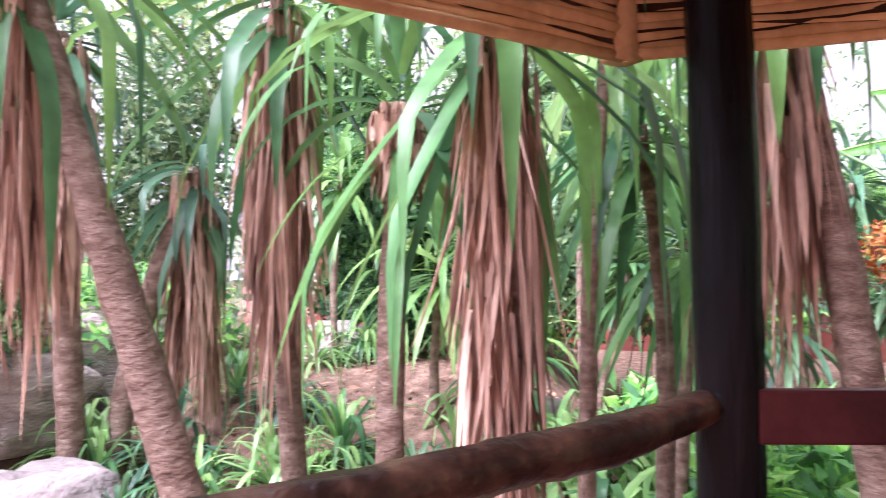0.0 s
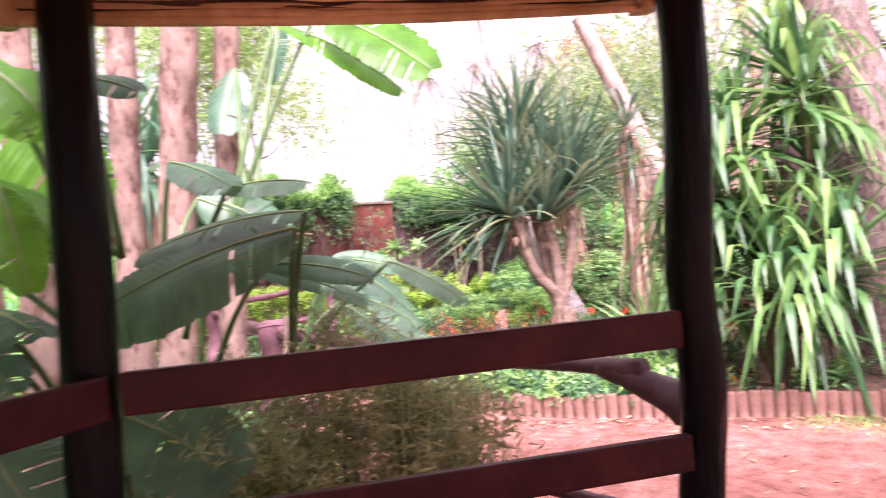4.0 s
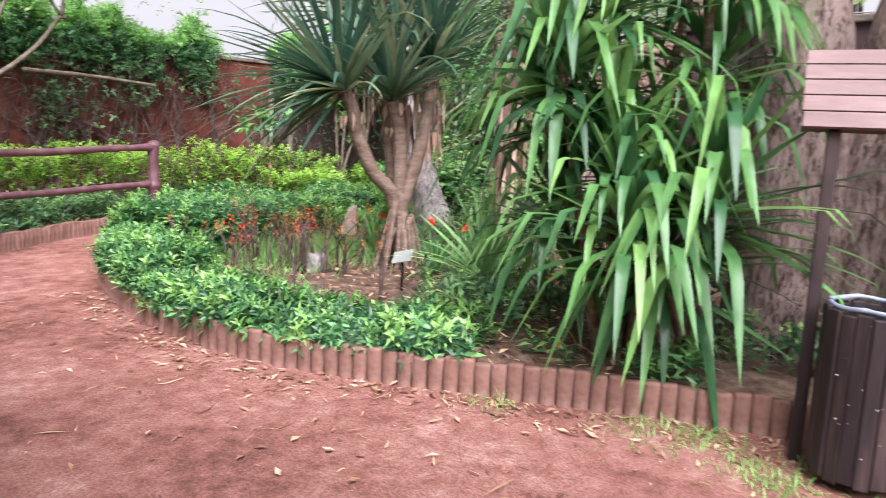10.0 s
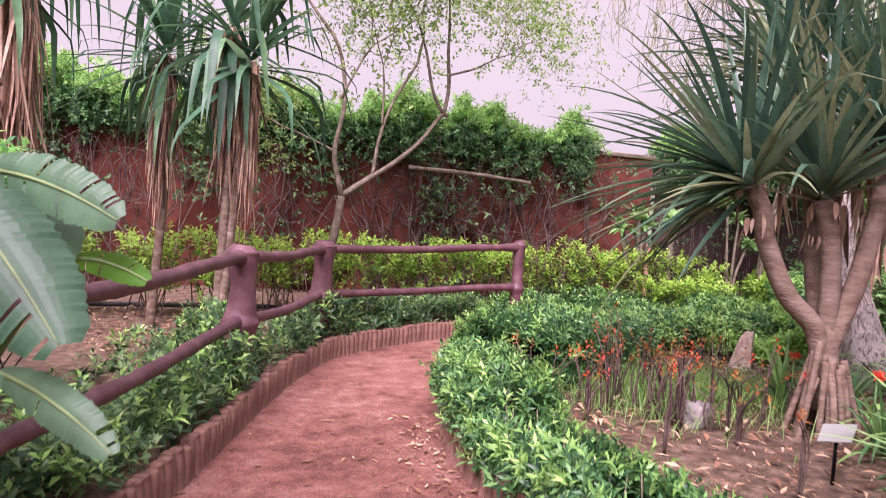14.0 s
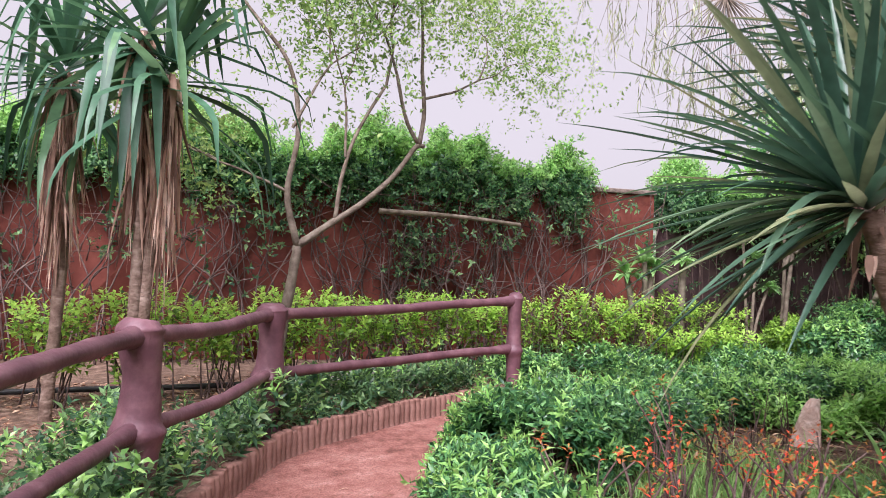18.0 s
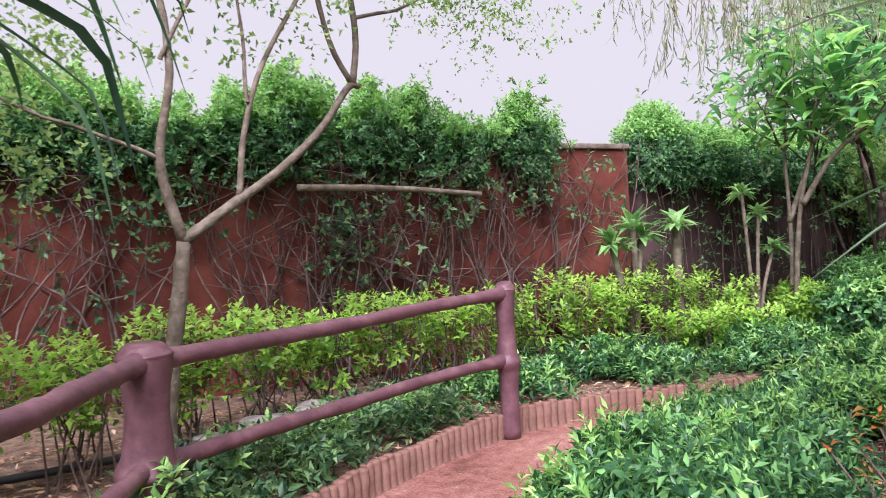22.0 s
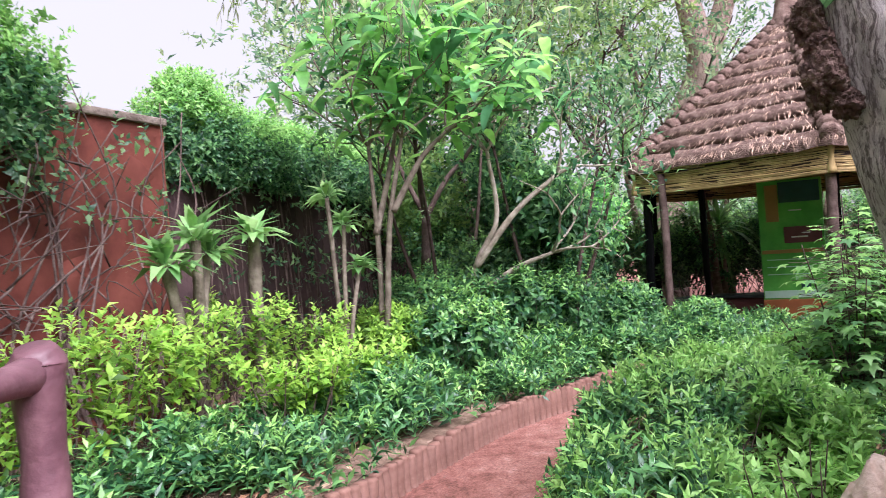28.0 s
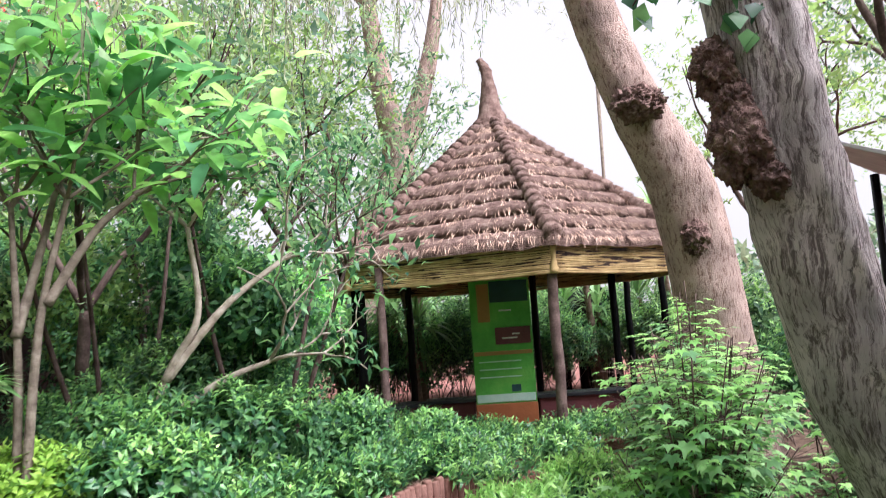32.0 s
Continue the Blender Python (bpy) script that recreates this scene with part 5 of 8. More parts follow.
LOWL = "low clump of arching strap leaves"
CLUMPS_A = [(-0.5, 2.25, 40, 0.5, 0.028, L_DRACDARK), (-0.9, 2.45, 46, 0.5, 0.026, L_DRACDARK), (-1.4, 2.6, 40, 0.55, 0.026, L_DRACDARK), (-0.7, 3.2, 36, 0.5, 0.04, L_DRACLIME), (-1.1, 3.3, 30, 0.6, 0.04, L_DRACLIME), (0.8, 3.8, 30, 0.7, 0.07, L_DRACLIME), (1.2, 4.2, 26, 0.7, 0.09, L_DRACLIME), (0.2, 4.0, 26, 0.7, 0.08, L_DRACLIME), (2.1, 3.9, 24, 0.6, 0.08, L_DRAC), (-1.2, 2.2, 46, 0.55, 0.04, L_DRACLIME), (-0.6, 1.95, 40, 0.45, 0.035, L_DRAC), (-1.5, 1.9, 40, 0.5, 0.04, L_DRAC), (-0.3, 3.6, 30, 0.6, 0.06, L_DRACLIME)]
CLUMPS_B = [(0.45, 3.4, 30, 0.6, 0.06, L_DRAC), (-0.1, 3.1, 26, 0.5, 0.03, L_GRASS), (1.6, 2.9, 30, 0.6, 0.07, L_DRACLIME), (-2.67, 4.43, 52, 0.50, 0.032, L_DRACDARK), (-1.94, 4.39, 52, 0.54, 0.032, L_DRAC), (-1.70, 5.28, 52, 0.58, 0.032, L_DRACLIME), (-3.50, 6.53, 52, 0.50, 0.032, L_DRACDARK), (-1.35, 5.54, 52, 0.54, 0.032, L_DRAC), (-2.79, 6.97, 52, 0.58, 0.032, L_DRACLIME), (-3.05, 4.22, 52, 0.50, 0.032, L_DRACDARK), (-5.44, 10.94, 52, 0.54, 0.032, L_DRAC), (-3.66, 4.79, 52, 0.58, 0.032, L_DRACLIME), (-1.46, 4.18, 52, 0.50, 0.032, L_DRACDARK)]
CLUMPS_C = [(-1.6, 3.2, 60, 0.6, 0.034, L_DRAC), (-1.95, 3.6, 60, 0.6, 0.034, L_DRACDARK), (-1.3, 3.5, 56, 0.62, 0.036, L_DRACLIME), (-2.3, 3.4, 60, 0.6, 0.03, L_DRAC), (-0.9, 3.05, 50, 0.5, 0.03, L_DRACDARK), (-1.0, 3.75, 56, 0.6, 0.034, L_DRAC), (-0.5, 3.4, 46, 0.5, 0.03, L_DRACDARK), (-2.6, 3.7, 56, 0.6, 0.034, L_DRACLIME), (0.3, 1.95, 16, 0.25, 0.02, L_GRASS), (0.7, 2.35, 20, 0.3, 0.02, L_GRASS), (-1.9, 3.0, 30, 0.5, 0.03, L_DRACDARK)]
for k, (x, y, n, ln, w, lf) in enumerate(CLUMPS_A + CLUMPS_B + CLUMPS_C):
    z = bank_height(x, y) + 0.05 if y > 2.3 and x < 1.2 else 0.15
    clump("strap_leaf_clump", (x, y, z), n, ln, w * 1.25, 80 + k, lf, LOWL, droop=(0.5, 1.3))
for k, (x, y) in enumerate(((9.55, 2.2), (9.75, 2.55), (9.35, 1.75), (10.4, 3.6), (10.6, 3.2), (9.2, 1.3), (10.7, 2.6))):
    clump("clivia_clump", (x, y, 0.15), 34, 0.55, 0.04, 100 + k, L_DRAC, "dark green clump of strap leaves with orange flowers nearby", "plant", (0.2, 0.8), 25, 85, "clivia clumps")
clump("spiky_rosette", (8.85, 1.7, 0.36), 44, 0.85, 0.06, 120, L_DRACLIME, "bright green stiff pointed rosette", "plant", (0.0, 0.25), 15, 85)
rng = np.random.default_rng(121)
for k, (x, y, z) in enumerate(((9.5, 2.15, 0.62), (9.75, 2.0, 0.55), (9.3, 1.5, 0.5), (10.35, 3.5, 0.55), (8.7, 1.1, 0.42), (9.9, 2.7, 0.6), (8.6, 0.9, 0.55), (9.0, 1.0, 0.7), (9.6, 1.0, 0.9))):
    g = Geo()
    shoots(g, [(x, y, z)] * 3, unit(rng.normal(0, 0.4, (3, 3)) + UP), rng, 7, 0.06, 0.025, 0.04, 1.2)
    s = thing("clivia_flower", (x, y, 0.13), "orange-red flower cluster on a green stalk", "flower", "clivia flowers")
    part("petals", g, L_RED, s)
    t = Geo()
    tube(t, [(x, y, 0.1), (x, y, z)], 0.008, 5)
    part("stalk", t, L_DRAC, s)
clump("yellowed_leaf", (8.02, 0.84, 0.28), 3, 0.42, 0.055, 125, L_YELLOW, "yellow-orange dying strap leaf", "leaf", (0.5, 1.0), -60, -20, "")

# ---- screw pine with prop roots ----
rng = np.random.default_rng(130)
pan = thing("screw_pine", (9.95, 3.05, 0.13), "screw pine with ringed trunks, prop roots and stiff sword leaves", "tree")
J = np.array([9.95, 3.08, 0.78])
limbs = [
    [J - [0, 0, 0.25], (9.86, 3.12, 0.86), (9.69, 3.25, 1.09), (9.55, 3.35, 1.44), (9.51, 3.38, 1.66), (9.44, 3.43, 1.82)],
    [J - [0, 0, 0.1], (9.98, 3.1, 1.2), (10.0, 3.14, 1.5), (9.93, 3.18, 1.76)],
    [J - [0, 0, 0.1], (10.1, 2.98, 1.2), (10.22, 2.94, 1.7), (10.33, 2.96, 2.15)],
    [J - [0, 0, 0.15], (10.12, 3.22, 1.1), (10.35, 3.35, 1.7), (10.6, 3.3, 2.4)],
    [J - [0, 0, 0.15], (10.15, 3.3, 1.2), (10.45, 3.55, 2.0), (10.75, 3.75, 2.95)],
]
for k, l in enumerate(limbs):
    g = Geo()
    tube(g, spline(l, 44), 0.066 * (1 + 0.03 * (np.arange(44) % 3 == 0)) * np.linspace(1.1, 0.95, 44), 13, 0.012, rng)
    part("limb", g, M_PTRUNK, pan)
g = Geo()
tube(g, [(9.95, 3.05, 0.3), (9.95, 3.06, 0.6), J, J + [0, 0.02, 0.1]], [0.09, 0.085, 0.085, 0.07], 14, 0.03, rng)
part("trunk", g, M_PTRUNK, pan)
for k in range(22):
    a = 2 * math.pi * k / 22 + rng.normal(0, 0.12)
    r = rng.uniform(0.14, 0.3)
    g = Geo()
    tube(g, spline([(9.95 + 0.1 * math.cos(a), 3.05 + 0.1 * math.sin(a), rng.uniform(0.5, 0.8)), (9.95 + 0.5 * (r + 0.1) * math.cos(a), 3.05 + 0.5 * (r + 0.1) * math.sin(a), 0.38), (9.95 + r * math.cos(a), 3.05 + r * math.sin(a), 0.08)], 10), [0.026, 0.024, 0.022], 8, 0.04, rng)
    part("prop_root", g, M_PTRUNK, pan)
for k, (c, axis, n, ln, wide) in enumerate((((9.45, 3.42, 1.8), (-0.62, 0.5, 0.62), 112, 1.3, 78), ((9.93, 3.18, 1.76), (-0.05, 0.02, 1), 84, 1.3, 70), ((10.33, 2.96, 2.12), (0.1, -0.1, 1), 90, 1.3, 75), ((10.6, 3.3, 2.4), (0.3, 0.1, 1), 90, 1.3, 75), ((10.3, 3.7, 2.6), (-0.2, 0.4, 0.9), 70, 1.2, 75), ((10.75, 3.75, 3.0), (0.1, 0.2, 1), 90, 1.25, 80))):
    g = Geo()
    crown_head(g, c, axis, n, ln, 0.066, rng, wide)
    part("sword_leaves", g, L_PAND, pan)
    g = Geo()
    skirt(g, np.array(c) - [0, 0, 0.1], 4 if k < 2 else 16, 0.4 if k < 2 else 1.1, rng, 0.09, 0.05, 0.3)
    part("dead_leaves", g, L_DEAD, pan)
cane((10.9, 2.3, 0.1), [(10.9, 2.3, 2.9)], 131, L_PAND, 1.0, 34, 1.1, 0.06, 0.1, "screw pine stem with dead grey-brown leaf curtain", (0.3, 0.9), drop=2.4, nd=34)

# ---- paddle-leaved giants behind the shelter ----
def paddle_leaf(parent, root, p0, p1, width, face, rg, material):
    """A stalk from the root, and a big ribbed blade from p0 to p1 that faces a way, sagging along its rib, torn at the edge."""
    root, p0, p1 = (np.asarray(a, float) for a in (root, p0, p1))
    ln = np.linalg.norm(p1 - p0)
    g = Geo()
    tube(g, spline([root, root * 0.45 + p0 * 0.55 + [0, 0, 0.06], p0], 14), [0.016, 0.012, 0.009], 8)
    part("leaf_stalk", g, L_STALK, parent)
    n, m = 56, 7
    u = np.linspace(0, 1, n + 1)
    pts = p0 + (p1 - p0) * u[:, None] + np.array([0, 0, 1.0]) * (0.22 * ln * (u - u**2))[:, None]
    t = unit(np.gradient(pts, axis=0))
    side = unit(np.cross(t, face))
    up = np.cross(side, t)
    w = width * 0.5 * np.clip(np.sin(np.pi * np.clip(u * 0.95 + 0.03, 0, 1)) ** 0.42, 0.03, 1)
    g = Geo()
    e = np.linspace(0, 1, m)
    for sgn in (1, -1):
        cut = rg.random(n + 1) < 0.045
        curl = rg.uniform(0.2, 0.55)
        rows = []
        for k in range(n + 1):
            lift = (0.14 * e - curl * e**2) * w[k] + 0.014 * (k % 2) * e * w[k]
            rows.append(pts[k] + sgn * side[k] * (e * w[k] * (1 + 0.04 * rg.normal()))[:, None] + up[k] * lift[:, None] + t[k] * (0.3 * e * w[k])[:, None])
        f = []
        for k in range(n):
            for c in range(m - 1):
                if cut[k] and c >= 1:
                    continue
                a = k * m + c
                f.append((a, a + 1, a + m + 1, a + m) if sgn < 0 else (a, a + m, a + m + 1, a + 1))
        g.add(np.array(rows).reshape(-1, 3), np.array(f))
    blade = part("leaf_blade", g, material, parent, smooth=False)
    g = Geo()
    tube(g, pts + up * 0.003, [0.006, 0.004, 0.0015], 6)
    part("midrib", g, L_MIDRIB, blade)


def paddle_plant(at, trunks, rows, lime, face, seed, extra=True):
    rg = np.random.default_rng(seed)
    t_ob = thing("paddle_leaf_plant", at, "paddle-leaved giant with torn banana-like leaves", "plant", "paddle-leaved plants")
    for x0, y0, x1, y1, h, r in trunks:
        g = Geo()
        tube(g, spline([(x0, y0, 0), (x0 * 0.6 + x1 * 0.4, y0 * 0.6 + y1 * 0.4, h * 0.5), (x1, y1, h)], 26), [r * 0.85, r * 0.8, r * 0.68, r * 0.76, r * 0.62], 14, 0.07, rg)
        part("trunk", g, M_PEEL, t_ob)
    for k, (a, b, c, d, e, f, w) in enumerate(rows):
        far = np.array([a - (d - a) * 0.6, b - (e - b) * 0.6, 0])
        root = np.array([far[0] * 0.5 + at[0] * 0.5, far[1] * 0.5 + at[1] * 0.5, max(0.1, min(c - 0.6, 1.6))])
        paddle_leaf(t_ob, root, (a, b, c), (d, e, f), w * (1.3 if extra else 1.05), unit(np.array(face) + rg.normal(0, 0.22, 3)), rg, L_BANLIME if k in lime else L_BANANA)
        if extra and w > 0.1:
            o = rg.normal(0, 0.16, 3) + [0.1, 0.24, -0.1]
            q = rg.normal(0, 0.12, 3)
            paddle_leaf(t_ob, root, (a + o[0], b + o[1], c + o[2]), (d + o[0] + q[0], e + o[1] + q[1], f + o[2] + q[2] - 0.1), w * 1.35, unit(np.array(face) + rg.normal(0, 0.35, 3)), rg, L_BANLIME if k in lime else L_BANANA)


paddle_plant((2.75, 2.85, 0.1), [(3.5, 3.6, 3.4, 3.5, 3.2, 0.13), (3.4, 4.0, 3.45, 3.9, 3.6, 0.14), (4.2, 3.8, 4.2, 3.65, 3.6, 0.12), (3.0, 5.3, 3.1, 5.1, 4.2, 0.16)], [
    (2.62, 2.66, 2.46, 3.0, 2.43, 2.15, 0.30),
    (1.75, 3.51, 2.41, 2.37, 3.19, 2.27, 0.14),
    (2.44, 3.16, 2.3, 2.79, 2.93, 2.18, 0.27),
    (2.24, 3.14, 1.9, 2.66, 2.88, 1.93, 0.18),
    (2.49, 2.85, 1.71, 2.8, 2.63, 1.57, 0.26),
    (1.99, 2.82, 1.64, 2.36, 2.57, 1.7, 0.18),
    (2.1, 2.37, 1.34, 2.5, 2.11, 1.41, 0.28),
    (1.57, 2.46, 1.15, 1.95, 2.21, 1.33, 0.16),
    (2.01, 1.98, 1.22, 1.99, 1.9, 0.8, 0.26),
    (2.22, 1.91, 1.14, 2.32, 1.78, 0.82, 0.28),
    (1.83, 2.77, 1.77, 1.88, 2.65, 1.62, 0.20),
    (1.88, 2.66, 1.41, 2.16, 2.44, 1.57, 0.15),
], (0, 1, 2, 3, 4, 10), (-0.15, -0.45, 0.85), 141)
paddle_plant((3.35, 2.4, 0.1), [(4.3, 3.6, 4.35, 3.2, 3.8, 0.15), (4.7, 3.5, 4.65, 3.2, 3.4, 0.12)], [
    (3.33, 1.63, 1.71, 2.95, 2.11, 1.59, 0.32),
    (3.23, 2.23, 1.97, 3.27, 1.94, 1.84, 0.21),
    (3.34, 2.04, 1.84, 3.42, 1.68, 1.83, 0.16),
    (3.95, 1.97, 2.7, 4.11, 1.46, 2.35, 0.30),
    (4.48, 2.65, 2.89, 4.36, 2.65, 2.54, 0.20),
    (2.54, 2.24, 2.24, 2.57, 1.97, 1.99, 0.22),
    (2.81, 2.16, 2.23, 2.84, 1.9, 2.14, 0.11),
    (2.38, 2.11, 1.46, 2.4, 1.86, 1.37, 0.15),
    (2.42, 2.04, 1.82, 2.39, 1.88, 1.5, 0.12),
    (3.81, 1.59, 1.49, 3.88, 1.26, 1.29, 0.14),
    (3.4, 1.92, 1.52, 3.53, 1.48, 1.43, 0.12),
    (2.69, 1.96, 1.08, 2.8, 1.56, 0.86, 0.26),
], (3, 5, 8), (-0.4, -0.3, 0.85), 142)
paddle_plant((4.55, 2.75, 0.1), [(4.5, 2.9, 4.6, 2.85, 1.2, 0.06)], [
    (4.76, 2.59, 1.51, 4.99, 2.23, 1.16, 0.23),
    (4.87, 2.71, 1.52, 5.12, 2.36, 1.42, 0.13),
    (4.64, 2.33, 1.28, 4.8, 2.04, 1.07, 0.23),
    (4.9, 2.41, 1.07, 5.08, 2.12, 0.95, 0.09),
    (4.63, 2.09, 0.89, 4.8, 1.84, 0.96, 0.04),
    (4.63, 2.07, 0.82, 4.74, 1.85, 0.77, 0.05),
    (5.07, 2.58, 1.31, 5.19, 2.35, 1.28, 0.07),
    (4.95, 2.76, 1.48, 5.04, 2.54, 1.32, 0.16),
    (4.65, 2.66, 1.39, 4.78, 2.42, 1.29, 0.14),
    (4.81, 2.65, 1.29, 4.82, 2.46, 1.0, 0.13),
], (6, 9), (-0.35, -0.75, 0.6), 143, False)

# ---- leafy shrubs ----
def shrub(name, at, r, seed, leaf, label, n=500, per=7, ll=0.08, lw=0.03, stems=9, category="shrub", group="", lift=0.5, shell=0.5, stem_mat=M_VINE, low=-0.4, stem=0.12):
    """Stems from the ground into a crown of leafy shoots."""
    rg = np.random.default_rng(seed)
    s_ob = thing(name, at, label, category, group)
    c = np.array([at[0], at[1], at[2] + lift + r[2]])
    g = Geo()
    for k in range(stems):
        q, _ = blob(rg, 1, c, np.array(r) * 0.75, -0.2, 0.5)
        b = np.array(at) + [rg.normal(0, r[0] * 0.18), rg.normal(0, r[1] * 0.18), -0.05]
        tube(g, spline([b, b * 0.5 + q[0] * 0.5 + [*rg.normal(0, 0.05, 2), -0.05], q[0]], 9), [0.007, 0.005, 0.002], 5, 0.05, rg)
    part("branchwork", g, stem_mat, s_ob)
    # uneven outline: several lobes
    g = Geo()
    lobes = max(4, int(6 * r[0]))
    cs, ds = blob(rg, lobes, c, np.array(r) * 0.55, -0.5, 0.6)
    w = rg.integers(0, lobes, n)
    p, d = blob(rg, n, (0, 0, 0), np.array(r) * 0.55, low, shell)
    shoots(g, cs[w] + p, d + UP * 0.5, rg, per, ll, lw, stem)
    part("foliage", g, leaf, s_ob)
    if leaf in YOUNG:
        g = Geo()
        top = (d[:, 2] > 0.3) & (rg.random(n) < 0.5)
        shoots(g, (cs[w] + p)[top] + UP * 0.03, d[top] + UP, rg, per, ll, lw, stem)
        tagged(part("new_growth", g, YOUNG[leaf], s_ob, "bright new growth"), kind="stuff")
    return s_ob


YOUNG = {L_CREEP: L_YOUNGLIT, L_COVER: L_TIP, L_HEDGE: L_TIP, L_LIME: L_LIMEYOUNG}
rng = np.random.default_rng(195)
for k, (x, y, h) in enumerate(((0.5, 4.1, 0.6), (1.1, 3.6, 0.55), (0.9, 4.8, 0.8), (1.9, 4.3, 0.8), (2.6, 4.6, 0.8), (1.5, 3.9, 0.6), (2.3, 3.6, 0.5), (2.9, 3.4, 0.6), (3.1, 4.1, 0.9), (3.6, 2.9, 0.5), (4.1, 3.1, 0.6))):
    shrub("broad_leaf_plant", (x, y, 0.1), (0.36, 0.36, h * 0.42), 600 + k, L_BROAD if k % 3 else L_DRACLIME, "low plant with broad glossy green leaves", 46, 6, 0.26, 0.085, 6, "plant", "broad-leaved plants behind the shelter", 0.02, 0.3, stem=0.12, low=-0.9)
for k, (x, y) in enumerate(((8.6, -1.9), (8.8, -2.7), (8.3, -1.6), (8.5, -3.4), (9.3, 0.6), (9.0, -2.2), (9.4, -3.6))):
    shrub("twiggy_shrub", (x, y, 0.1), (0.5, 0.5, 0.55), 640 + k, L_COVER, "dry twiggy shrub with dull green leaves", 220, 6, 0.09, 0.035, 26, "shrub", "twiggy shrubs by the dark wall", 0.1, 0.3)

def golden_bush(at, half, top, seed, label, n, fresh=0.8):
    """Thin upright stems that end in a flat clipped top of golden shoots, sparser leaves below."""
    rg = np.random.default_rng(seed)
    b_ob = thing("golden_bush", at, label, "bush", "row of golden bushes")
    w = Geo()
    for k in range(15):
        x0, y0 = rg.normal(0, 0.13, 2)
        x1, y1 = rg.uniform(-half, half), rg.uniform(-0.34, 0.34)
        pts = spline([(at[0] + x0, at[1] + y0, 0.05), (at[0] + 0.4 * x0 + 0.6 * x1, at[1] + 0.4 * y0 + 0.6 * y1, top * 0.5), (at[0] + x1, at[1] + y1, top - 0.05)], 9)
        tube(w, pts, [0.009, 0.006, 0.003], 5, 0.06, rg)
    part("branchwork", w, M_DRY, b_ob)
    x, y = rg.uniform(-half, half, n), rg.uniform(-0.38, 0.38, n)
    f = rg.uniform(0, 1, n) ** 0.6
    swell = 0.05 * np.sin(x * 7 + seed) + 0.04 * np.sin(y * 9 + seed)
    p = np.stack([at[0] + x * (0.75 + 0.3 * f), at[1] + y * (0.7 + 0.35 * f), 0.34 + (top + swell - 0.4) * f], 1)
    d = np.stack([x, y, 0.5 + f], 1) + rg.normal(0, 0.35, (n, 3))
    g, yg = Geo(), Geo()
    young = (f > fresh) | (rg.random(n) < 0.12)
    shoots(g, p[~young], d[~young], rg, 6, 0.095, 0.046, 0.1)
    shoots(yg, p[young], d[young] + UP * 0.6, rg, 6, 0.1, 0.048, 0.1)
    part("foliage", g, L_LIME, b_ob)
    tagged(part("new_growth", yg, L_LIMEYOUNG, b_ob, "bright new growth"), kind="stuff")


# bright duranta row behind the fence
ROW = [(6.9, 8.9), (7.6, 8.75), (8.35, 8.85), (9.1, 8.95), (9.75, 9.0), (10.4, 9.0), (11.05, 8.95), (11.7, 8.85), (12.35, 8.7), (12.95, 8.5), (13.5, 8.35), (14.1, 8.3), (14.65, 8.1), (15.3, 7.75), (6.1, 9.2)]
for k, (x, y) in enumerate(ROW):
    golden_bush((x, y, 0.12), 0.33 + 0.04 * math.sin(k * 1.7), 1.05 + 0.08 * math.sin(k * 2.3), 200 + k, "clipped golden-green bush with thin stems below", 150 if x < 12 else 120, 0.8 if x < 12 else 0.86)

# creepers on and over the wall
rng = np.random.default_rng(230)
wa, wb = np.array(WALL_A), np.array(WALL_B)
ww = unit(wb - wa)
wn_ = np.array([ww[1], -ww[0]])
if wn_[1] > 0:
    wn_ = -wn_
cr = thing("wall_creeper", (11.0, 10.4, 0), "green creeper crowning the red wall over tangled dry stems", "creeper")


def on_wall(s, z, off):
    return np.stack([wa[0] + ww[0] * s + wn_[0] * off, wa[1] + ww[1] * s + wn_[1] * off, z], -1)


g = Geo()
PATCHES = [1.2, 2.2, 3.2, 3.9, 4.7, 6.4, 8.2, 9.4, 11.6, 13.4]
for k in range(190):
    s0 = rng.normal(PATCHES[k % 10], 0.45)
    s1 = s0 + rng.normal(0, 0.6)
    pts = [on_wall(s0, 0.05, rng.uniform(0.2, 0.7)), on_wall(s0 * 0.6 + s1 * 0.4 + rng.normal(0, 0.15), rng.uniform(0.7, 1.2), rng.uniform(0.15, 0.5)), on_wall(s0 * 0.2 + s1 * 0.8 + rng.normal(0, 0.2), rng.uniform(1.4, 2.0), rng.uniform(0.14, 0.4)), on_wall(s1 + rng.normal(0, 0.25), rng.uniform(2.2, 2.9), rng.uniform(0.1, 0.35))]
    tube(g, spline(pts, 14), [rng.uniform(0.008, 0.018), 0.010, 0.005], 5, 0.1, rng)
for k in range(400):
    s0 = rng.normal(PATCHES[k % 10], 0.4)
    z0 = rng.uniform(0.3, 2.2)
    pts = [on_wall(s0, z0, rng.uniform(0.15, 0.5)), on_wall(s0 + rng.normal(0, 0.2), z0 + rng.uniform(0.0, 0.4), rng.uniform(0.15, 0.6)), on_wall(s0 + rng.normal(0, 0.5), z0 + rng.uniform(-0.3, 0.8), rng.uniform(0.2, 0.7))]
    tube(g, spline(pts, 7), [0.009, 0.006, 0.003], 4)
tagged(part("dry_stem_tangle", g, M_DRY, cr), kind="stuff")
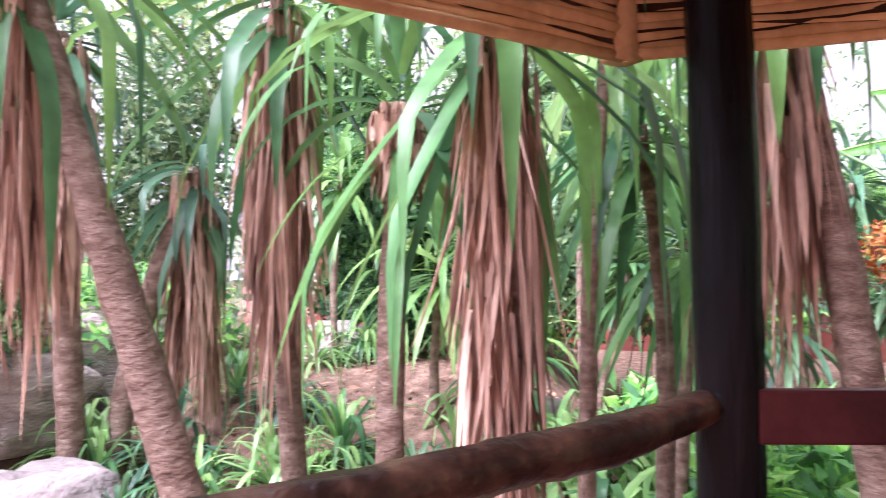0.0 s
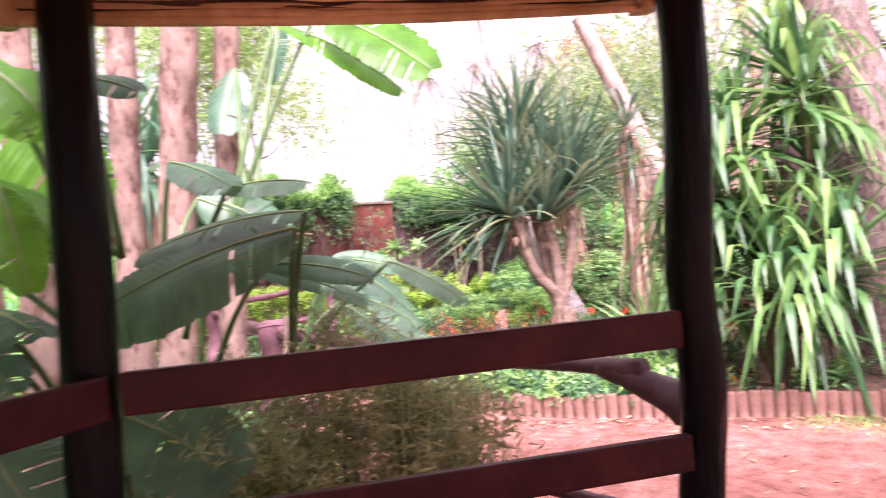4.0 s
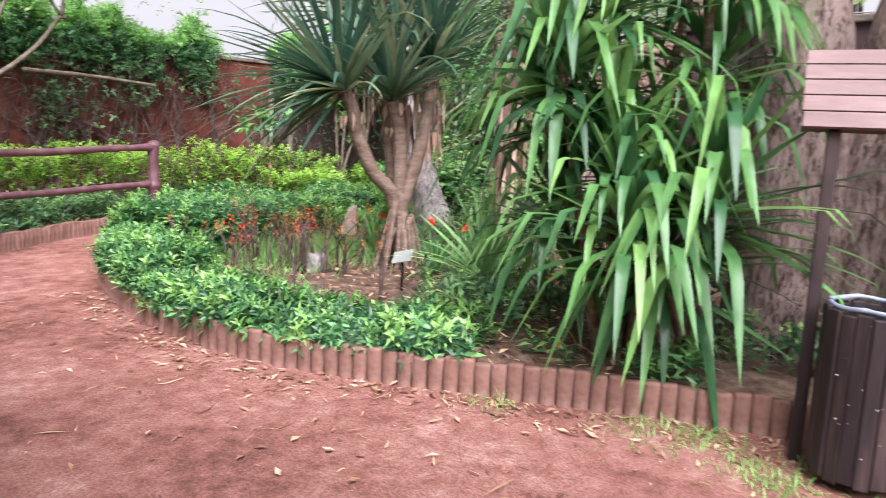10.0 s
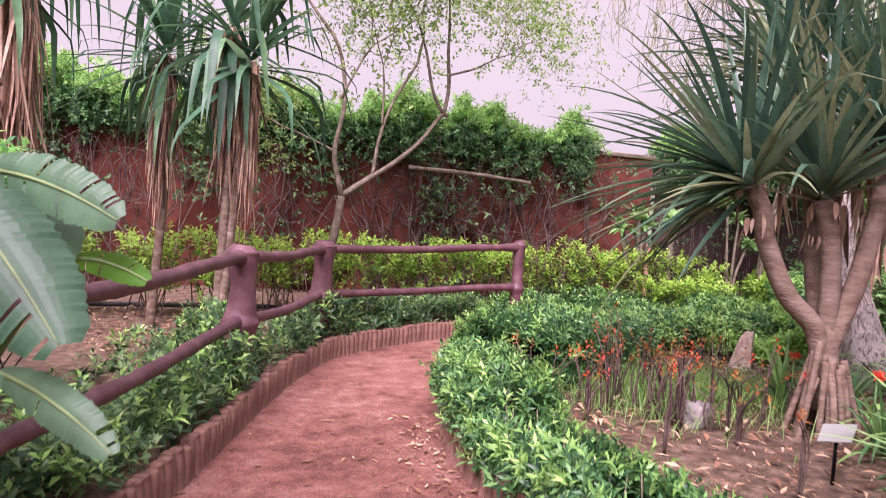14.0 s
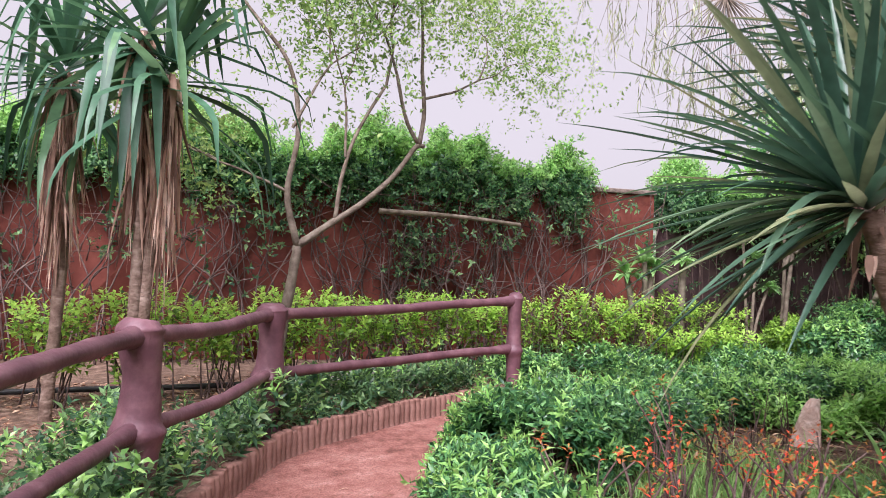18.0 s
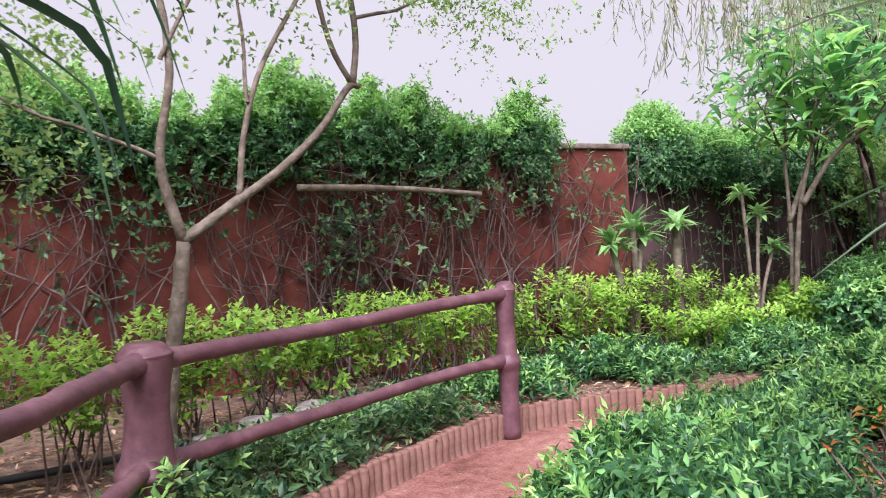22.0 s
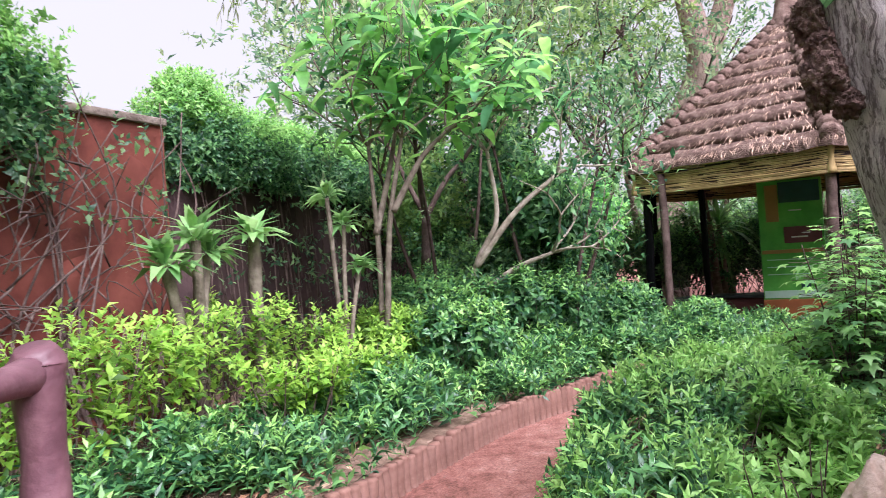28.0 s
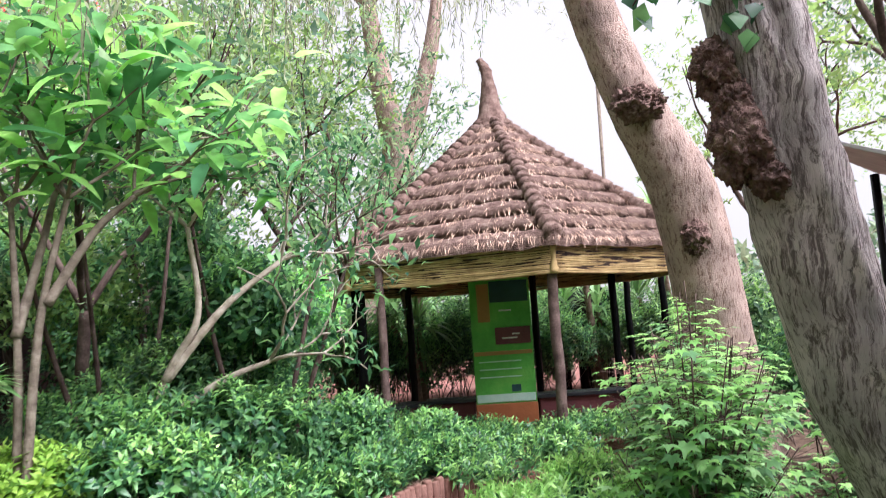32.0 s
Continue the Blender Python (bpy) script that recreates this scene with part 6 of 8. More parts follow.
CROWNS = [(1.55, 0.4, 0.55), (2.35, 0.34, 0.3), (2.9, 0.3, 0.62), (3.45, 0.42, 0.6), (4.35, 0.6, 0.74), (4.9, 0.4, 0.5), (5.6, 0.5, 0.36), (6.2, 0.5, 0.6), (6.75, 0.4, 0.7), (7.5, 0.46, 0.5), (8.2, 0.5, 0.4), (8.9, 0.45, 0.52), (9.7, 0.7, 0.75), (11.0, 0.6, 0.6), (12.2, 0.7, 0.85), (13.6, 0.8, 0.8), (15.2, 0.8, 0.95)]
old_g, toplit_g = Geo(), Geo()
for s0, rs, top in CROWNS:
    n = int(2600 * rs * (top + 0.45))
    s = rng.normal(s0, rs * 0.6, n)
    edge = np.exp(-((s - s0) / (rs * 1.05)) ** 2)
    z = 2.62 + (rng.uniform(0, 1, n) ** 0.85 * (top + 0.42) - 0.42) * edge + 0.08 * np.sin(s * 13) + 0.06 * np.sin(s * 29 + 1) + np.abs(rng.normal(0, 0.05, n))
    off = rng.normal(0.08, 0.24, n) * np.sqrt(edge + 0.1)
    p = on_wall(s, z, off)
    # upper shoots get the lighter leaf: young growth plus light from above as colour
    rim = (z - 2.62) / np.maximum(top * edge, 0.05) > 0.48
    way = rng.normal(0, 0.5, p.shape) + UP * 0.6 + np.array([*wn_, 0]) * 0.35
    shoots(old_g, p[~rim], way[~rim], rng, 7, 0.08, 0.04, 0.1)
    shoots(toplit_g, p[rim], way[rim], rng, 8, 0.08, 0.04, 0.1)
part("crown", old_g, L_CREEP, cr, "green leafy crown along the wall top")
part("young_growth", toplit_g, L_YOUNGLIT, cr, "young shoots on top of the creeper, coloured lighter for light from above")
g = Geo()
n = 900
s = rng.uniform(0.2, 15, n)
z = rng.uniform(0.2, 2.6, n) ** 1.0
keep_ = rng.random(n) < np.clip(0.25 + 0.4 * np.sin(s * 2.1 + 0.6) + 0.25 * (z > 1.8), 0.05, 1)
p = on_wall(s, z, rng.uniform(0.15, 0.55, n))[keep_]
shoots(g, p, rng.normal(0, 0.5, p.shape) + np.array([*wn_, 0.1]), rng, 5, 0.09, 0.045, 0.1)
part("sparse_leaves", g, L_COVER, cr)
g = Geo()
for s0, z0, rs, rz in ((2.6, 2.2, 0.5, 0.5), (3.9, 1.7, 0.3, 0.7), (5.6, 2.1, 0.6, 0.5), (7.4, 1.9, 0.5, 0.6), (1.5, 2.3, 0.35, 0.35), (9.6, 2.0, 0.6, 0.6), (11.8, 1.9, 0.6, 0.7)):
    n = 70
    p = on_wall(rng.normal(s0, rs * 0.5, n), rng.normal(z0, rz * 0.5, n), rng.uniform(0.15, 0.5, n))
    shoots(g, p, rng.normal(0, 0.5, p.shape) + np.array([*wn_, 0.1]), rng, 6, 0.095, 0.045, 0.1)
part("shade_foliage", g, L_COVER, cr)
# creeper mound over the low wall
low = thing("creeper_mound", (17.0, 8.7, 2.0), "bright mounded creeper over the lower wall", "creeper")
g, yg = Geo(), Geo()
for c, r, n in (((16.05, 8.95, 2.65), (0.55, 0.5, 0.62), 1700), ((17.0, 8.7, 2.55), (0.75, 0.5, 0.48), 1700), ((18.1, 8.45, 2.55), (0.9, 0.5, 0.5), 1900), ((19.5, 8.1, 2.55), (1.1, 0.5, 0.52), 1700), ((21.2, 7.7, 2.5), (1.1, 0.5, 0.5), 900)):
    p, d = blob(rng, n, c, r, -0.8, 0.45)
    # upward shoots take the lighter leaf, so top light is in the colour
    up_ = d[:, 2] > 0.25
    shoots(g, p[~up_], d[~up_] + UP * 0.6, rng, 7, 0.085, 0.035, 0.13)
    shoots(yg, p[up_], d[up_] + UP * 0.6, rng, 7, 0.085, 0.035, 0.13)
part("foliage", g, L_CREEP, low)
part("young_growth", yg, L_YOUNGLIT, low, "young shoots on the mound, upper side coloured lighter as if lit from above")
g = Geo()
x = rng.uniform(15.6, 22, 330)
p = np.stack([x, 8.95 - (x - 15.7) * 0.24 - rng.uniform(0.15, 0.4, 330), 2.4 - 2.2 * rng.uniform(0, 1, 330) ** 1.6], 1)
shoots(g, p, rng.normal(0, 0.5, p.shape) - [0.1, 0.7, 0], rng, 6, 0.1, 0.045, 0.12)
part("shade_foliage", g, L_COVER, low)
g = Geo()
for k in range(50):
    x = rng.uniform(15.6, 21)
    y = 8.95 - (x - 15.7) * 0.24
    tube(g, spline([(x, y - 0.25, 0), (x + rng.normal(0, 0.2), y - 0.2, 1.0), (x + rng.normal(0, 0.3), y - 0.1, 2.3)], 9), [0.014, 0.008, 0.005], 5)
tagged(part("stem_tangle", g, M_VINE, low), kind="stuff")

# ---- clipped hedge round the island ----
rng = np.random.default_rng(240)
hd_ob = thing("clipped_hedge", (8.2, 5.0, 0.1), "low clipped green hedge along the curved path edge", "hedge")


def hedge_band(line, inner, outer, h, density, seed, lo_s=0.0, hi_s=1.0):
    """Shoot places and ways over a rounded band beside a line."""
    rg = np.random.default_rng(seed)
    p, w = along(line, 0.05)
    k0, k1 = int(len(p) * lo_s), int(len(p) * hi_s)
    n = int((k1 - k0) * 0.05 * density)
    i = rg.integers(k0, k1, n)
    t = rg.uniform(0, 1, n)
    ang = np.pi * t
    wid = (outer - inner) / 2 * (1 + 0.12 * np.sin(i * 0.11) + 0.08 * np.sin(i * 0.37))
    hh = h * (1 + 0.14 * np.sin(i * 0.083 + 1) + 0.1 * np.sin(i * 0.29))
    nrm = np.stack([w[i][:, 1], -w[i][:, 0]], 1)
    mid = (inner + outer) / 2
    c = np.sign(np.cos(ang)) * np.abs(np.cos(ang)) ** 0.45
    lat = mid - c * wid
    zz = 0.1 + hh * np.sin(ang) ** 0.45 * rg.uniform(0.6, 1.0, n) ** 0.5
    pos = np.stack([p[i][:, 0] + nrm[:, 0] * lat, p[i][:, 1] + nrm[:, 1] * lat, zz], 1) + rg.normal(0, 0.03, (n, 3))
    d = np.stack([-nrm[:, 0] * c * 0.9, -nrm[:, 1] * c * 0.9, 0.75 + 0 * c], 1) + rg.normal(0, 0.25, (n, 3))
    return pos, d, rg


g, tg = Geo(), Geo()
for line, a, b2, h, dens, sd in ((RIGHT[11:14], 0.06, 0.42, 0.22, 640, 1), (RIGHT[13:16], 0.06, 0.5, 0.33, 760, 7), (RIGHT[15:17], 0.1, 0.9, 0.44, 950, 2), (RIGHT[16:20], 0.1, 0.6, 0.42, 900, 6), (RIGHT[19:23], 0.1, 1.0, 0.42, 900, 3), (RIGHT[9:12], 0.08, 0.55, 0.2, 240, 4)):
    p, d, rg = hedge_band(line, a, b2, h, dens, 241 + sd)
    tip = rg.random(len(p)) < (0.68 if sd == 3 else 0.16)
    shoots(g, p[~tip] - [0, 0, 0.03], d[~tip], rg, 8, 0.09, 0.03, 0.1)
    shoots(tg, p[tip] + d[tip] * 0.03, d[tip], rg, 8, 0.085, 0.027, 0.09, 0.8)
part("foliage", g, L_HEDGE, hd_ob)
tagged(part("new_growth", tg, L_TIP, hd_ob, "lighter new growth"), kind="stuff")
g = Geo()
for line, a, b2, sd in ((RIGHT[11:17], 0.12, 0.45, 5), (RIGHT[16:22], 0.15, 0.65, 6)):
    p, w = along(line, 0.06)
    for q, v in zip(p, w):
        o = rng.uniform(a, b2)
        x, y = q[0] + v[1] * o, q[1] - v[0] * o
        tube(g, [(x, y, 0.08), (x + rng.normal(0, 0.03), y + rng.normal(0, 0.03), 0.4)], [0.008, 0.004], 4)
tagged(part("stem_thicket", g, M_TWIG, hd_ob), kind="stuff")
# second low hedge curving behind the flower patch
g = Geo()
back_line = [(8.9, 4.95), (9.5, 5.15), (10.0, 5.25), (10.5, 5.3)]
p, d, rg = hedge_band(back_line, -0.3, 0.28, 0.42, 420, 251)
shoots(g, p, d, rg, 8, 0.09, 0.03, 0.11)
hb = thing("clipped_hedge", (10.5, 5.05, 0.1), "low clipped green hedge behind the flower patch", "hedge")
part("foliage", g, L_HEDGE, hb)
g = Geo()
for q in along(back_line, 0.09)[0]:
    tube(g, [(q[0], q[1] + rng.normal(0, 0.15), 0.08), (q[0] + rng.normal(0, 0.04), q[1] + rng.normal(0, 0.2), 0.42)], [0.008, 0.004], 4)
tagged(part("stem_thicket", g, M_TWIG, hb), kind="stuff")

# sparse ground cover on the border and island edges
def cover(name, line, a, b2, h, dens, seed, leaf, label, lo_s=0.0, hi_s=1.0, ll=0.1, lw=0.038):
    rg = np.random.default_rng(seed)
    p, w = along(line, 0.05)
    n = int(len(p) * 0.05 * (b2 - a) * dens * (hi_s - lo_s))
    i = rg.integers(int(len(p) * lo_s), int(len(p) * hi_s), n)
    o = rg.uniform(a, b2, n)
    patch = np.array([noise.noise(Vector((p[k][0] * 1.3, p[k][1] * 1.3, oo * 2))) for k, oo in zip(i, o)])
    okk = rg.random(n) < np.clip(0.55 + patch * 1.4, 0, 1)
    i, o, patch = i[okk], o[okk], patch[okk]
    n = len(i)
    nr = np.stack([w[i][:, 1], -w[i][:, 0]], 1)
    pos = np.stack([p[i][:, 0] + nr[:, 0] * o, p[i][:, 1] + nr[:, 1] * o, 0.12 + h * rg.uniform(0.1, 1, n) * np.clip(0.7 + patch, 0.3, 1.4)], 1)
    g = Geo()
    shoots(g, pos, rg.normal(0, 0.45, (n, 3)) + UP, rg, 7, ll, lw, 0.1)
    c_ob = tagged(part(name, g, leaf), label, "ground cover", kind="stuff")
    tip = rg.random(n) < 0.22
    g = Geo()
    shoots(g, pos[tip] + UP * 0.05, rg.normal(0, 0.35, (int(tip.sum()), 3)) + UP, rg, 7, ll * 0.9, lw * 0.9, 0.08)
    tagged(part("new_growth", g, L_TIP, c_ob, "lighter new growth"), kind="stuff")
    return c_ob


cover("border_ground_cover", LEFT, -0.8, -0.03, 0.34, 520, 261, L_COVER, "dark low leafy ground cover along the border edge", 0.1, 0.62)
cover("border_ground_cover", LEFT, -1.3, -0.04, 0.3, 760, 262, L_HEDGE, "dense low leafy ground cover along the border edge", 0.6, 1.0, 0.115, 0.036)
cover("border_ground_cover", LEFT, -1.6, -0.7, 0.12, 60, 263, L_COVER, "scattered low plants on the littered soil", 0.2, 0.6)
cover("island_ground_cover", RIGHT, 0.06, 0.6, 0.2, 260, 264, L_HEDGE, "patchy low leafy plants at the island edge", 0.33, 0.48)
cover("island_ground_cover", RIGHT[18:22], 0.55, 1.3, 0.3, 560, 266, L_TIP, "pale green low leafy plants by the hedge", ll=0.11, lw=0.04)
cover("island_ground_cover", RIGHT, 0.5, 2.6, 0.3, 130, 265, L_COVER, "mixed low green plants", 0.18, 0.42)

# flower patch: bare stems, orange leaves, fine grass
rng = np.random.default_rng(270)
for k in range(44):
    x, y = rng.normal(9.15, 0.5), rng.normal(3.85, 0.5)
    h = rng.uniform(0.3, 0.68)
    s_ob = thing("croton_twig", (x, y, 0.12), "leggy stem with a few orange-red leaves", "plant", "orange-leaved stems")
    g = Geo()
    tips = []
    for q in range(3):
        e = np.array([x + rng.normal(0, 0.07), y + rng.normal(0, 0.07), 0.13 + h * rng.uniform(0.7, 1)])
        tube(g, spline([(x, y, 0.08), (x + rng.normal(0, 0.02), y + rng.normal(0, 0.02), 0.13 + h * 0.5), e], 6), [0.008, 0.006, 0.004], 5)
        tips.append(e)
    part("stem", g, M_VINE, s_ob)
    g = Geo()
    shoots(g, np.array(tips), np.tile(UP, (3, 1)), rng, 5, 0.055, 0.02, 0.05)
    part("leaves", g, L_ORANGE if k % 3 else L_RED, s_ob)
g = Geo()
n = 3600
p = np.stack([rng.normal(9.9, 0.55, n), rng.normal(4.2, 0.4, n), np.full(n, 0.12)], 1)
straps(g, p, rng.normal(0, 0.4, (n, 3)) + UP, rng.uniform(0.12, 0.34, n), 0.007, rng.uniform(0.1, 0.8, n), 3)
tagged(part("fine_grass", g, L_GRASS), "fine bright grass in the flower patch", "grass", kind="stuff")

# tufts of grass at the foot of the bin and kerb
g = Geo()
for x, y, r, n in ((6.95, -0.45, 0.16, 240), (7.28, 0.05, 0.18, 260), (7.33, -0.2, 0.15, 200), (7.15, 0.95, 0.1, 110), (7.0, -0.98, 0.09, 70), (6.85, -0.55, 0.1, 90)):
    p = np.stack([rng.normal(x, r, n), rng.normal(y, r, n), np.full(n, 0.0)], 1)
    p = p[p[:, 0] < 7.42]
    straps(g, p, rng.normal(0, 0.7, p.shape) + UP, rng.uniform(0.04, 0.11, len(p)), 0.006, rng.uniform(0.2, 1, len(p)), 3)
tagged(part("grass_tufts", g, L_GRASS), "small bright grass tufts on the earth", "grass", kind="stuff")

# ---- dry litter ----
def litter(name, pts, seed, label, lo=0.03, hi=0.09, wid=0.4, leaf=L_LITTER, z=0.012):
    rg = np.random.default_rng(seed)
    p = np.array(pts)
    n = len(p)
    a = rg.uniform(0, 6.3, n)
    d = np.stack([np.cos(a), np.sin(a), rg.normal(0, 0.15, n)], 1)
    ln = rg.uniform(lo, hi, n)
    g = Geo()
    leaves(g, np.column_stack([p, np.full(n, z) if np.isscalar(z) else z]) + rg.uniform(0, 0.01, (n, 1)) * UP, d, np.tile(UP, (n, 1)) + rg.normal(0, 0.2, (n, 3)), ln, ln * wid * rg.uniform(0.3, 1, n), 0.2, rg.uniform(-0.2, 0.2, (n, 1)))
    return tagged(part(name, g, leaf), label, "dry leaves", kind="stuff")


rng = np.random.default_rng(280)
pp = []
q, w = along(RIGHT[3:15], 0.05)
for k in range(900):
    i = rng.integers(0, len(q))
    o = -0.05 - abs(rng.normal(0, 0.22))
    pp.append((q[i][0] + w[i][1] * o, q[i][1] - w[i][0] * o))
for k in range(320):
    i = rng.integers(20, len(q))
    o = -rng.uniform(0.05, 2.2)
    pp.append((q[i][0] + w[i][1] * o, q[i][1] - w[i][0] * o))
litter("path_litter", pp, 281, "dry fallen leaves along the kerb", 0.025, 0.085, z=np.array([ground_height(x, y) + 0.006 for x, y in pp]))
pp = [(rng.uniform(6.0, 15.5), 0) for k in range(5200)]
pp = [(x, rng.uniform(7.0, 9.9)) for x, _ in pp]
pp = [(x, y) for x, y in pp if inside(L_IN + [(17.0, 3.2), (24, 12), (4, 13)], x, y)]
litter("border_litter", pp, 282, "thick brown dry leaf litter under the bushes", 0.04, 0.11, z=0.155)
pp = [(rng.uniform(7.3, 13.5), rng.uniform(0.2, 5.4)) for k in range(4200)]
pp = [(x, y) for x, y in pp if inside(R_IN + [(15.4, 3.0), (17.5, -1.0), (17.5, -7.0), (3.0, -7.0)], x, y)]
litter("island_litter", pp, 283, "brown bark chips and dry leaves in the island bed", 0.04, 0.12, z=0.165)
pp = [(rng.uniform(-3, 4.5), rng.uniform(1.7, 6.5)) for k in range(2600)]
litter("shelter_litter", pp, 284, "dry leaves behind the shelter", 0.04, 0.12, z=np.array([bank_height(x, y) + 0.02 if y > 2.3 and x < 1.2 else 0.15 for x, y in pp]))
pp = [(rng.uniform(6.8, 9.5), rng.uniform(-4.5, -1.0)) for k in range(1500)]
pp = [(x, y) for x, y in pp if inside(R_IN + [(15.4, 3.0), (17.5, -1.0), (17.5, -7.0), (3.0, -7.0)], x, y)]
litter("island_litter", pp, 285, "dry stalks and leaves under the canes", 0.06, 0.25, 0.2, z=0.165)
pp = [(rng.uniform(3.6, 9.0), rng.uniform(-2.4, 6.0)) for k in range(420)]
pp = [(x, y) for x, y in pp if not inside(R_IN + [(15.4, 3.0), (17.5, -1.0), (17.5, -7.0), (3.0, -7.0)], x, y) and not inside(L_IN + [(17.0, 3.2), (24, 12), (-4, 13), (0.5, 1.75)], x, y)]
litter("path_twigs", pp, 286, "pale dry leaf strips and twigs scattered on the path", 0.04, 0.2, 0.09, z=np.array([ground_height(x, y) + 0.005 for x, y in pp]))
# gravel specks on the path
g = Geo()
n = 2600
px_, py_ = rng.uniform(3.2, 14.5, n), rng.uniform(-2.8, 7.6, n)
for k in range(n):
    r = rng.uniform(0.003, 0.010)
    c = np.array([px_[k], py_[k], ground_height(px_[k], py_[k]) + r * 0.3])
    v = unit(rng.normal(0, 1, (6, 3)) * 0.3 + np.array([[1, 0, 0], [-1, 0, 0], [0, 1, 0], [0, -1, 0], [0, 0, 1], [0, 0, -1]])) * r
    g.add(c + v, np.array([[0, 2, 4], [2, 1, 4], [1, 3, 4], [3, 0, 4], [2, 0, 5], [1, 2, 5], [3, 1, 5], [0, 3, 5]]))
tagged(part("path_gravel", g, M_EDGE), "scattered grit and pebbles on the earth path", "gravel", kind="stuff")

# dry stems and twigs round the upright stone
rng = np.random.default_rng(290)
for k in range(16):
    x, y = rng.normal(11.75, 0.4), rng.normal(4.95, 0.16)
    s_ob = thing("dry_stem", (x, y, 0.12), "leafless brown dry stem standing in the bed", "plant", "dry stems by the stone")
    for q in range(2):
        g = Geo()
        e = np.array([x + rng.normal(0, 0.08), y + rng.normal(0, 0.08), 0.13 + rng.uniform(0.15, 0.4)])
        tube(g, spline([(x, y, 0.08), (x + rng.normal(0, 0.02), y + rng.normal(0, 0.02), 0.22), e], 6), [0.006, 0.005, 0.002], 5)
        part("twig", g, M_VINE, s_ob)
g = Geo()
leaves(g, [(11.45, 5.2, 0.42), (11.5, 5.23, 0.38)], [(-0.6, 0.5, 0.1), (-0.2, 0.7, -0.2)], [(0, 0, 1), (0, 0, 1)], 0.11, 0.07, 0.2, 0.2)
tagged(part("fallen_leaf", g, L_ORANGE), "orange dead leaf lying on the hedge", "leaf")


# ---- trees ----
def crown_on(tips, rg, per_tip, leaf_n, ll, lw, spread=0.35, hang=0.0):
    g = Geo()
    p = np.repeat(np.array([t[0] for t in tips]), per_tip, 0) + rg.normal(0, spread, (len(tips) * per_tip, 3))
    d = unit(rg.normal(0, 0.7, p.shape) + UP * (0.4 - hang))
    shoots(g, p, d, rg, leaf_n, ll, lw, 0.18)
    return g


# forked bare-limbed tree by the wall
rng = np.random.default_rng(300)
ft = thing("forked_tree", (8.85, 8.38, 0.1), "pale-barked forked tree with thin airy foliage", "tree")
F0, F1 = np.array([8.84, 8.25, 1.6]), np.array([10.17, 8.17, 2.72])
tips = []
g = Geo()
tube(g, spline([(8.72, 8.4, 0.05), (8.74, 8.36, 0.6), (8.8, 8.28, 1.2), F0], 18), [0.075, 0.052, 0.041], 12, 0.05, rng)
part("trunk", g, M_TWIG, ft)
g = Geo()
tube(g, spline([F0, (8.74, 8.3, 2.1), (8.82, 8.28, 2.7), (8.72, 8.3, 3.3), (8.4, 8.35, 3.7)], 22), [0.036, 0.028, 0.022, 0.017], 10, 0.04, rng)
grow(g, tips, (8.4, 8.35, 3.7), (-0.5, 0.1, 0.8), 0.8, 0.015, 4, rng, 2, 0.6, 0.2)
grow(g, tips, (8.76, 8.28, 2.72), (0.45, -0.1, 0.8), 0.8, 0.016, 4, rng, 2, 0.5, 0.2)
grow(g, tips, (8.76, 8.3, 2.1), (-0.9, 0.1, 0.45), 0.7, 0.016, 3, rng, 2, 0.5, 0.2)
part("limb", g, M_TWIG, ft)
g = Geo()
tube(g, spline([F0, (9.15, 8.22, 1.82), (9.5, 8.2, 2.05), (9.85, 8.18, 2.35), F1 - [0.05, 0, 0.03], F1 + [0.06, 0, 0.0]], 24), [0.04, 0.03, 0.026, 0.024], 10, 0.05, rng)
tube(g, spline([F1, F1 + [0.05, 0, 0.35], F1 + [0.02, 0.02, 0.8]], 8), [0.026, 0.02], 8, 0.04, rng)
tube(g, spline([F1, F1 + [-0.18, 0, 0.25], F1 + [-0.3, 0.02, 0.7]], 8), [0.022, 0.018], 8, 0.04, rng)
grow(g, tips, F1 + [0.02, 0.02, 0.8], (0.1, 0, 1), 0.9, 0.019, 4, rng, 2, 0.55, 0.15)
grow(g, tips, F1 + [0.04, 0, 0.5], (0.9, -0.1, 0.35), 1.1, 0.016, 4, rng, 2, 0.5, 0.05)
grow(g, tips, F1 + [-0.3, 0.02, 0.7], (-0.35, 0, 1), 0.8, 0.016, 4, rng, 2, 0.55, 0.15)
part("limb", g, M_TWIG, ft)
g = Geo()
tube(g, spline([(9.22, 8.22, 1.86), (9.28, 8.22, 2.3), (9.42, 8.2, 2.75), (9.75, 8.2, 3.3)], 14), [0.024, 0.019, 0.016], 9, 0.05, rng)
grow(g, tips, (9.75, 8.2, 3.3), (0.3, 0, 0.9), 0.8, 0.016, 4, rng, 2, 0.55, 0.15)
grow(g, tips, (9.3, 8.2, 2.5), (0.05, 0, 1), 0.7, 0.015, 3, rng, 2, 0.55, 0.15)
part("limb", g, M_TWIG, ft)
part("foliage", crown_on(tips, rng, 34, 6, 0.068, 0.034, 0.36, 0.5), L_TREEPALE, ft)

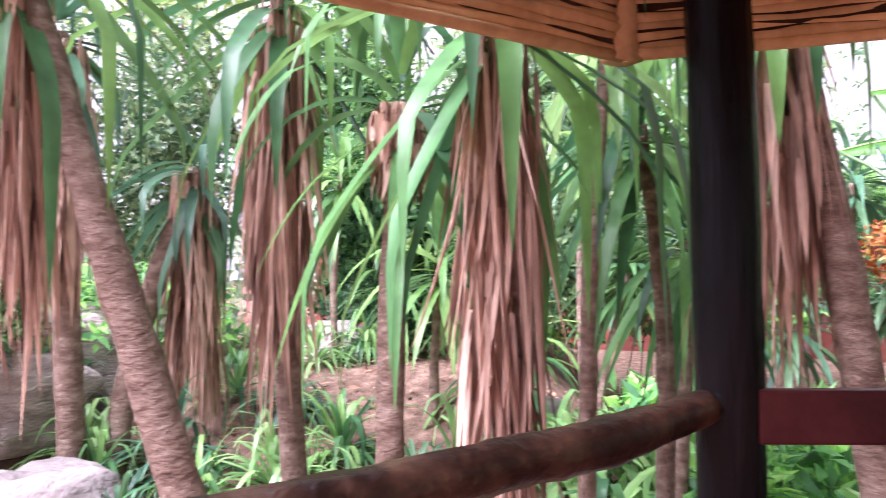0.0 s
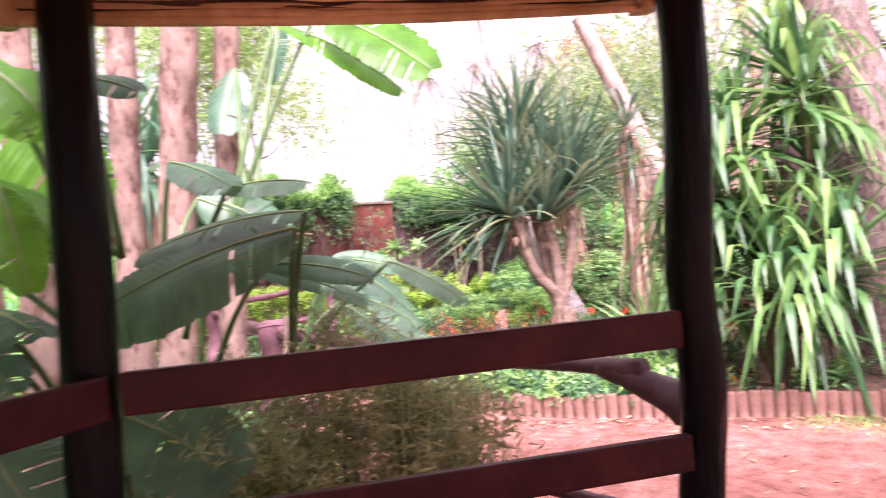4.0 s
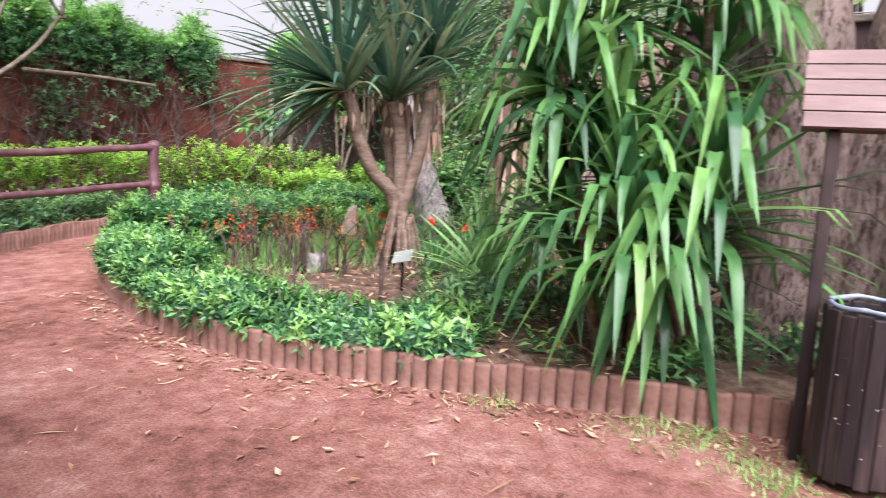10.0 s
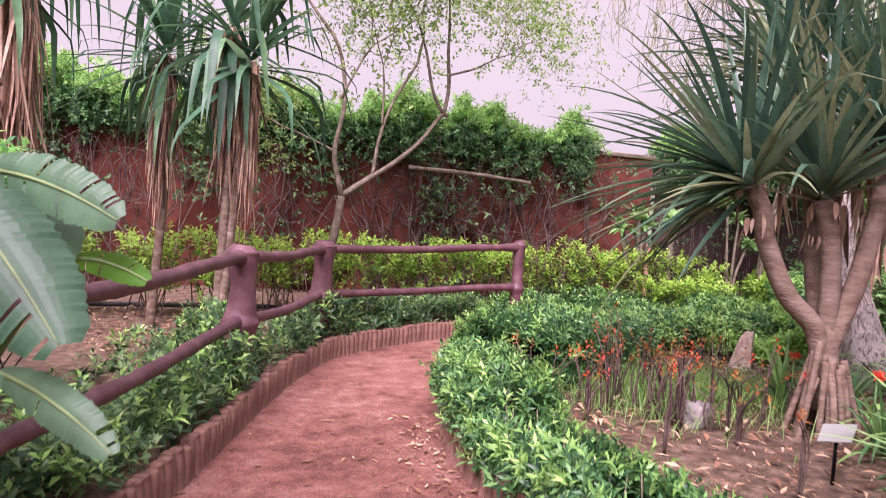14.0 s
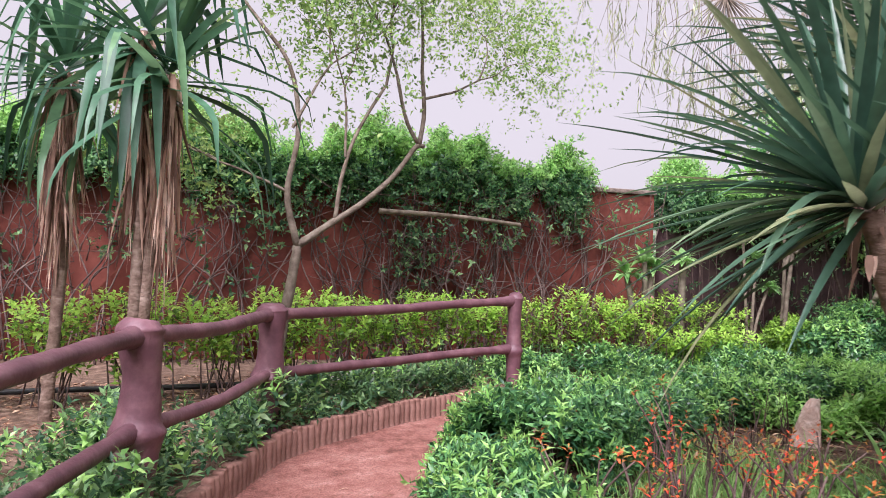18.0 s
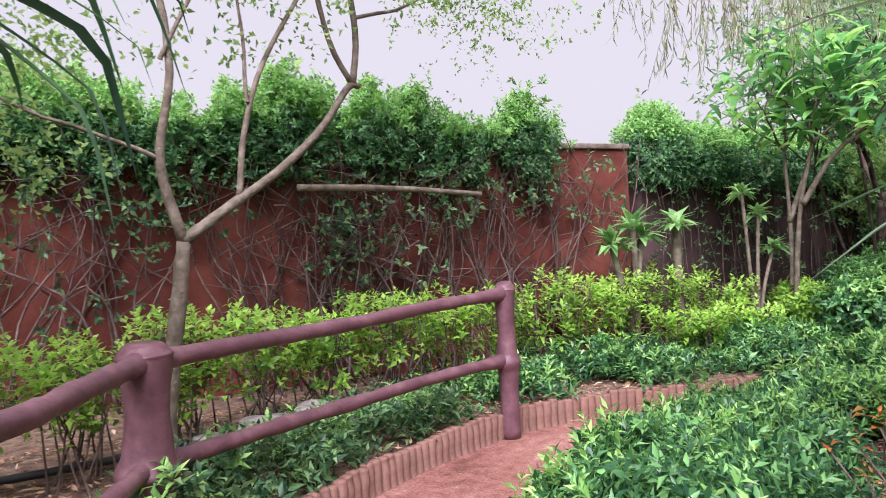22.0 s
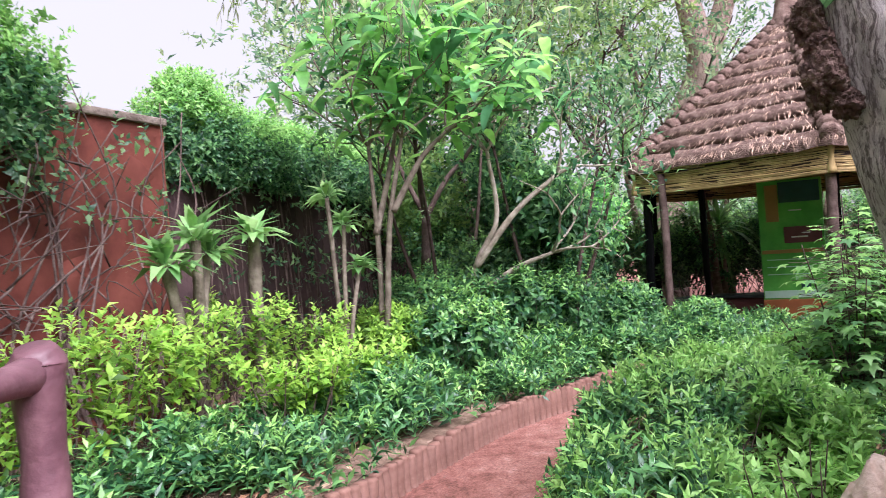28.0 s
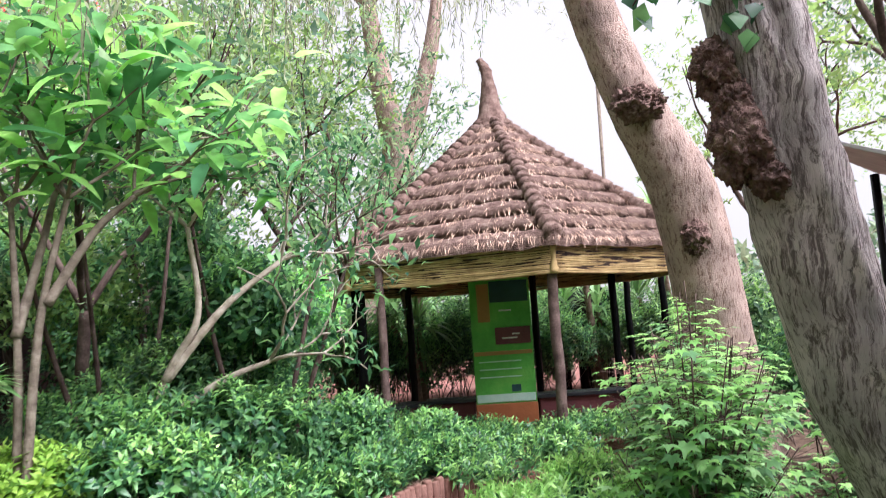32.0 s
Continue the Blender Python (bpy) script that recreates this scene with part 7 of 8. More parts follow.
# great bark-covered trees
def big_tree(at, trunks, seed, label, bark=M_BARK, canopy=None, burls=(), leaf=L_TREE, canopy_leaf=(0.12, 0.03)):
    rg = np.random.default_rng(seed)
    b_ob = thing("great_tree", at, label, "tree", "great bark-covered trees")
    tips = []
    for pts, rad, fork in trunks:
        g = Geo()
        bark_tube(g, pts, rad, 0.007 if bark is M_BARKFINE else 0.016, 56, 120, seed=seed * 1.7)
        part("trunk", g, bark, b_ob)
        if fork and canopy:
            g = Geo()
            d = unit(np.array(pts[-1]) - np.array(pts[-2]))
            for k in range(3):
                a = k * 2.1 + rg.uniform(0, 1)
                grow(g, tips, pts[-1], d + 0.7 * np.array([math.cos(a), math.sin(a), 0.2]), 1.6, rad[-1] * 0.7, 3, rg, 2, 0.6, 0.1, 7)
            part("branchwork", g, bark, b_ob)
    for c, r in burls:
        bm = bmesh.new()
        bmesh.ops.create_icosphere(bm, subdivisions=5, radius=1.0)
        for v in bm.verts:
            n = v.co.normalized()
            k = 1 + 0.3 * noise.noise(n * 2.2 + Vector(c)) + 0.2 * noise.noise(n * 6 + Vector(c)) + 0.16 * noise.noise(n * 15) + 0.1 * noise.noise(n * 31)
            v.co = Vector(c) + Vector((n.x * r[0], n.y * r[1], n.z * r[2])) * k
        for f in bm.faces:
            f.smooth = True
        part("burl", bm, M_BURL, b_ob, "dark knobbly burl")
    if tips and canopy:
        part("foliage", crown_on(tips, rg, canopy, 6, *canopy_leaf, 0.5, 0.9), leaf, b_ob)
    return b_ob


big_tree((8.95, -0.75, 0.1), [([(8.85, -0.55, 0), (8.85, -0.48, 0.8), (8.92, -0.4, 1.8), (9.0, -0.2, 3.2), (9.1, 0.1, 5.5)], [0.52, 0.39, 0.345, 0.32, 0.27, 0.22], True),
                              ([(8.85, -0.85, 0), (8.85, -0.92, 0.8), (8.9, -1.02, 1.7), (9.02, -1.2, 3.0), (9.2, -1.6, 5.2)], [0.42, 0.32, 0.30, 0.29, 0.24, 0.18], True)], 310, "great twin-stemmed tree with grey-pink fissured bark", M_BARKWARM)
big_tree((12.3, 4.05, 0.1), [([(12.08, 3.58, 0), (12.17, 3.8, 0.45), (12.22, 3.95, 0.8), (12.26, 4.1, 1.15), (12.28, 4.2, 1.5), (12.29, 4.29, 1.86), (12.29, 4.36, 2.3), (12.3, 4.42, 2.7), (12.28, 4.55, 3.5), (12.1, 4.9, 6.0)], [0.29, 0.21, 0.185, 0.175, 0.172, 0.17, 0.165, 0.16, 0.14, 0.12], True)], 311, "leaning great tree with deeply fissured grey bark and burls",
         burls=[((12.285, 4.555, 2.07), (0.1, 0.105, 0.15)), ((12.33, 4.59, 2.34), (0.08, 0.085, 0.11)), ((12.285, 4.56, 2.2), (0.07, 0.08, 0.1)), ((12.225, 4.5, 1.93), (0.06, 0.07, 0.07))])
big_tree((14.68, 2.23, 0.1), [([(14.68, 2.23, 0), (14.65, 2.43, 1.17), (14.63, 2.65, 2.32), (14.7, 2.94, 2.97), (14.75, 3.27, 3.83), (14.6, 3.97, 5.63)], [0.33, 0.25, 0.24, 0.2, 0.17, 0.13], True)], 312, "leaning brown tree with stubs and dark scars", M_BARKFINE,
         burls=[((14.45, 2.75, 2.0), (0.09, 0.09, 0.12)), ((14.49, 3.11, 2.96), (0.17, 0.17, 0.12))])


def plain_tree(at, h, seed, leaf, label, r=0.14, depth=4, per=5, ll=0.12, lw=0.04, spread=0.45, first=0.4, lean=(0, 0), hang=0.2, bark=M_BARK2, limb=1.5, name="tree", kids=2):
    rg = np.random.default_rng(seed)
    t_ob = thing(name, at, label, "tree")
    top = np.array([at[0] + lean[0], at[1] + lean[1], h * first])
    g = Geo()
    tube(g, spline([at, (at[0] + lean[0] * 0.4 + rg.normal(0, 0.08), at[1] + lean[1] * 0.4 + rg.normal(0, 0.08), h * first * 0.5), top], 18), [r * 1.25, r, r * 0.8], 12, 0.04, rg)
    part("trunk", g, bark, t_ob)
    tips = []
    g = Geo()
    for k in range(3):
        a = 2.1 * k + rg.uniform(0, 1)
        grow(g, tips, top, (0.55 * math.cos(a), 0.55 * math.sin(a), 0.85), h * (1 - first) * 0.36 * limb / 1.5, r * 0.6, depth - 1, rg, kids, 0.6, 0.15)
    part("branchwork", g, bark, t_ob)
    part("foliage", crown_on(tips, rg, per, 7, ll, lw, spread, hang), leaf, t_ob)
    return t_ob


BG = "slender tree with light airy green foliage"
for k, (x, y, h, lf, r) in enumerate(((18.6, 6.8, 5.5, L_TREE, 0.1), (20.2, 6.2, 6.0, L_TREEPALE, 0.12), (21.6, 5.0, 6.5, L_TREE, 0.12), (22.6, 3.6, 7.0, L_TREEPALE, 0.16), (23.6, 5.6, 7.5, L_TREEPALE, 0.16), (24.6, 2.0, 6.0, L_TREE, 0.14), (25.5, 7.4, 8.0, L_TREEPALE, 0.18), (22.0, 7.5, 6.0, L_TREE, 0.12))):
    plain_tree((x, y, 0), h, 330 + k, lf, BG, r * 0.7, 4, 12 if x < 21 else 22, 0.14, 0.055, 0.6, 0.34, bark=M_VINE)
# pale gum tree with hanging leaves behind the gazebo
big_tree((23.7, 2.3, 0.0), [([(23.75, 2.4, 0), (23.7, 2.3, 2.2), (23.6, 1.9, 3.6), (23.4, 1.5, 4.6), (23.3, 1.75, 6.0), (23.2, 2.0, 7.6)], [0.42, 0.36, 0.32, 0.3, 0.22, 0.15], True), ([(23.45, 1.6, 4.3), (23.2, 1.2, 5.4), (22.9, 0.9, 6.6), (22.8, 0.7, 7.8)], [0.24, 0.2, 0.15, 0.1], True)], 345, "grey forked gum tree with hanging leaves", M_BARKFINE, canopy=10, leaf=L_GREY, canopy_leaf=(0.2, 0.022))


def hanging(name, at, n, r, drop, seed, leaf, label):
    """Strands of narrow leaves hanging from thin twigs."""
    rg = np.random.default_rng(seed)
    h_ob = thing(name, at, label, "branch")
    s, g = Geo(), Geo()
    for k in range(n):
        p = np.array(at) + rg.normal(0, 1, 3) * [r, r, 0.25]
        e = p - [rg.normal(0, 0.1), rg.normal(0, 0.1), drop * rg.uniform(0.5, 1.2)]
        tube(s, spline([np.array(at) + [0, 0, 0.9], p * 0.6 + np.array(at) * 0.4 + [0, 0, 0.5], p, e], 10), [0.008, 0.004, 0.002], 4)
        m = 16
        q = p + (e - p) * np.linspace(0, 1, m)[:, None]
        leaves(g, q, rg.normal(0, 0.35, (m, 3)) - UP, rg.normal(0, 1, (m, 3)), rg.uniform(0.1, 0.18, m), 0.018, 0.1, 0.1)
    tagged(part("twig_spray", s, M_TWIG, h_ob), kind="stuff")
    part("leaves", g, leaf, h_ob)
    return h_ob


HL = "gum branch with narrow grey-green hanging leaves"
for k, (x, y, z, n, r) in enumerate(((14.4, 7.25, 4.25, 46, 0.4), (15.2, 6.5, 4.5, 40, 0.45), (16.2, 5.4, 4.9, 40, 0.5), (13.3, 7.6, 4.9, 30, 0.5), (19.6, 3.2, 6.3, 60, 0.9), (18.6, 2.2, 6.6, 50, 0.8), (17.2, 4.6, 5.4, 40, 0.6))):
    hanging("gum_branch", (x, y, z), n, r, 0.8, 350 + k, L_GREY, HL)

# pruned frangipani stumps with leaf heads
def stump_plant(at, heads, seed, n=32, ll=0.36, lw=0.1, r=0.04):
    rg = np.random.default_rng(seed)
    t_ob = thing("pruned_frangipani", at, "pruned stubby shrub with bright leaf heads", "shrub", "pruned shrubs by the wall")
    for hx, hy, hz_ in heads:
        g = Geo()
        tube(g, spline([(at[0], at[1], 0.05), ((at[0] + hx) / 2 + rg.normal(0, 0.04), (at[1] + hy) / 2, hz_ * 0.6), (hx, hy, hz_)], 12), [r * 1.3, r * 1.1, r], 10, 0.08, rg)
        part("stem", g, M_TWIG, t_ob)
        g = Geo()
        az = rg.uniform(0, 6.3, n)
        el = np.radians(rg.uniform(-15, 55, n))
        d = np.stack([np.cos(az) * np.cos(el), np.sin(az) * np.cos(el), np.sin(el)], 1)
        leaves(g, np.array([hx, hy, hz_]) + d * 0.03, d, np.tile(UP, (n, 1)), ll * rg.uniform(0.6, 1.1, n), lw * rg.uniform(0.7, 1.1, n), 0.2, 0.2)
        part("leaf_head", g, L_DRACLIME, t_ob)


stump_plant((14.25, 8.3, 0.1), [(14.2, 8.25, 1.6), (14.0, 8.4, 1.42), (14.4, 8.25, 1.5)], 360)
stump_plant((14.72, 8.0, 0.1), [(14.68, 7.96, 1.62)], 361, r=0.05)
stump_plant((15.6, 7.45, 0.1), [(15.65, 7.4, 1.7), (15.45, 7.5, 1.95), (15.8, 7.3, 1.3)], 362, 34, 0.24, 0.08, 0.02)

# broad-leaved shrub trees
def leaf_tree(at, stems, seed, label, leaf=L_BROAD, n=26, ll=0.24, lw=0.09, bark=M_VINE, twigs=4, r0=0.03, spread=0.35, reach=0.5):
    rg = np.random.default_rng(seed)
    t_ob = thing("broad_leaf_shrub", at, label, "shrub", "broad-leaved shrub trees")
    tips = []
    for pts in stems:
        g = Geo()
        tube(g, spline(pts, 22), [r0, r0 * 0.75, r0 * 0.5], 9, 0.05, rg)
        for k in range(twigs):
            a = 6.28 * k / twigs + rg.uniform(0, 1)
            grow(g, tips, pts[-1], unit(np.array(pts[-1]) - np.array(pts[-2])) + 0.8 * np.array([math.cos(a), math.sin(a), 0.1]), reach, r0 * 0.42, 2, rg, 2, 0.7, 0.1, 6)
        part("stem", g, bark, t_ob)
    g = Geo()
    p = np.repeat(np.array([t[0] for t in tips]), n // 4, 0)
    p = p + rg.normal(0, spread * 0.3, p.shape)
    d = unit(rg.normal(0, 0.8, p.shape) * ([1, 1, 0.35] if ll > 0.19 else 1.0) + [0, 0, -0.05])
    if ll > 0.19:
        straps(g, p, d + UP * 0.15, ll * rg.uniform(0.55, 1.1, len(p)), lw * rg.uniform(0.7, 1.1, len(p)), rg.uniform(0.2, 0.6, len(p)), 5, 0.3)
    else:
        leaves(g, p, d, UP + rg.normal(0, 0.3, p.shape), ll * rg.uniform(0.55, 1.1, len(p)), lw * rg.uniform(0.6, 1.1, len(p)), 0.15, rg.uniform(0, 0.4, (len(p), 1)))
    part("foliage", g, leaf, t_ob)
    return t_ob


leaf_tree((15.85, 7.1, 0.1), [[(15.84, 7.12, 0.05), (15.84, 7.0, 1.6), (15.85, 6.82, 2.5)], [(15.86, 7.16, 0.05), (15.9, 7.12, 1.3), (15.9, 7.15, 2.45)], [(15.84, 6.95, 1.8), (15.92, 6.65, 2.3), (16.0, 6.4, 2.55)], [(15.89, 7.13, 1.6), (16.15, 7.0, 2.2), (16.3, 6.9, 2.7)]], 370, "tall open shrub with large bright drooping leaves", n=20, ll=0.36, lw=0.13, bark=M_TWIG, r0=0.036, twigs=4, reach=0.58)
leaf_tree((16.75, 6.5, 0.1), [[(16.72, 6.6, 0.05), (16.6, 6.2, 1.2), (16.5, 5.95, 1.7), (16.55, 6.0, 2.4)], [(16.6, 6.2, 1.2), (16.5, 5.75, 1.75), (16.45, 5.3, 2.1)], [(16.66, 6.35, 0.8), (16.6, 5.8, 1.15), (16.5, 5.4, 1.3)]], 371, "grey-limbed shrub with spreading bare branches", L_CREEP, 44, 0.14, 0.055, M_PALETWIG, r0=0.04)
leaf_tree((17.2, 5.3, 0.1), [[(17.2, 5.3, 0.05), (17.3, 5.0, 1.2), (17.4, 4.7, 2.3)], [(17.2, 5.3, 0.05), (17.0, 4.9, 1.2), (16.9, 4.6, 2.1)], [(17.2, 5.4, 0.05), (17.3, 5.7, 1.3), (17.2, 5.9, 2.5)]], 372, "dark green feathery shrub against the gazebo", L_CREEP, 52, 0.12, 0.04)
leaf_tree((17.6, 6.6, 0.1), [[(17.6, 6.6, 0), (17.7, 6.7, 1.4), (17.6, 6.8, 2.6)], [(17.6, 6.6, 0), (17.9, 6.2, 1.4), (18.1, 6.0, 2.8)], [(17.6, 6.6, 0), (17.3, 7.0, 1.4), (17.1, 7.2, 2.3)]], 373, "tall leafy shrub behind the path", L_CREEP, 28, 0.17, 0.06)

# understorey round the gazebo and the path's end
US = "dense leafy green shrub in the understorey"
UNDER_PATH = [(15.9, 6.3, 0.55, 0.42, L_HEDGE), (16.5, 5.6, 0.6, 0.5, L_CREEP), (17.0, 4.6, 0.5, 0.34, L_CREEP), (16.1, 7.0, 0.5, 0.35, L_LIME), (17.3, 3.7, 0.4, 0.2, L_CREEP), (16.6, 6.5, 0.6, 0.55, L_CREEP), (18.0, 5.2, 0.7, 0.6, L_CREEP), (18.8, 5.6, 0.9, 0.8, L_COVER), (18.4, 6.8, 0.8, 0.6, L_CREEP)]
UNDER_TREES = [(15.4, 2.0, 0.6, 0.3, L_HEDGE), (22.3, 1.1, 0.9, 0.8, L_CREEP), (13.4, 1.6, 0.7, 0.5, L_CREEP), (14.6, 1.4, 0.8, 0.6, L_CREEP), (12.2, 2.6, 0.6, 0.35, L_COVER), (15.8, 0.6, 0.8, 0.8, L_COVER), (17.6, -0.6, 0.8, 0.7, L_CREEP), (16.9, 0.7, 0.55, 0.3, L_HEDGE), (20.4, 4.6, 0.9, 0.8, L_CREEP), (21.5, 3.6, 0.9, 0.8, L_COVER), (22.2, 2.2, 0.9, 0.7, L_CREEP), (19.9, 6.6, 1.0, 1.0, L_CREEP)]
UNDER_GAZEBO = [(21.4, 6.2, 1.0, 1.0, L_COVER), (22.8, 4.6, 1.0, 1.0, L_CREEP), (22.6, 0.4, 0.9, 0.7, L_CREEP), (22.0, -1.0, 0.9, 0.6, L_COVER), (18.8, -1.6, 0.9, 0.8, L_CREEP), (20.2, -2.2, 0.9, 0.8, L_COVER), (24.0, 6.6, 1.0, 1.2, L_COVER), (21.9, 2.6, 0.9, 0.9, L_CREEP), (23.2, 0.2, 1.1, 1.1, L_COVER), (23.4, -1.4, 1.1, 1.0, L_CREEP), (22.4, -3.0, 1.1, 1.0, L_COVER), (21.5, -0.5, 0.8, 0.75, L_CREEP), (20.8, -1.6, 0.8, 0.7, L_COVER), (22.2, -1.9, 0.9, 0.9, L_CREEP), (24.6, 1.2, 1.2, 1.3, L_CREEP), (24.8, -2.6, 1.2, 1.3, L_COVER)]
UNDER_FAR = [(24.6, 3.6, 1.2, 1.4, L_CREEP), (21.4, -4.2, 1.2, 1.2, L_CREEP), (26.0, 0.0, 1.3, 1.6, L_COVER), (19.2, 5.0, 0.6, 0.7, L_CREEP), (20.8, 5.4, 1.0, 1.3, L_CREEP), (17.9, 6.0, 0.7, 0.8, L_COVER), (22.8, 0.9, 1.0, 0.9, L_CREEP), (24.0, 1.1, 1.1, 1.0, L_COVER), (23.9, -0.4, 1.1, 1.0, L_CREEP), (28.4, -1.6, 1.6, 1.2, L_COVER), (28.0, -4.0, 1.6, 1.4, L_CREEP), (28.6, 1.5, 1.6, 1.4, L_COVER)]
for k, (x, y, r, h, lf) in enumerate(UNDER_PATH + UNDER_TREES + UNDER_GAZEBO + UNDER_FAR):
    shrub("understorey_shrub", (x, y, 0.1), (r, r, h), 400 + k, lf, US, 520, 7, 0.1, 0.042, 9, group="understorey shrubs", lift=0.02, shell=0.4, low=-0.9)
cover("understorey_cover", [(14.9, 6.2), (15.8, 5.6), (16.6, 4.8), (17.0, 3.8), (17.1, 2.6)], -2.2, 0.36, 0.24, 480, 440, L_HEDGE, "dense low leafy plants by the path's end", ll=0.095, lw=0.03)
cover("understorey_cover", [(16.4, 4.1), (17.0, 3.0), (17.4, 1.8), (17.5, 0.8)], -0.7, 0.7, 0.15, 420, 442, L_HEDGE, "dense low leafy plants before the gazebo", ll=0.1, lw=0.034)
cover("understorey_cover", [(12.4, 5.0), (13.3, 4.6), (14.2, 3.8), (14.9, 2.8)], -0.6, 2.2, 0.2, 90, 441, L_CREEP, "mixed green undergrowth", ll=0.09, lw=0.035)

# plumed grey shrub by the shelter
FEATHER = "feathery grey-green fine-leaved shrub"
for k, (x, y, r, h, n) in enumerate(((3.38, 1.45, 0.4, 0.6, 560), (3.12, 1.8, 0.36, 0.52, 400), (3.72, 1.3, 0.34, 0.42, 340))):
    shrub("feathery_shrub", (x, y, 0.1), (r, r, h), 450 + k, L_FEATHER, FEATHER, n, 8, 0.085, 0.014, 20, "shrub", "feathery shrubs", 0.12, 0.15, low=-0.9)
shrub("orange_shrub", (2.9, 5.6, 0.1), (0.5, 0.5, 0.5), 454, L_ORANGE, "orange and yellow leaved shrub", 420, 7, 0.085, 0.04, 12, "shrub", "", 0.9, 0.5)

# ---- woods round the place; south and west ones are unseen, added for their bounced light ----
rng = np.random.default_rng(460)
WT = "tree of the added ring of woods, partly out of view"
for k, (x, y, h) in enumerate(((-3.5, 8.5, 7), (-6.5, 6.0, 8), (-1.0, 11.0, 6), (2.2, 12.0, 6.5), (-8.5, 1.5, 8), (-7.0, -4.0, 8), (-2.5, -8.0, 8), (3.0, -9.5, 8), (8.0, -9.0, 8), (12.8, -4.5, 8), (14.5, -1.0, 7), (16.5, -5.0, 8), (21.5, -6.0, 7))):
    plain_tree((x, y, 0), h, 470 + k, L_TREE if k % 2 else L_TREEPALE, WT, 0.14, 4, 14, 0.16, 0.06, 0.55, 0.36, name="wood_tree", bark=M_VINE)
g = Geo()
n = 5200
a = rng.uniform(0, 2 * np.pi, n)
r = rng.uniform(26, 34, n)
x, y = 8 + r * np.cos(a), 1 + r * np.sin(a)
okk = ~((y > 9) & (x > -8) & (x < 22)) & ~((a > -0.55 + 2 * np.pi) | (a < 0.1))
hmax = 3.0 + 3.5 * (0.5 + 0.5 * np.sin(a * 5)) * (0.6 + 0.4 * np.sin(a * 13 + 1))
p = np.stack([x, y, rng.uniform(0, 1, n) * hmax], 1)[okk]
shoots(g, p, rng.normal(0, 0.6, p.shape) + UP * 0.3, rng, 6, 0.7, 0.3, 0.8)
tagged(part("far_woods", g, L_FAR), "added ring of distant green woods, partly out of view", "woods", kind="stuff")
for k, (x, y) in enumerate(((20.8, -2.6), (22.5, -0.4), (23.5, 1.2), (24.5, -2.8), (21.9, 1.9), (22.6, 2.9), (21.7, -1.6))):
    cane((x, y, 0.0), [(x, y, 2.4 if k < 4 else 1.5), (x + 0.6, y + 0.3, 1.7), (x - 0.3, y + 0.5, 2.9)], 490 + k, L_DRACLIME, 0.0, 46, 1.0, 0.08, 0.06, "tall green cane thicket beyond the gazebo", (0.3, 0.9), group="canes beyond the gazebo")
for k, (x, y) in enumerate(((-3.6, 3.4), (-3.2, 5.0), (-4.5, 2.0), (1.8, 7.5), (3.8, 6.8), (5.0, 5.6), (4.2, 8.8), (0.2, 8.2), (-1.8, 7.6))):
    shrub("border_shrub", (x, y, 0.1), (0.9, 0.9, 0.8), 500 + k, L_BROAD if k % 2 else L_CREEP, "leafy green shrub in the border behind the shelter", 420, 7, 0.15, 0.06, 8, group="shrubs behind the shelter", lift=0.1)

# wire netting above the dark wall
nt_ob = thing("aviary_netting", (10.2, -3.5, 2.6), "grey wire netting stretched above the dark wall", "netting")
na, nb = np.array([11.15, 0.4]), np.array([9.3, -7.2])
g = Geo()
for k in range(46):
    q = na + (nb - na) * k / 45
    tube(g, [(q[0], q[1], 2.6), (q[0] - 0.3, q[1], 4.6)], 0.006, 4, cap=False)
for k in range(14):
    z = 2.65 + 0.15 * k
    o = -0.3 * (z - 2.6) / 2.0
    tube(g, [(na[0] + o, na[1], z), (nb[0] + o, nb[1], z)], 0.006, 4, cap=False)
tagged(part("wire_mesh", g, M_NET, nt_ob), kind="stuff")
g = Geo()
for q in (na, (na + nb) / 2, nb):
    tube(g, [(q[0], q[1], 0), (q[0] - 0.02, q[1], 2.6), (q[0] - 0.3, q[1], 4.65)], 0.03, 8)
tube(g, [(na[0] - 0.3, na[1], 4.62), (nb[0] - 0.3, nb[1], 4.62)], 0.025, 8)
part("mesh_frame", g, M_POST, nt_ob)

# far things past the gazebo: a pole, a coral tree in flower, a grey roof
g = Geo()
tube(g, [(31.37, -9.23, 0), (31.09, -9.23, 9.46)], 0.06, 8)
tagged(part("utility_pole", g, M_TWIG), "thin grey pole behind the trees", "pole")
cor = plain_tree((26.71, 7.52, 0), 8.9, 700, L_TREEPALE, "coral tree with orange-red flowers", 0.14, 4, 6, 0.16, 0.06, 0.6, 0.5, bark=M_VINE, name="coral_tree")
rng = np.random.default_rng(701)
g = Geo()
p, d = blob(rng, 110, (26.71, 7.52, 8.05), (1.3, 1.3, 0.5), -0.6, 0.4)
shoots(g, p, d, rng, 6, 0.16, 0.05, 0.12)
part("blossom", g, L_RED, cor, "orange-red blossom")
hut2 = thing("grey_roofed_hut", (16.6, -2.53, 0), "far hut with a grey sloping roof", "hut")
g = Geo()
box(g, (16.6, -2.53, 3.16), (1.8, 2.2, 0.05), Matrix.Rotation(radians(28), 4, Vector((0.5, -0.9, 0))), 0.01)
part("hut_roof", g, M_ROOFSHEET, hut2, smooth=False)
for dx, dy in ((-0.6, -0.7), (-0.6, 0.7), (0.6, -0.7), (0.6, 0.7)):
    g = Geo()
    tube(g, [(16.6 + dx, -2.53 + dy, 0), (16.6 + dx, -2.53 + dy, 3.16)], 0.06, 8)
    part("hut_post", g, M_POST, hut2)
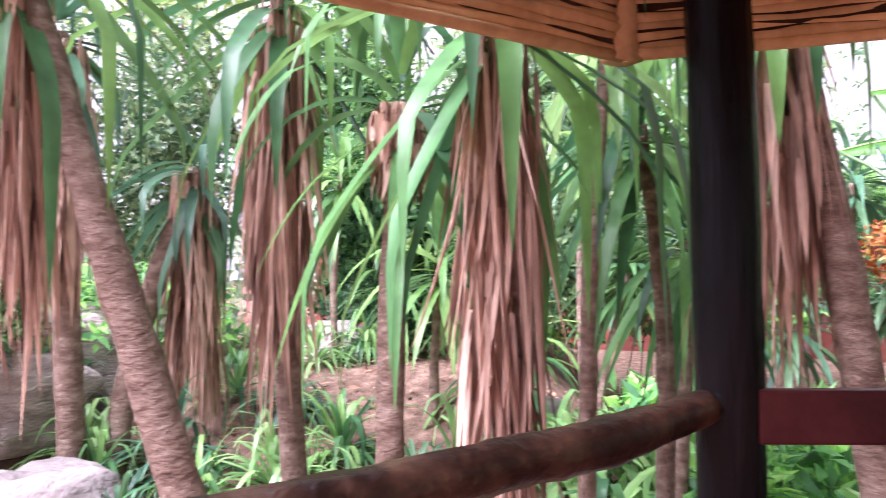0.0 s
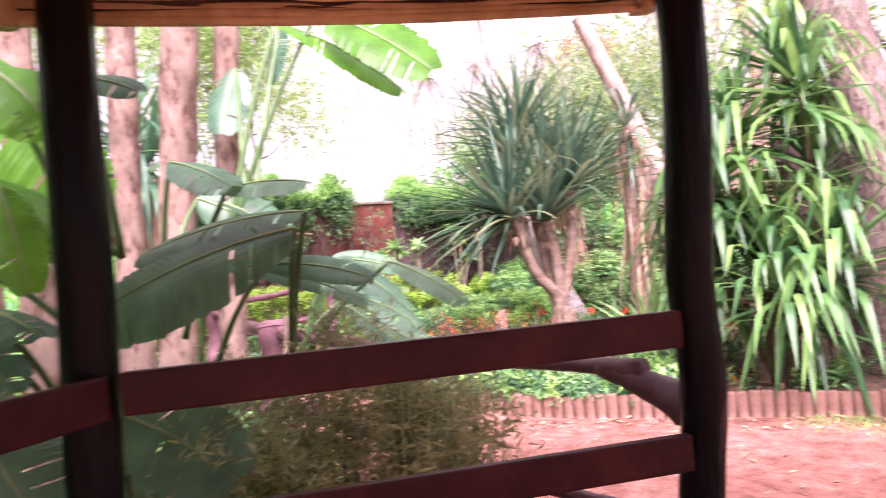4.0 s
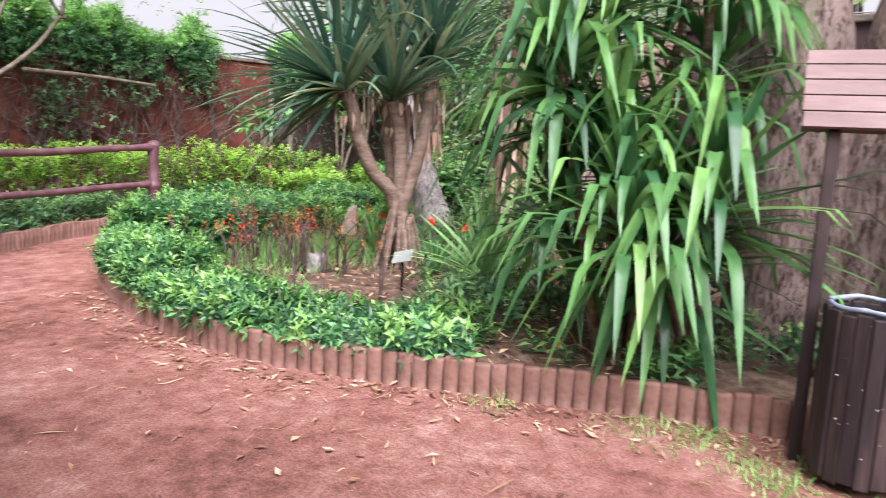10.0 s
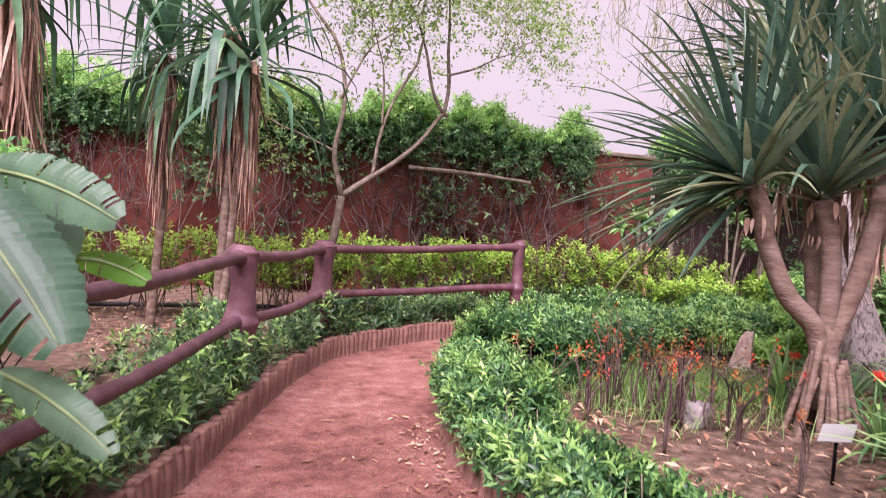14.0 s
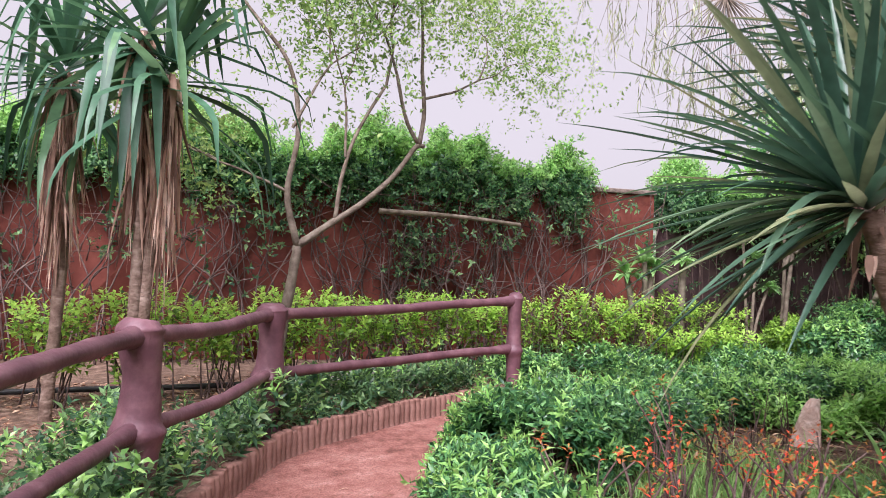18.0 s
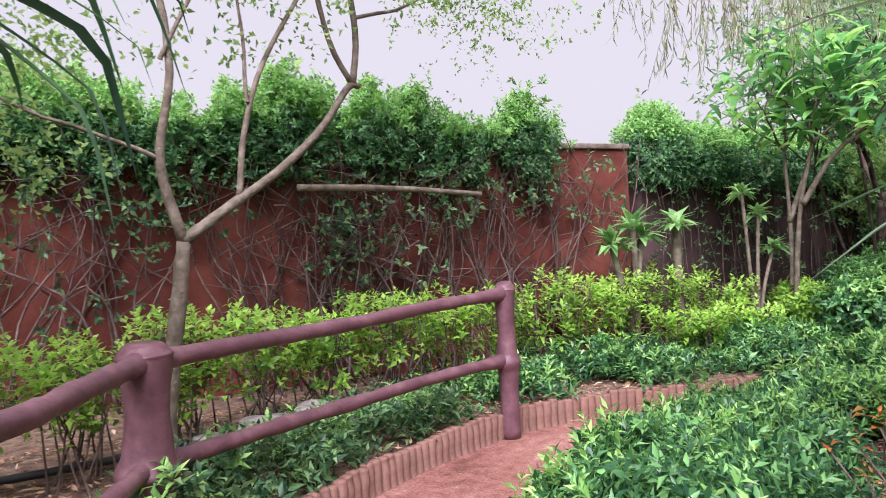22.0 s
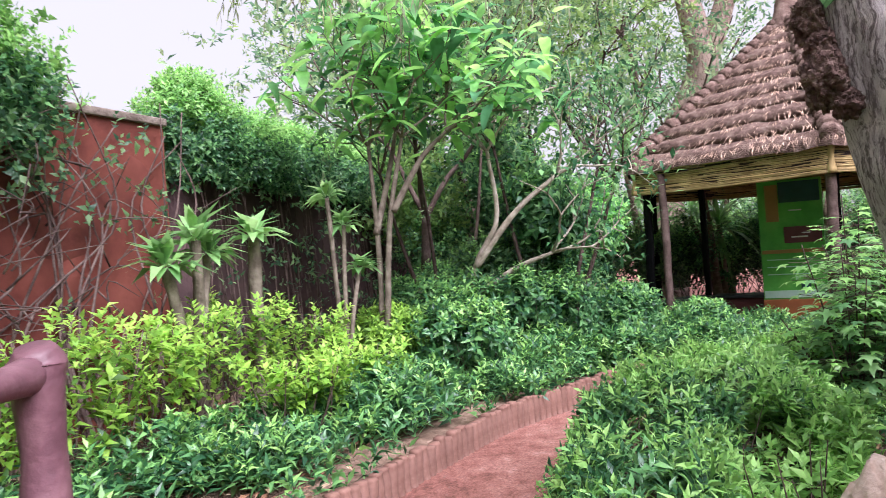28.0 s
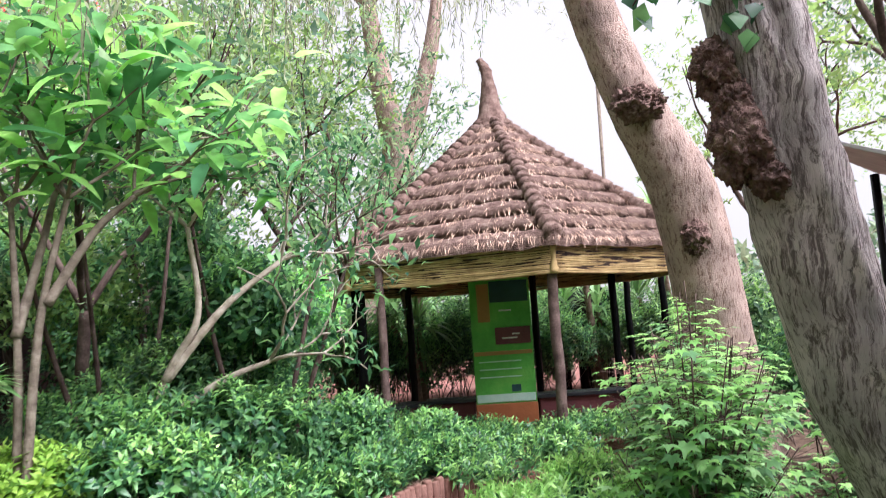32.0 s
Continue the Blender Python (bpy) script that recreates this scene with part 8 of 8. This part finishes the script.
# ivy trailing off the leaning tree
ivy = thing("ivy_trail", (12.19, 4.61, 2.54), "ivy strands with pale green lobed leaves on the leaning trunk", "ivy")
s, g = Geo(), Geo()
for e in [(12.33, 4.93, 2.54), (12.28, 4.82, 2.59), (12.19, 4.61, 2.54), (12.21, 4.66, 2.56), (12.17, 4.54, 2.42)]:
    top = np.array([12.3, 4.5, 2.9])
    pts = spline([top, (top + np.array(e)) / 2 + [0, 0, 0.1], np.array(e)], 10)
    tube(s, pts, [0.005, 0.003], 5)
    q = np.repeat(pts[4:], 2, 0) + rng.normal(0, 0.03, (12, 3))
    leaves(g, q, rng.normal(0, 0.5, (12, 3)) - UP * 0.7, rng.normal(0, 0.6, (12, 3)) + [-0.7, 0.5, 0.3], rng.uniform(0.07, 0.11, 12), rng.uniform(0.06, 0.09, 12), 0.1, 0.1)
part("strand", s, M_VINE, ivy)
part("leaves", g, L_CREEP, ivy)

# tall leafy screens beyond the path
for k, (x, y, r, h, z) in enumerate(((19.8, 7.2, 1.1, 1.2, 0.9), (20.8, 6.0, 1.0, 1.1, 1.2), (22.2, 5.8, 1.2, 1.4, 1.4), (19.2, 5.4, 0.7, 0.8, 0.8), (23.6, 7.4, 1.4, 1.6, 1.2), (21.4, 7.9, 1.3, 1.3, 0.8))):
    shrub("tall_shrub", (x, y, 0.1), (r, r, h), 720 + k, L_CREEP if k % 2 else L_TREEPALE, "tall dense green shrub beyond the path", 600, 7, 0.13, 0.05, 8, "shrub", "tall shrubs beyond the path", z, 0.3, low=-0.9, stem=0.16)

# leafy screen behind the shelter's canes
for k, (x, y, r, h, z) in enumerate(((-3.6, 6.6, 1.1, 1.3, 0.6), (-2.2, 7.6, 1.2, 1.5, 0.6), (-0.6, 8.2, 1.2, 1.5, 0.6), (1.0, 8.4, 1.2, 1.4, 0.5), (-5.0, 5.2, 1.2, 1.6, 0.6), (2.8, 9.2, 1.2, 1.3, 0.4), (-6.4, 3.6, 1.2, 1.6, 0.6), (-1.4, 6.4, 0.8, 0.9, 0.3), (0.4, 6.9, 0.8, 0.9, 0.3), (-4.4, 3.4, 0.7, 0.8, 0.3))):
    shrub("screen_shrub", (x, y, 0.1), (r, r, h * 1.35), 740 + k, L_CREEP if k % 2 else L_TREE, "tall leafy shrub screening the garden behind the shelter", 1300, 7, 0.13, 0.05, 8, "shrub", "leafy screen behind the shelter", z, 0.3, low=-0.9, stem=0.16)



def lobed_leaves(geo, p, d, size):
    """Palmate leaves of five pointed lobes, cupped a little."""
    n = len(p)
    d = unit(d)
    s_ = unit(np.cross(d, UP + 1e-3))
    u = np.cross(s_, d)
    size = np.broadcast_to(size, n)[:, None]
    ang = np.radians([-150, -118, -92, -62, -40, -18, 0, 18, 40, 62, 92, 118, 150])
    rad = np.array([0.28, 0.62, 0.36, 0.86, 0.46, 0.52, 1.0, 0.52, 0.46, 0.86, 0.36, 0.62, 0.28])
    c = p + d * size * 0.35
    rim = [c + size * r * (d * math.cos(a) + s_ * math.sin(a)) * 0.62 - u * size * 0.16 * r * r for a, r in zip(ang, rad)]
    v = np.stack([p, c, *rim], 1).reshape(-1, 3)
    k = 15 * np.arange(n)[:, None, None]
    f = [(1, 2 + q, 3 + q) for q in range(12)]
    return geo.add(v, (np.array(f)[None] + k).reshape(-1, 3))


def lobed_shrub(at, stems, h, r, seed):
    """Loose upright stems set with long-stalked lobed leaves."""
    rg = np.random.default_rng(seed)
    l_ob = thing("lobed_leaf_shrub", at, "loose upright shrub with light green lobed leaves", "shrub", "lobed-leaved shrubs by the leaning tree")
    w, g, y = Geo(), Geo(), Geo()
    for k in range(stems):
        a = rg.uniform(0, 6.3)
        q = r * rg.uniform(0.1, 1.0)
        hh = h * rg.uniform(0.45, 1.0) * (1 - 0.25 * q / r)
        pts = spline([at, (at[0] + 0.4 * q * math.cos(a), at[1] + 0.4 * q * math.sin(a), hh * 0.5), (at[0] + q * math.cos(a), at[1] + q * math.sin(a), hh)], 14)
        tube(w, pts, [0.009, 0.006, 0.003], 5, 0.05, rg)
        m = int(26 * hh) + 4
        t = rg.uniform(0.52 if h > 0.9 else 0.2, 1.0, m) ** 0.75
        b = pts[(t * 13).astype(int)]
        az = rg.uniform(0, 6.3, m)
        out = np.stack([np.cos(az), np.sin(az), rg.uniform(-0.25, 0.5, m)], 1)
        e = b + out * rg.uniform(0.05, 0.16, (m, 1))
        for p0, p1 in zip(b, e):
            tube(w, [p0, p1], 0.0018, 3, cap=False)
        lobed_leaves(g, e[t < 0.86], (out - [0, 0, 0.4])[t < 0.86], rg.uniform(0.08, 0.145, int((t < 0.86).sum())))
        lobed_leaves(y, e[t >= 0.86], (out - [0, 0, 0.35])[t >= 0.86], rg.uniform(0.06, 0.11, int((t >= 0.86).sum())))
    part("branchwork", w, M_VINE, l_ob)
    part("foliage", g, L_LOBED, l_ob)
    tagged(part("new_growth", y, L_YOUNGLIT, l_ob, "pale young leaves at the tips"), kind="stuff")


for k, (x, y, h, r, n) in enumerate(((13.3, 4.0, 1.7, 0.45, 34), (13.65, 3.55, 1.75, 0.45, 34), (12.6, 4.75, 0.4, 0.35, 7), (12.35, 4.5, 0.4, 0.3, 6), (14.1, 3.3, 1.75, 0.5, 36), (14.6, 2.75, 1.5, 0.45, 28), (12.1, 4.1, 0.55, 0.4, 14), (11.9, 3.3, 0.7, 0.5, 18), (12.6, 3.1, 1.0, 0.5, 22), (13.4, 2.8, 1.1, 0.5, 22))):
    lobed_shrub((x, y, 0.1), n, h, r, 860 + k)
for k, (x, y) in enumerate(((14.0, 7.5), (14.7, 7.15))):
    golden_bush((x, y, 0.12), 0.34, 0.72, 790 + k, "loose golden-green bush with thin stems below", 130)

for k, (x, y, r, h, z) in enumerate(((17.8, 5.4, 0.7, 0.6, 1.0), (18.4, 4.9, 0.6, 0.6, 0.9), (19.0, 6.0, 0.9, 0.9, 1.2))):
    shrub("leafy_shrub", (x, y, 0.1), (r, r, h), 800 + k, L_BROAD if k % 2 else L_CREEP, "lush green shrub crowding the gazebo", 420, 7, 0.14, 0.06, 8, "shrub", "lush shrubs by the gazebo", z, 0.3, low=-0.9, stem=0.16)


# ---- half-log kerb pieces ----
def log_mesh(seed, w, h):
    rg = np.random.default_rng(seed)
    g = Geo()
    n = 9
    th = np.linspace(-np.pi / 2, np.pi / 2, n)
    rows = []
    for z, k in ((-0.06, 1.0), (h * 0.35, 0.97), (h * 0.7, 1.0), (h * 0.93, 0.98), (h, 0.82)):
        b = rg.normal(0, 0.004)
        rows.append(np.stack([np.sin(th) * w / 2 * k, -np.cos(th) * w * 0.42 * k + b, np.full(n, z)], 1))
    v = np.array(rows)
    back = v[:, [0, -1]].copy()
    back[..., 1] += 0.035
    vv = np.concatenate([v, back[:, ::-1]], 1).reshape(-1, 3)
    m = n + 2
    f = []
    for i in range(len(rows) - 1):
        for j in range(m):
            f.append((i * m + j, i * m + (j + 1) % m, (i + 1) * m + (j + 1) % m, (i + 1) * m + j))
    g.add(vv, np.array(f))
    top = (len(rows) - 1) * m
    g.f.append(np.array([[top + j for j in range(m)]]))
    me = g.mesh("kerb_log", True)
    me.materials.append(M_EDGE)
    return me


def kerb(name, line, step, h, label, seed, side):
    rg = np.random.default_rng(seed)
    kinds = [log_mesh(seed + k, step * 1.02, h * s) for k, s in enumerate((1.0, 0.97, 1.03, 0.94, 1.06))]
    pos, way = along(line, step)
    k_ob = thing(name, (*pos[len(pos) // 2], 0), label, "kerb", kind="structure")
    inv = k_ob.matrix_basis.inverted()
    for q, w in zip(pos, way):
        ob = new("log", kinds[rg.integers(0, 5)])
        ob.parent = k_ob
        ob.matrix_parent_inverse = inv
        a = math.atan2(w[1], w[0]) + (math.pi if side > 0 else 0)
        ob.matrix_basis = Matrix.Translation((q[0], q[1], 0)) @ Matrix.Rotation(a + rg.normal(0, 0.05), 4, "Z") @ Matrix.Rotation(rg.normal(0, 0.025), 4, "X") @ Matrix.Rotation(rg.normal(0, 0.02), 4, "Y")
    # mortar strip behind the logs
    g = Geo()
    c, w = along(line, 0.15)
    nr = np.stack([w[:, 1], -w[:, 0]], 1) * (1 if side > 0 else -1)
    a, b = c + nr * 0.015, c + nr * 0.06
    n = len(c)
    v = np.concatenate([np.column_stack([a, np.full(n, -0.05)]), np.column_stack([a, np.full(n, h * 0.85)]), np.column_stack([b, np.full(n, h * 0.85)]), np.column_stack([b, np.full(n, -0.05)])])
    i = np.arange(n - 1)
    g.add(v, np.concatenate([np.stack([i + s * n, i + 1 + s * n, i + 1 + (s + 1) * n, i + (s + 1) * n], 1) for s in range(3)]))
    part("mortar", g, M_EDGE, k_ob)


kerb("kerb_island", RIGHT[1:], 0.092, 0.195, "terracotta half-log concrete kerb round the island bed", 601, 1)
kerb("kerb_border", LEFT, 0.075, 0.2, "weathered brown half-log concrete kerb along the border", 602, -1)
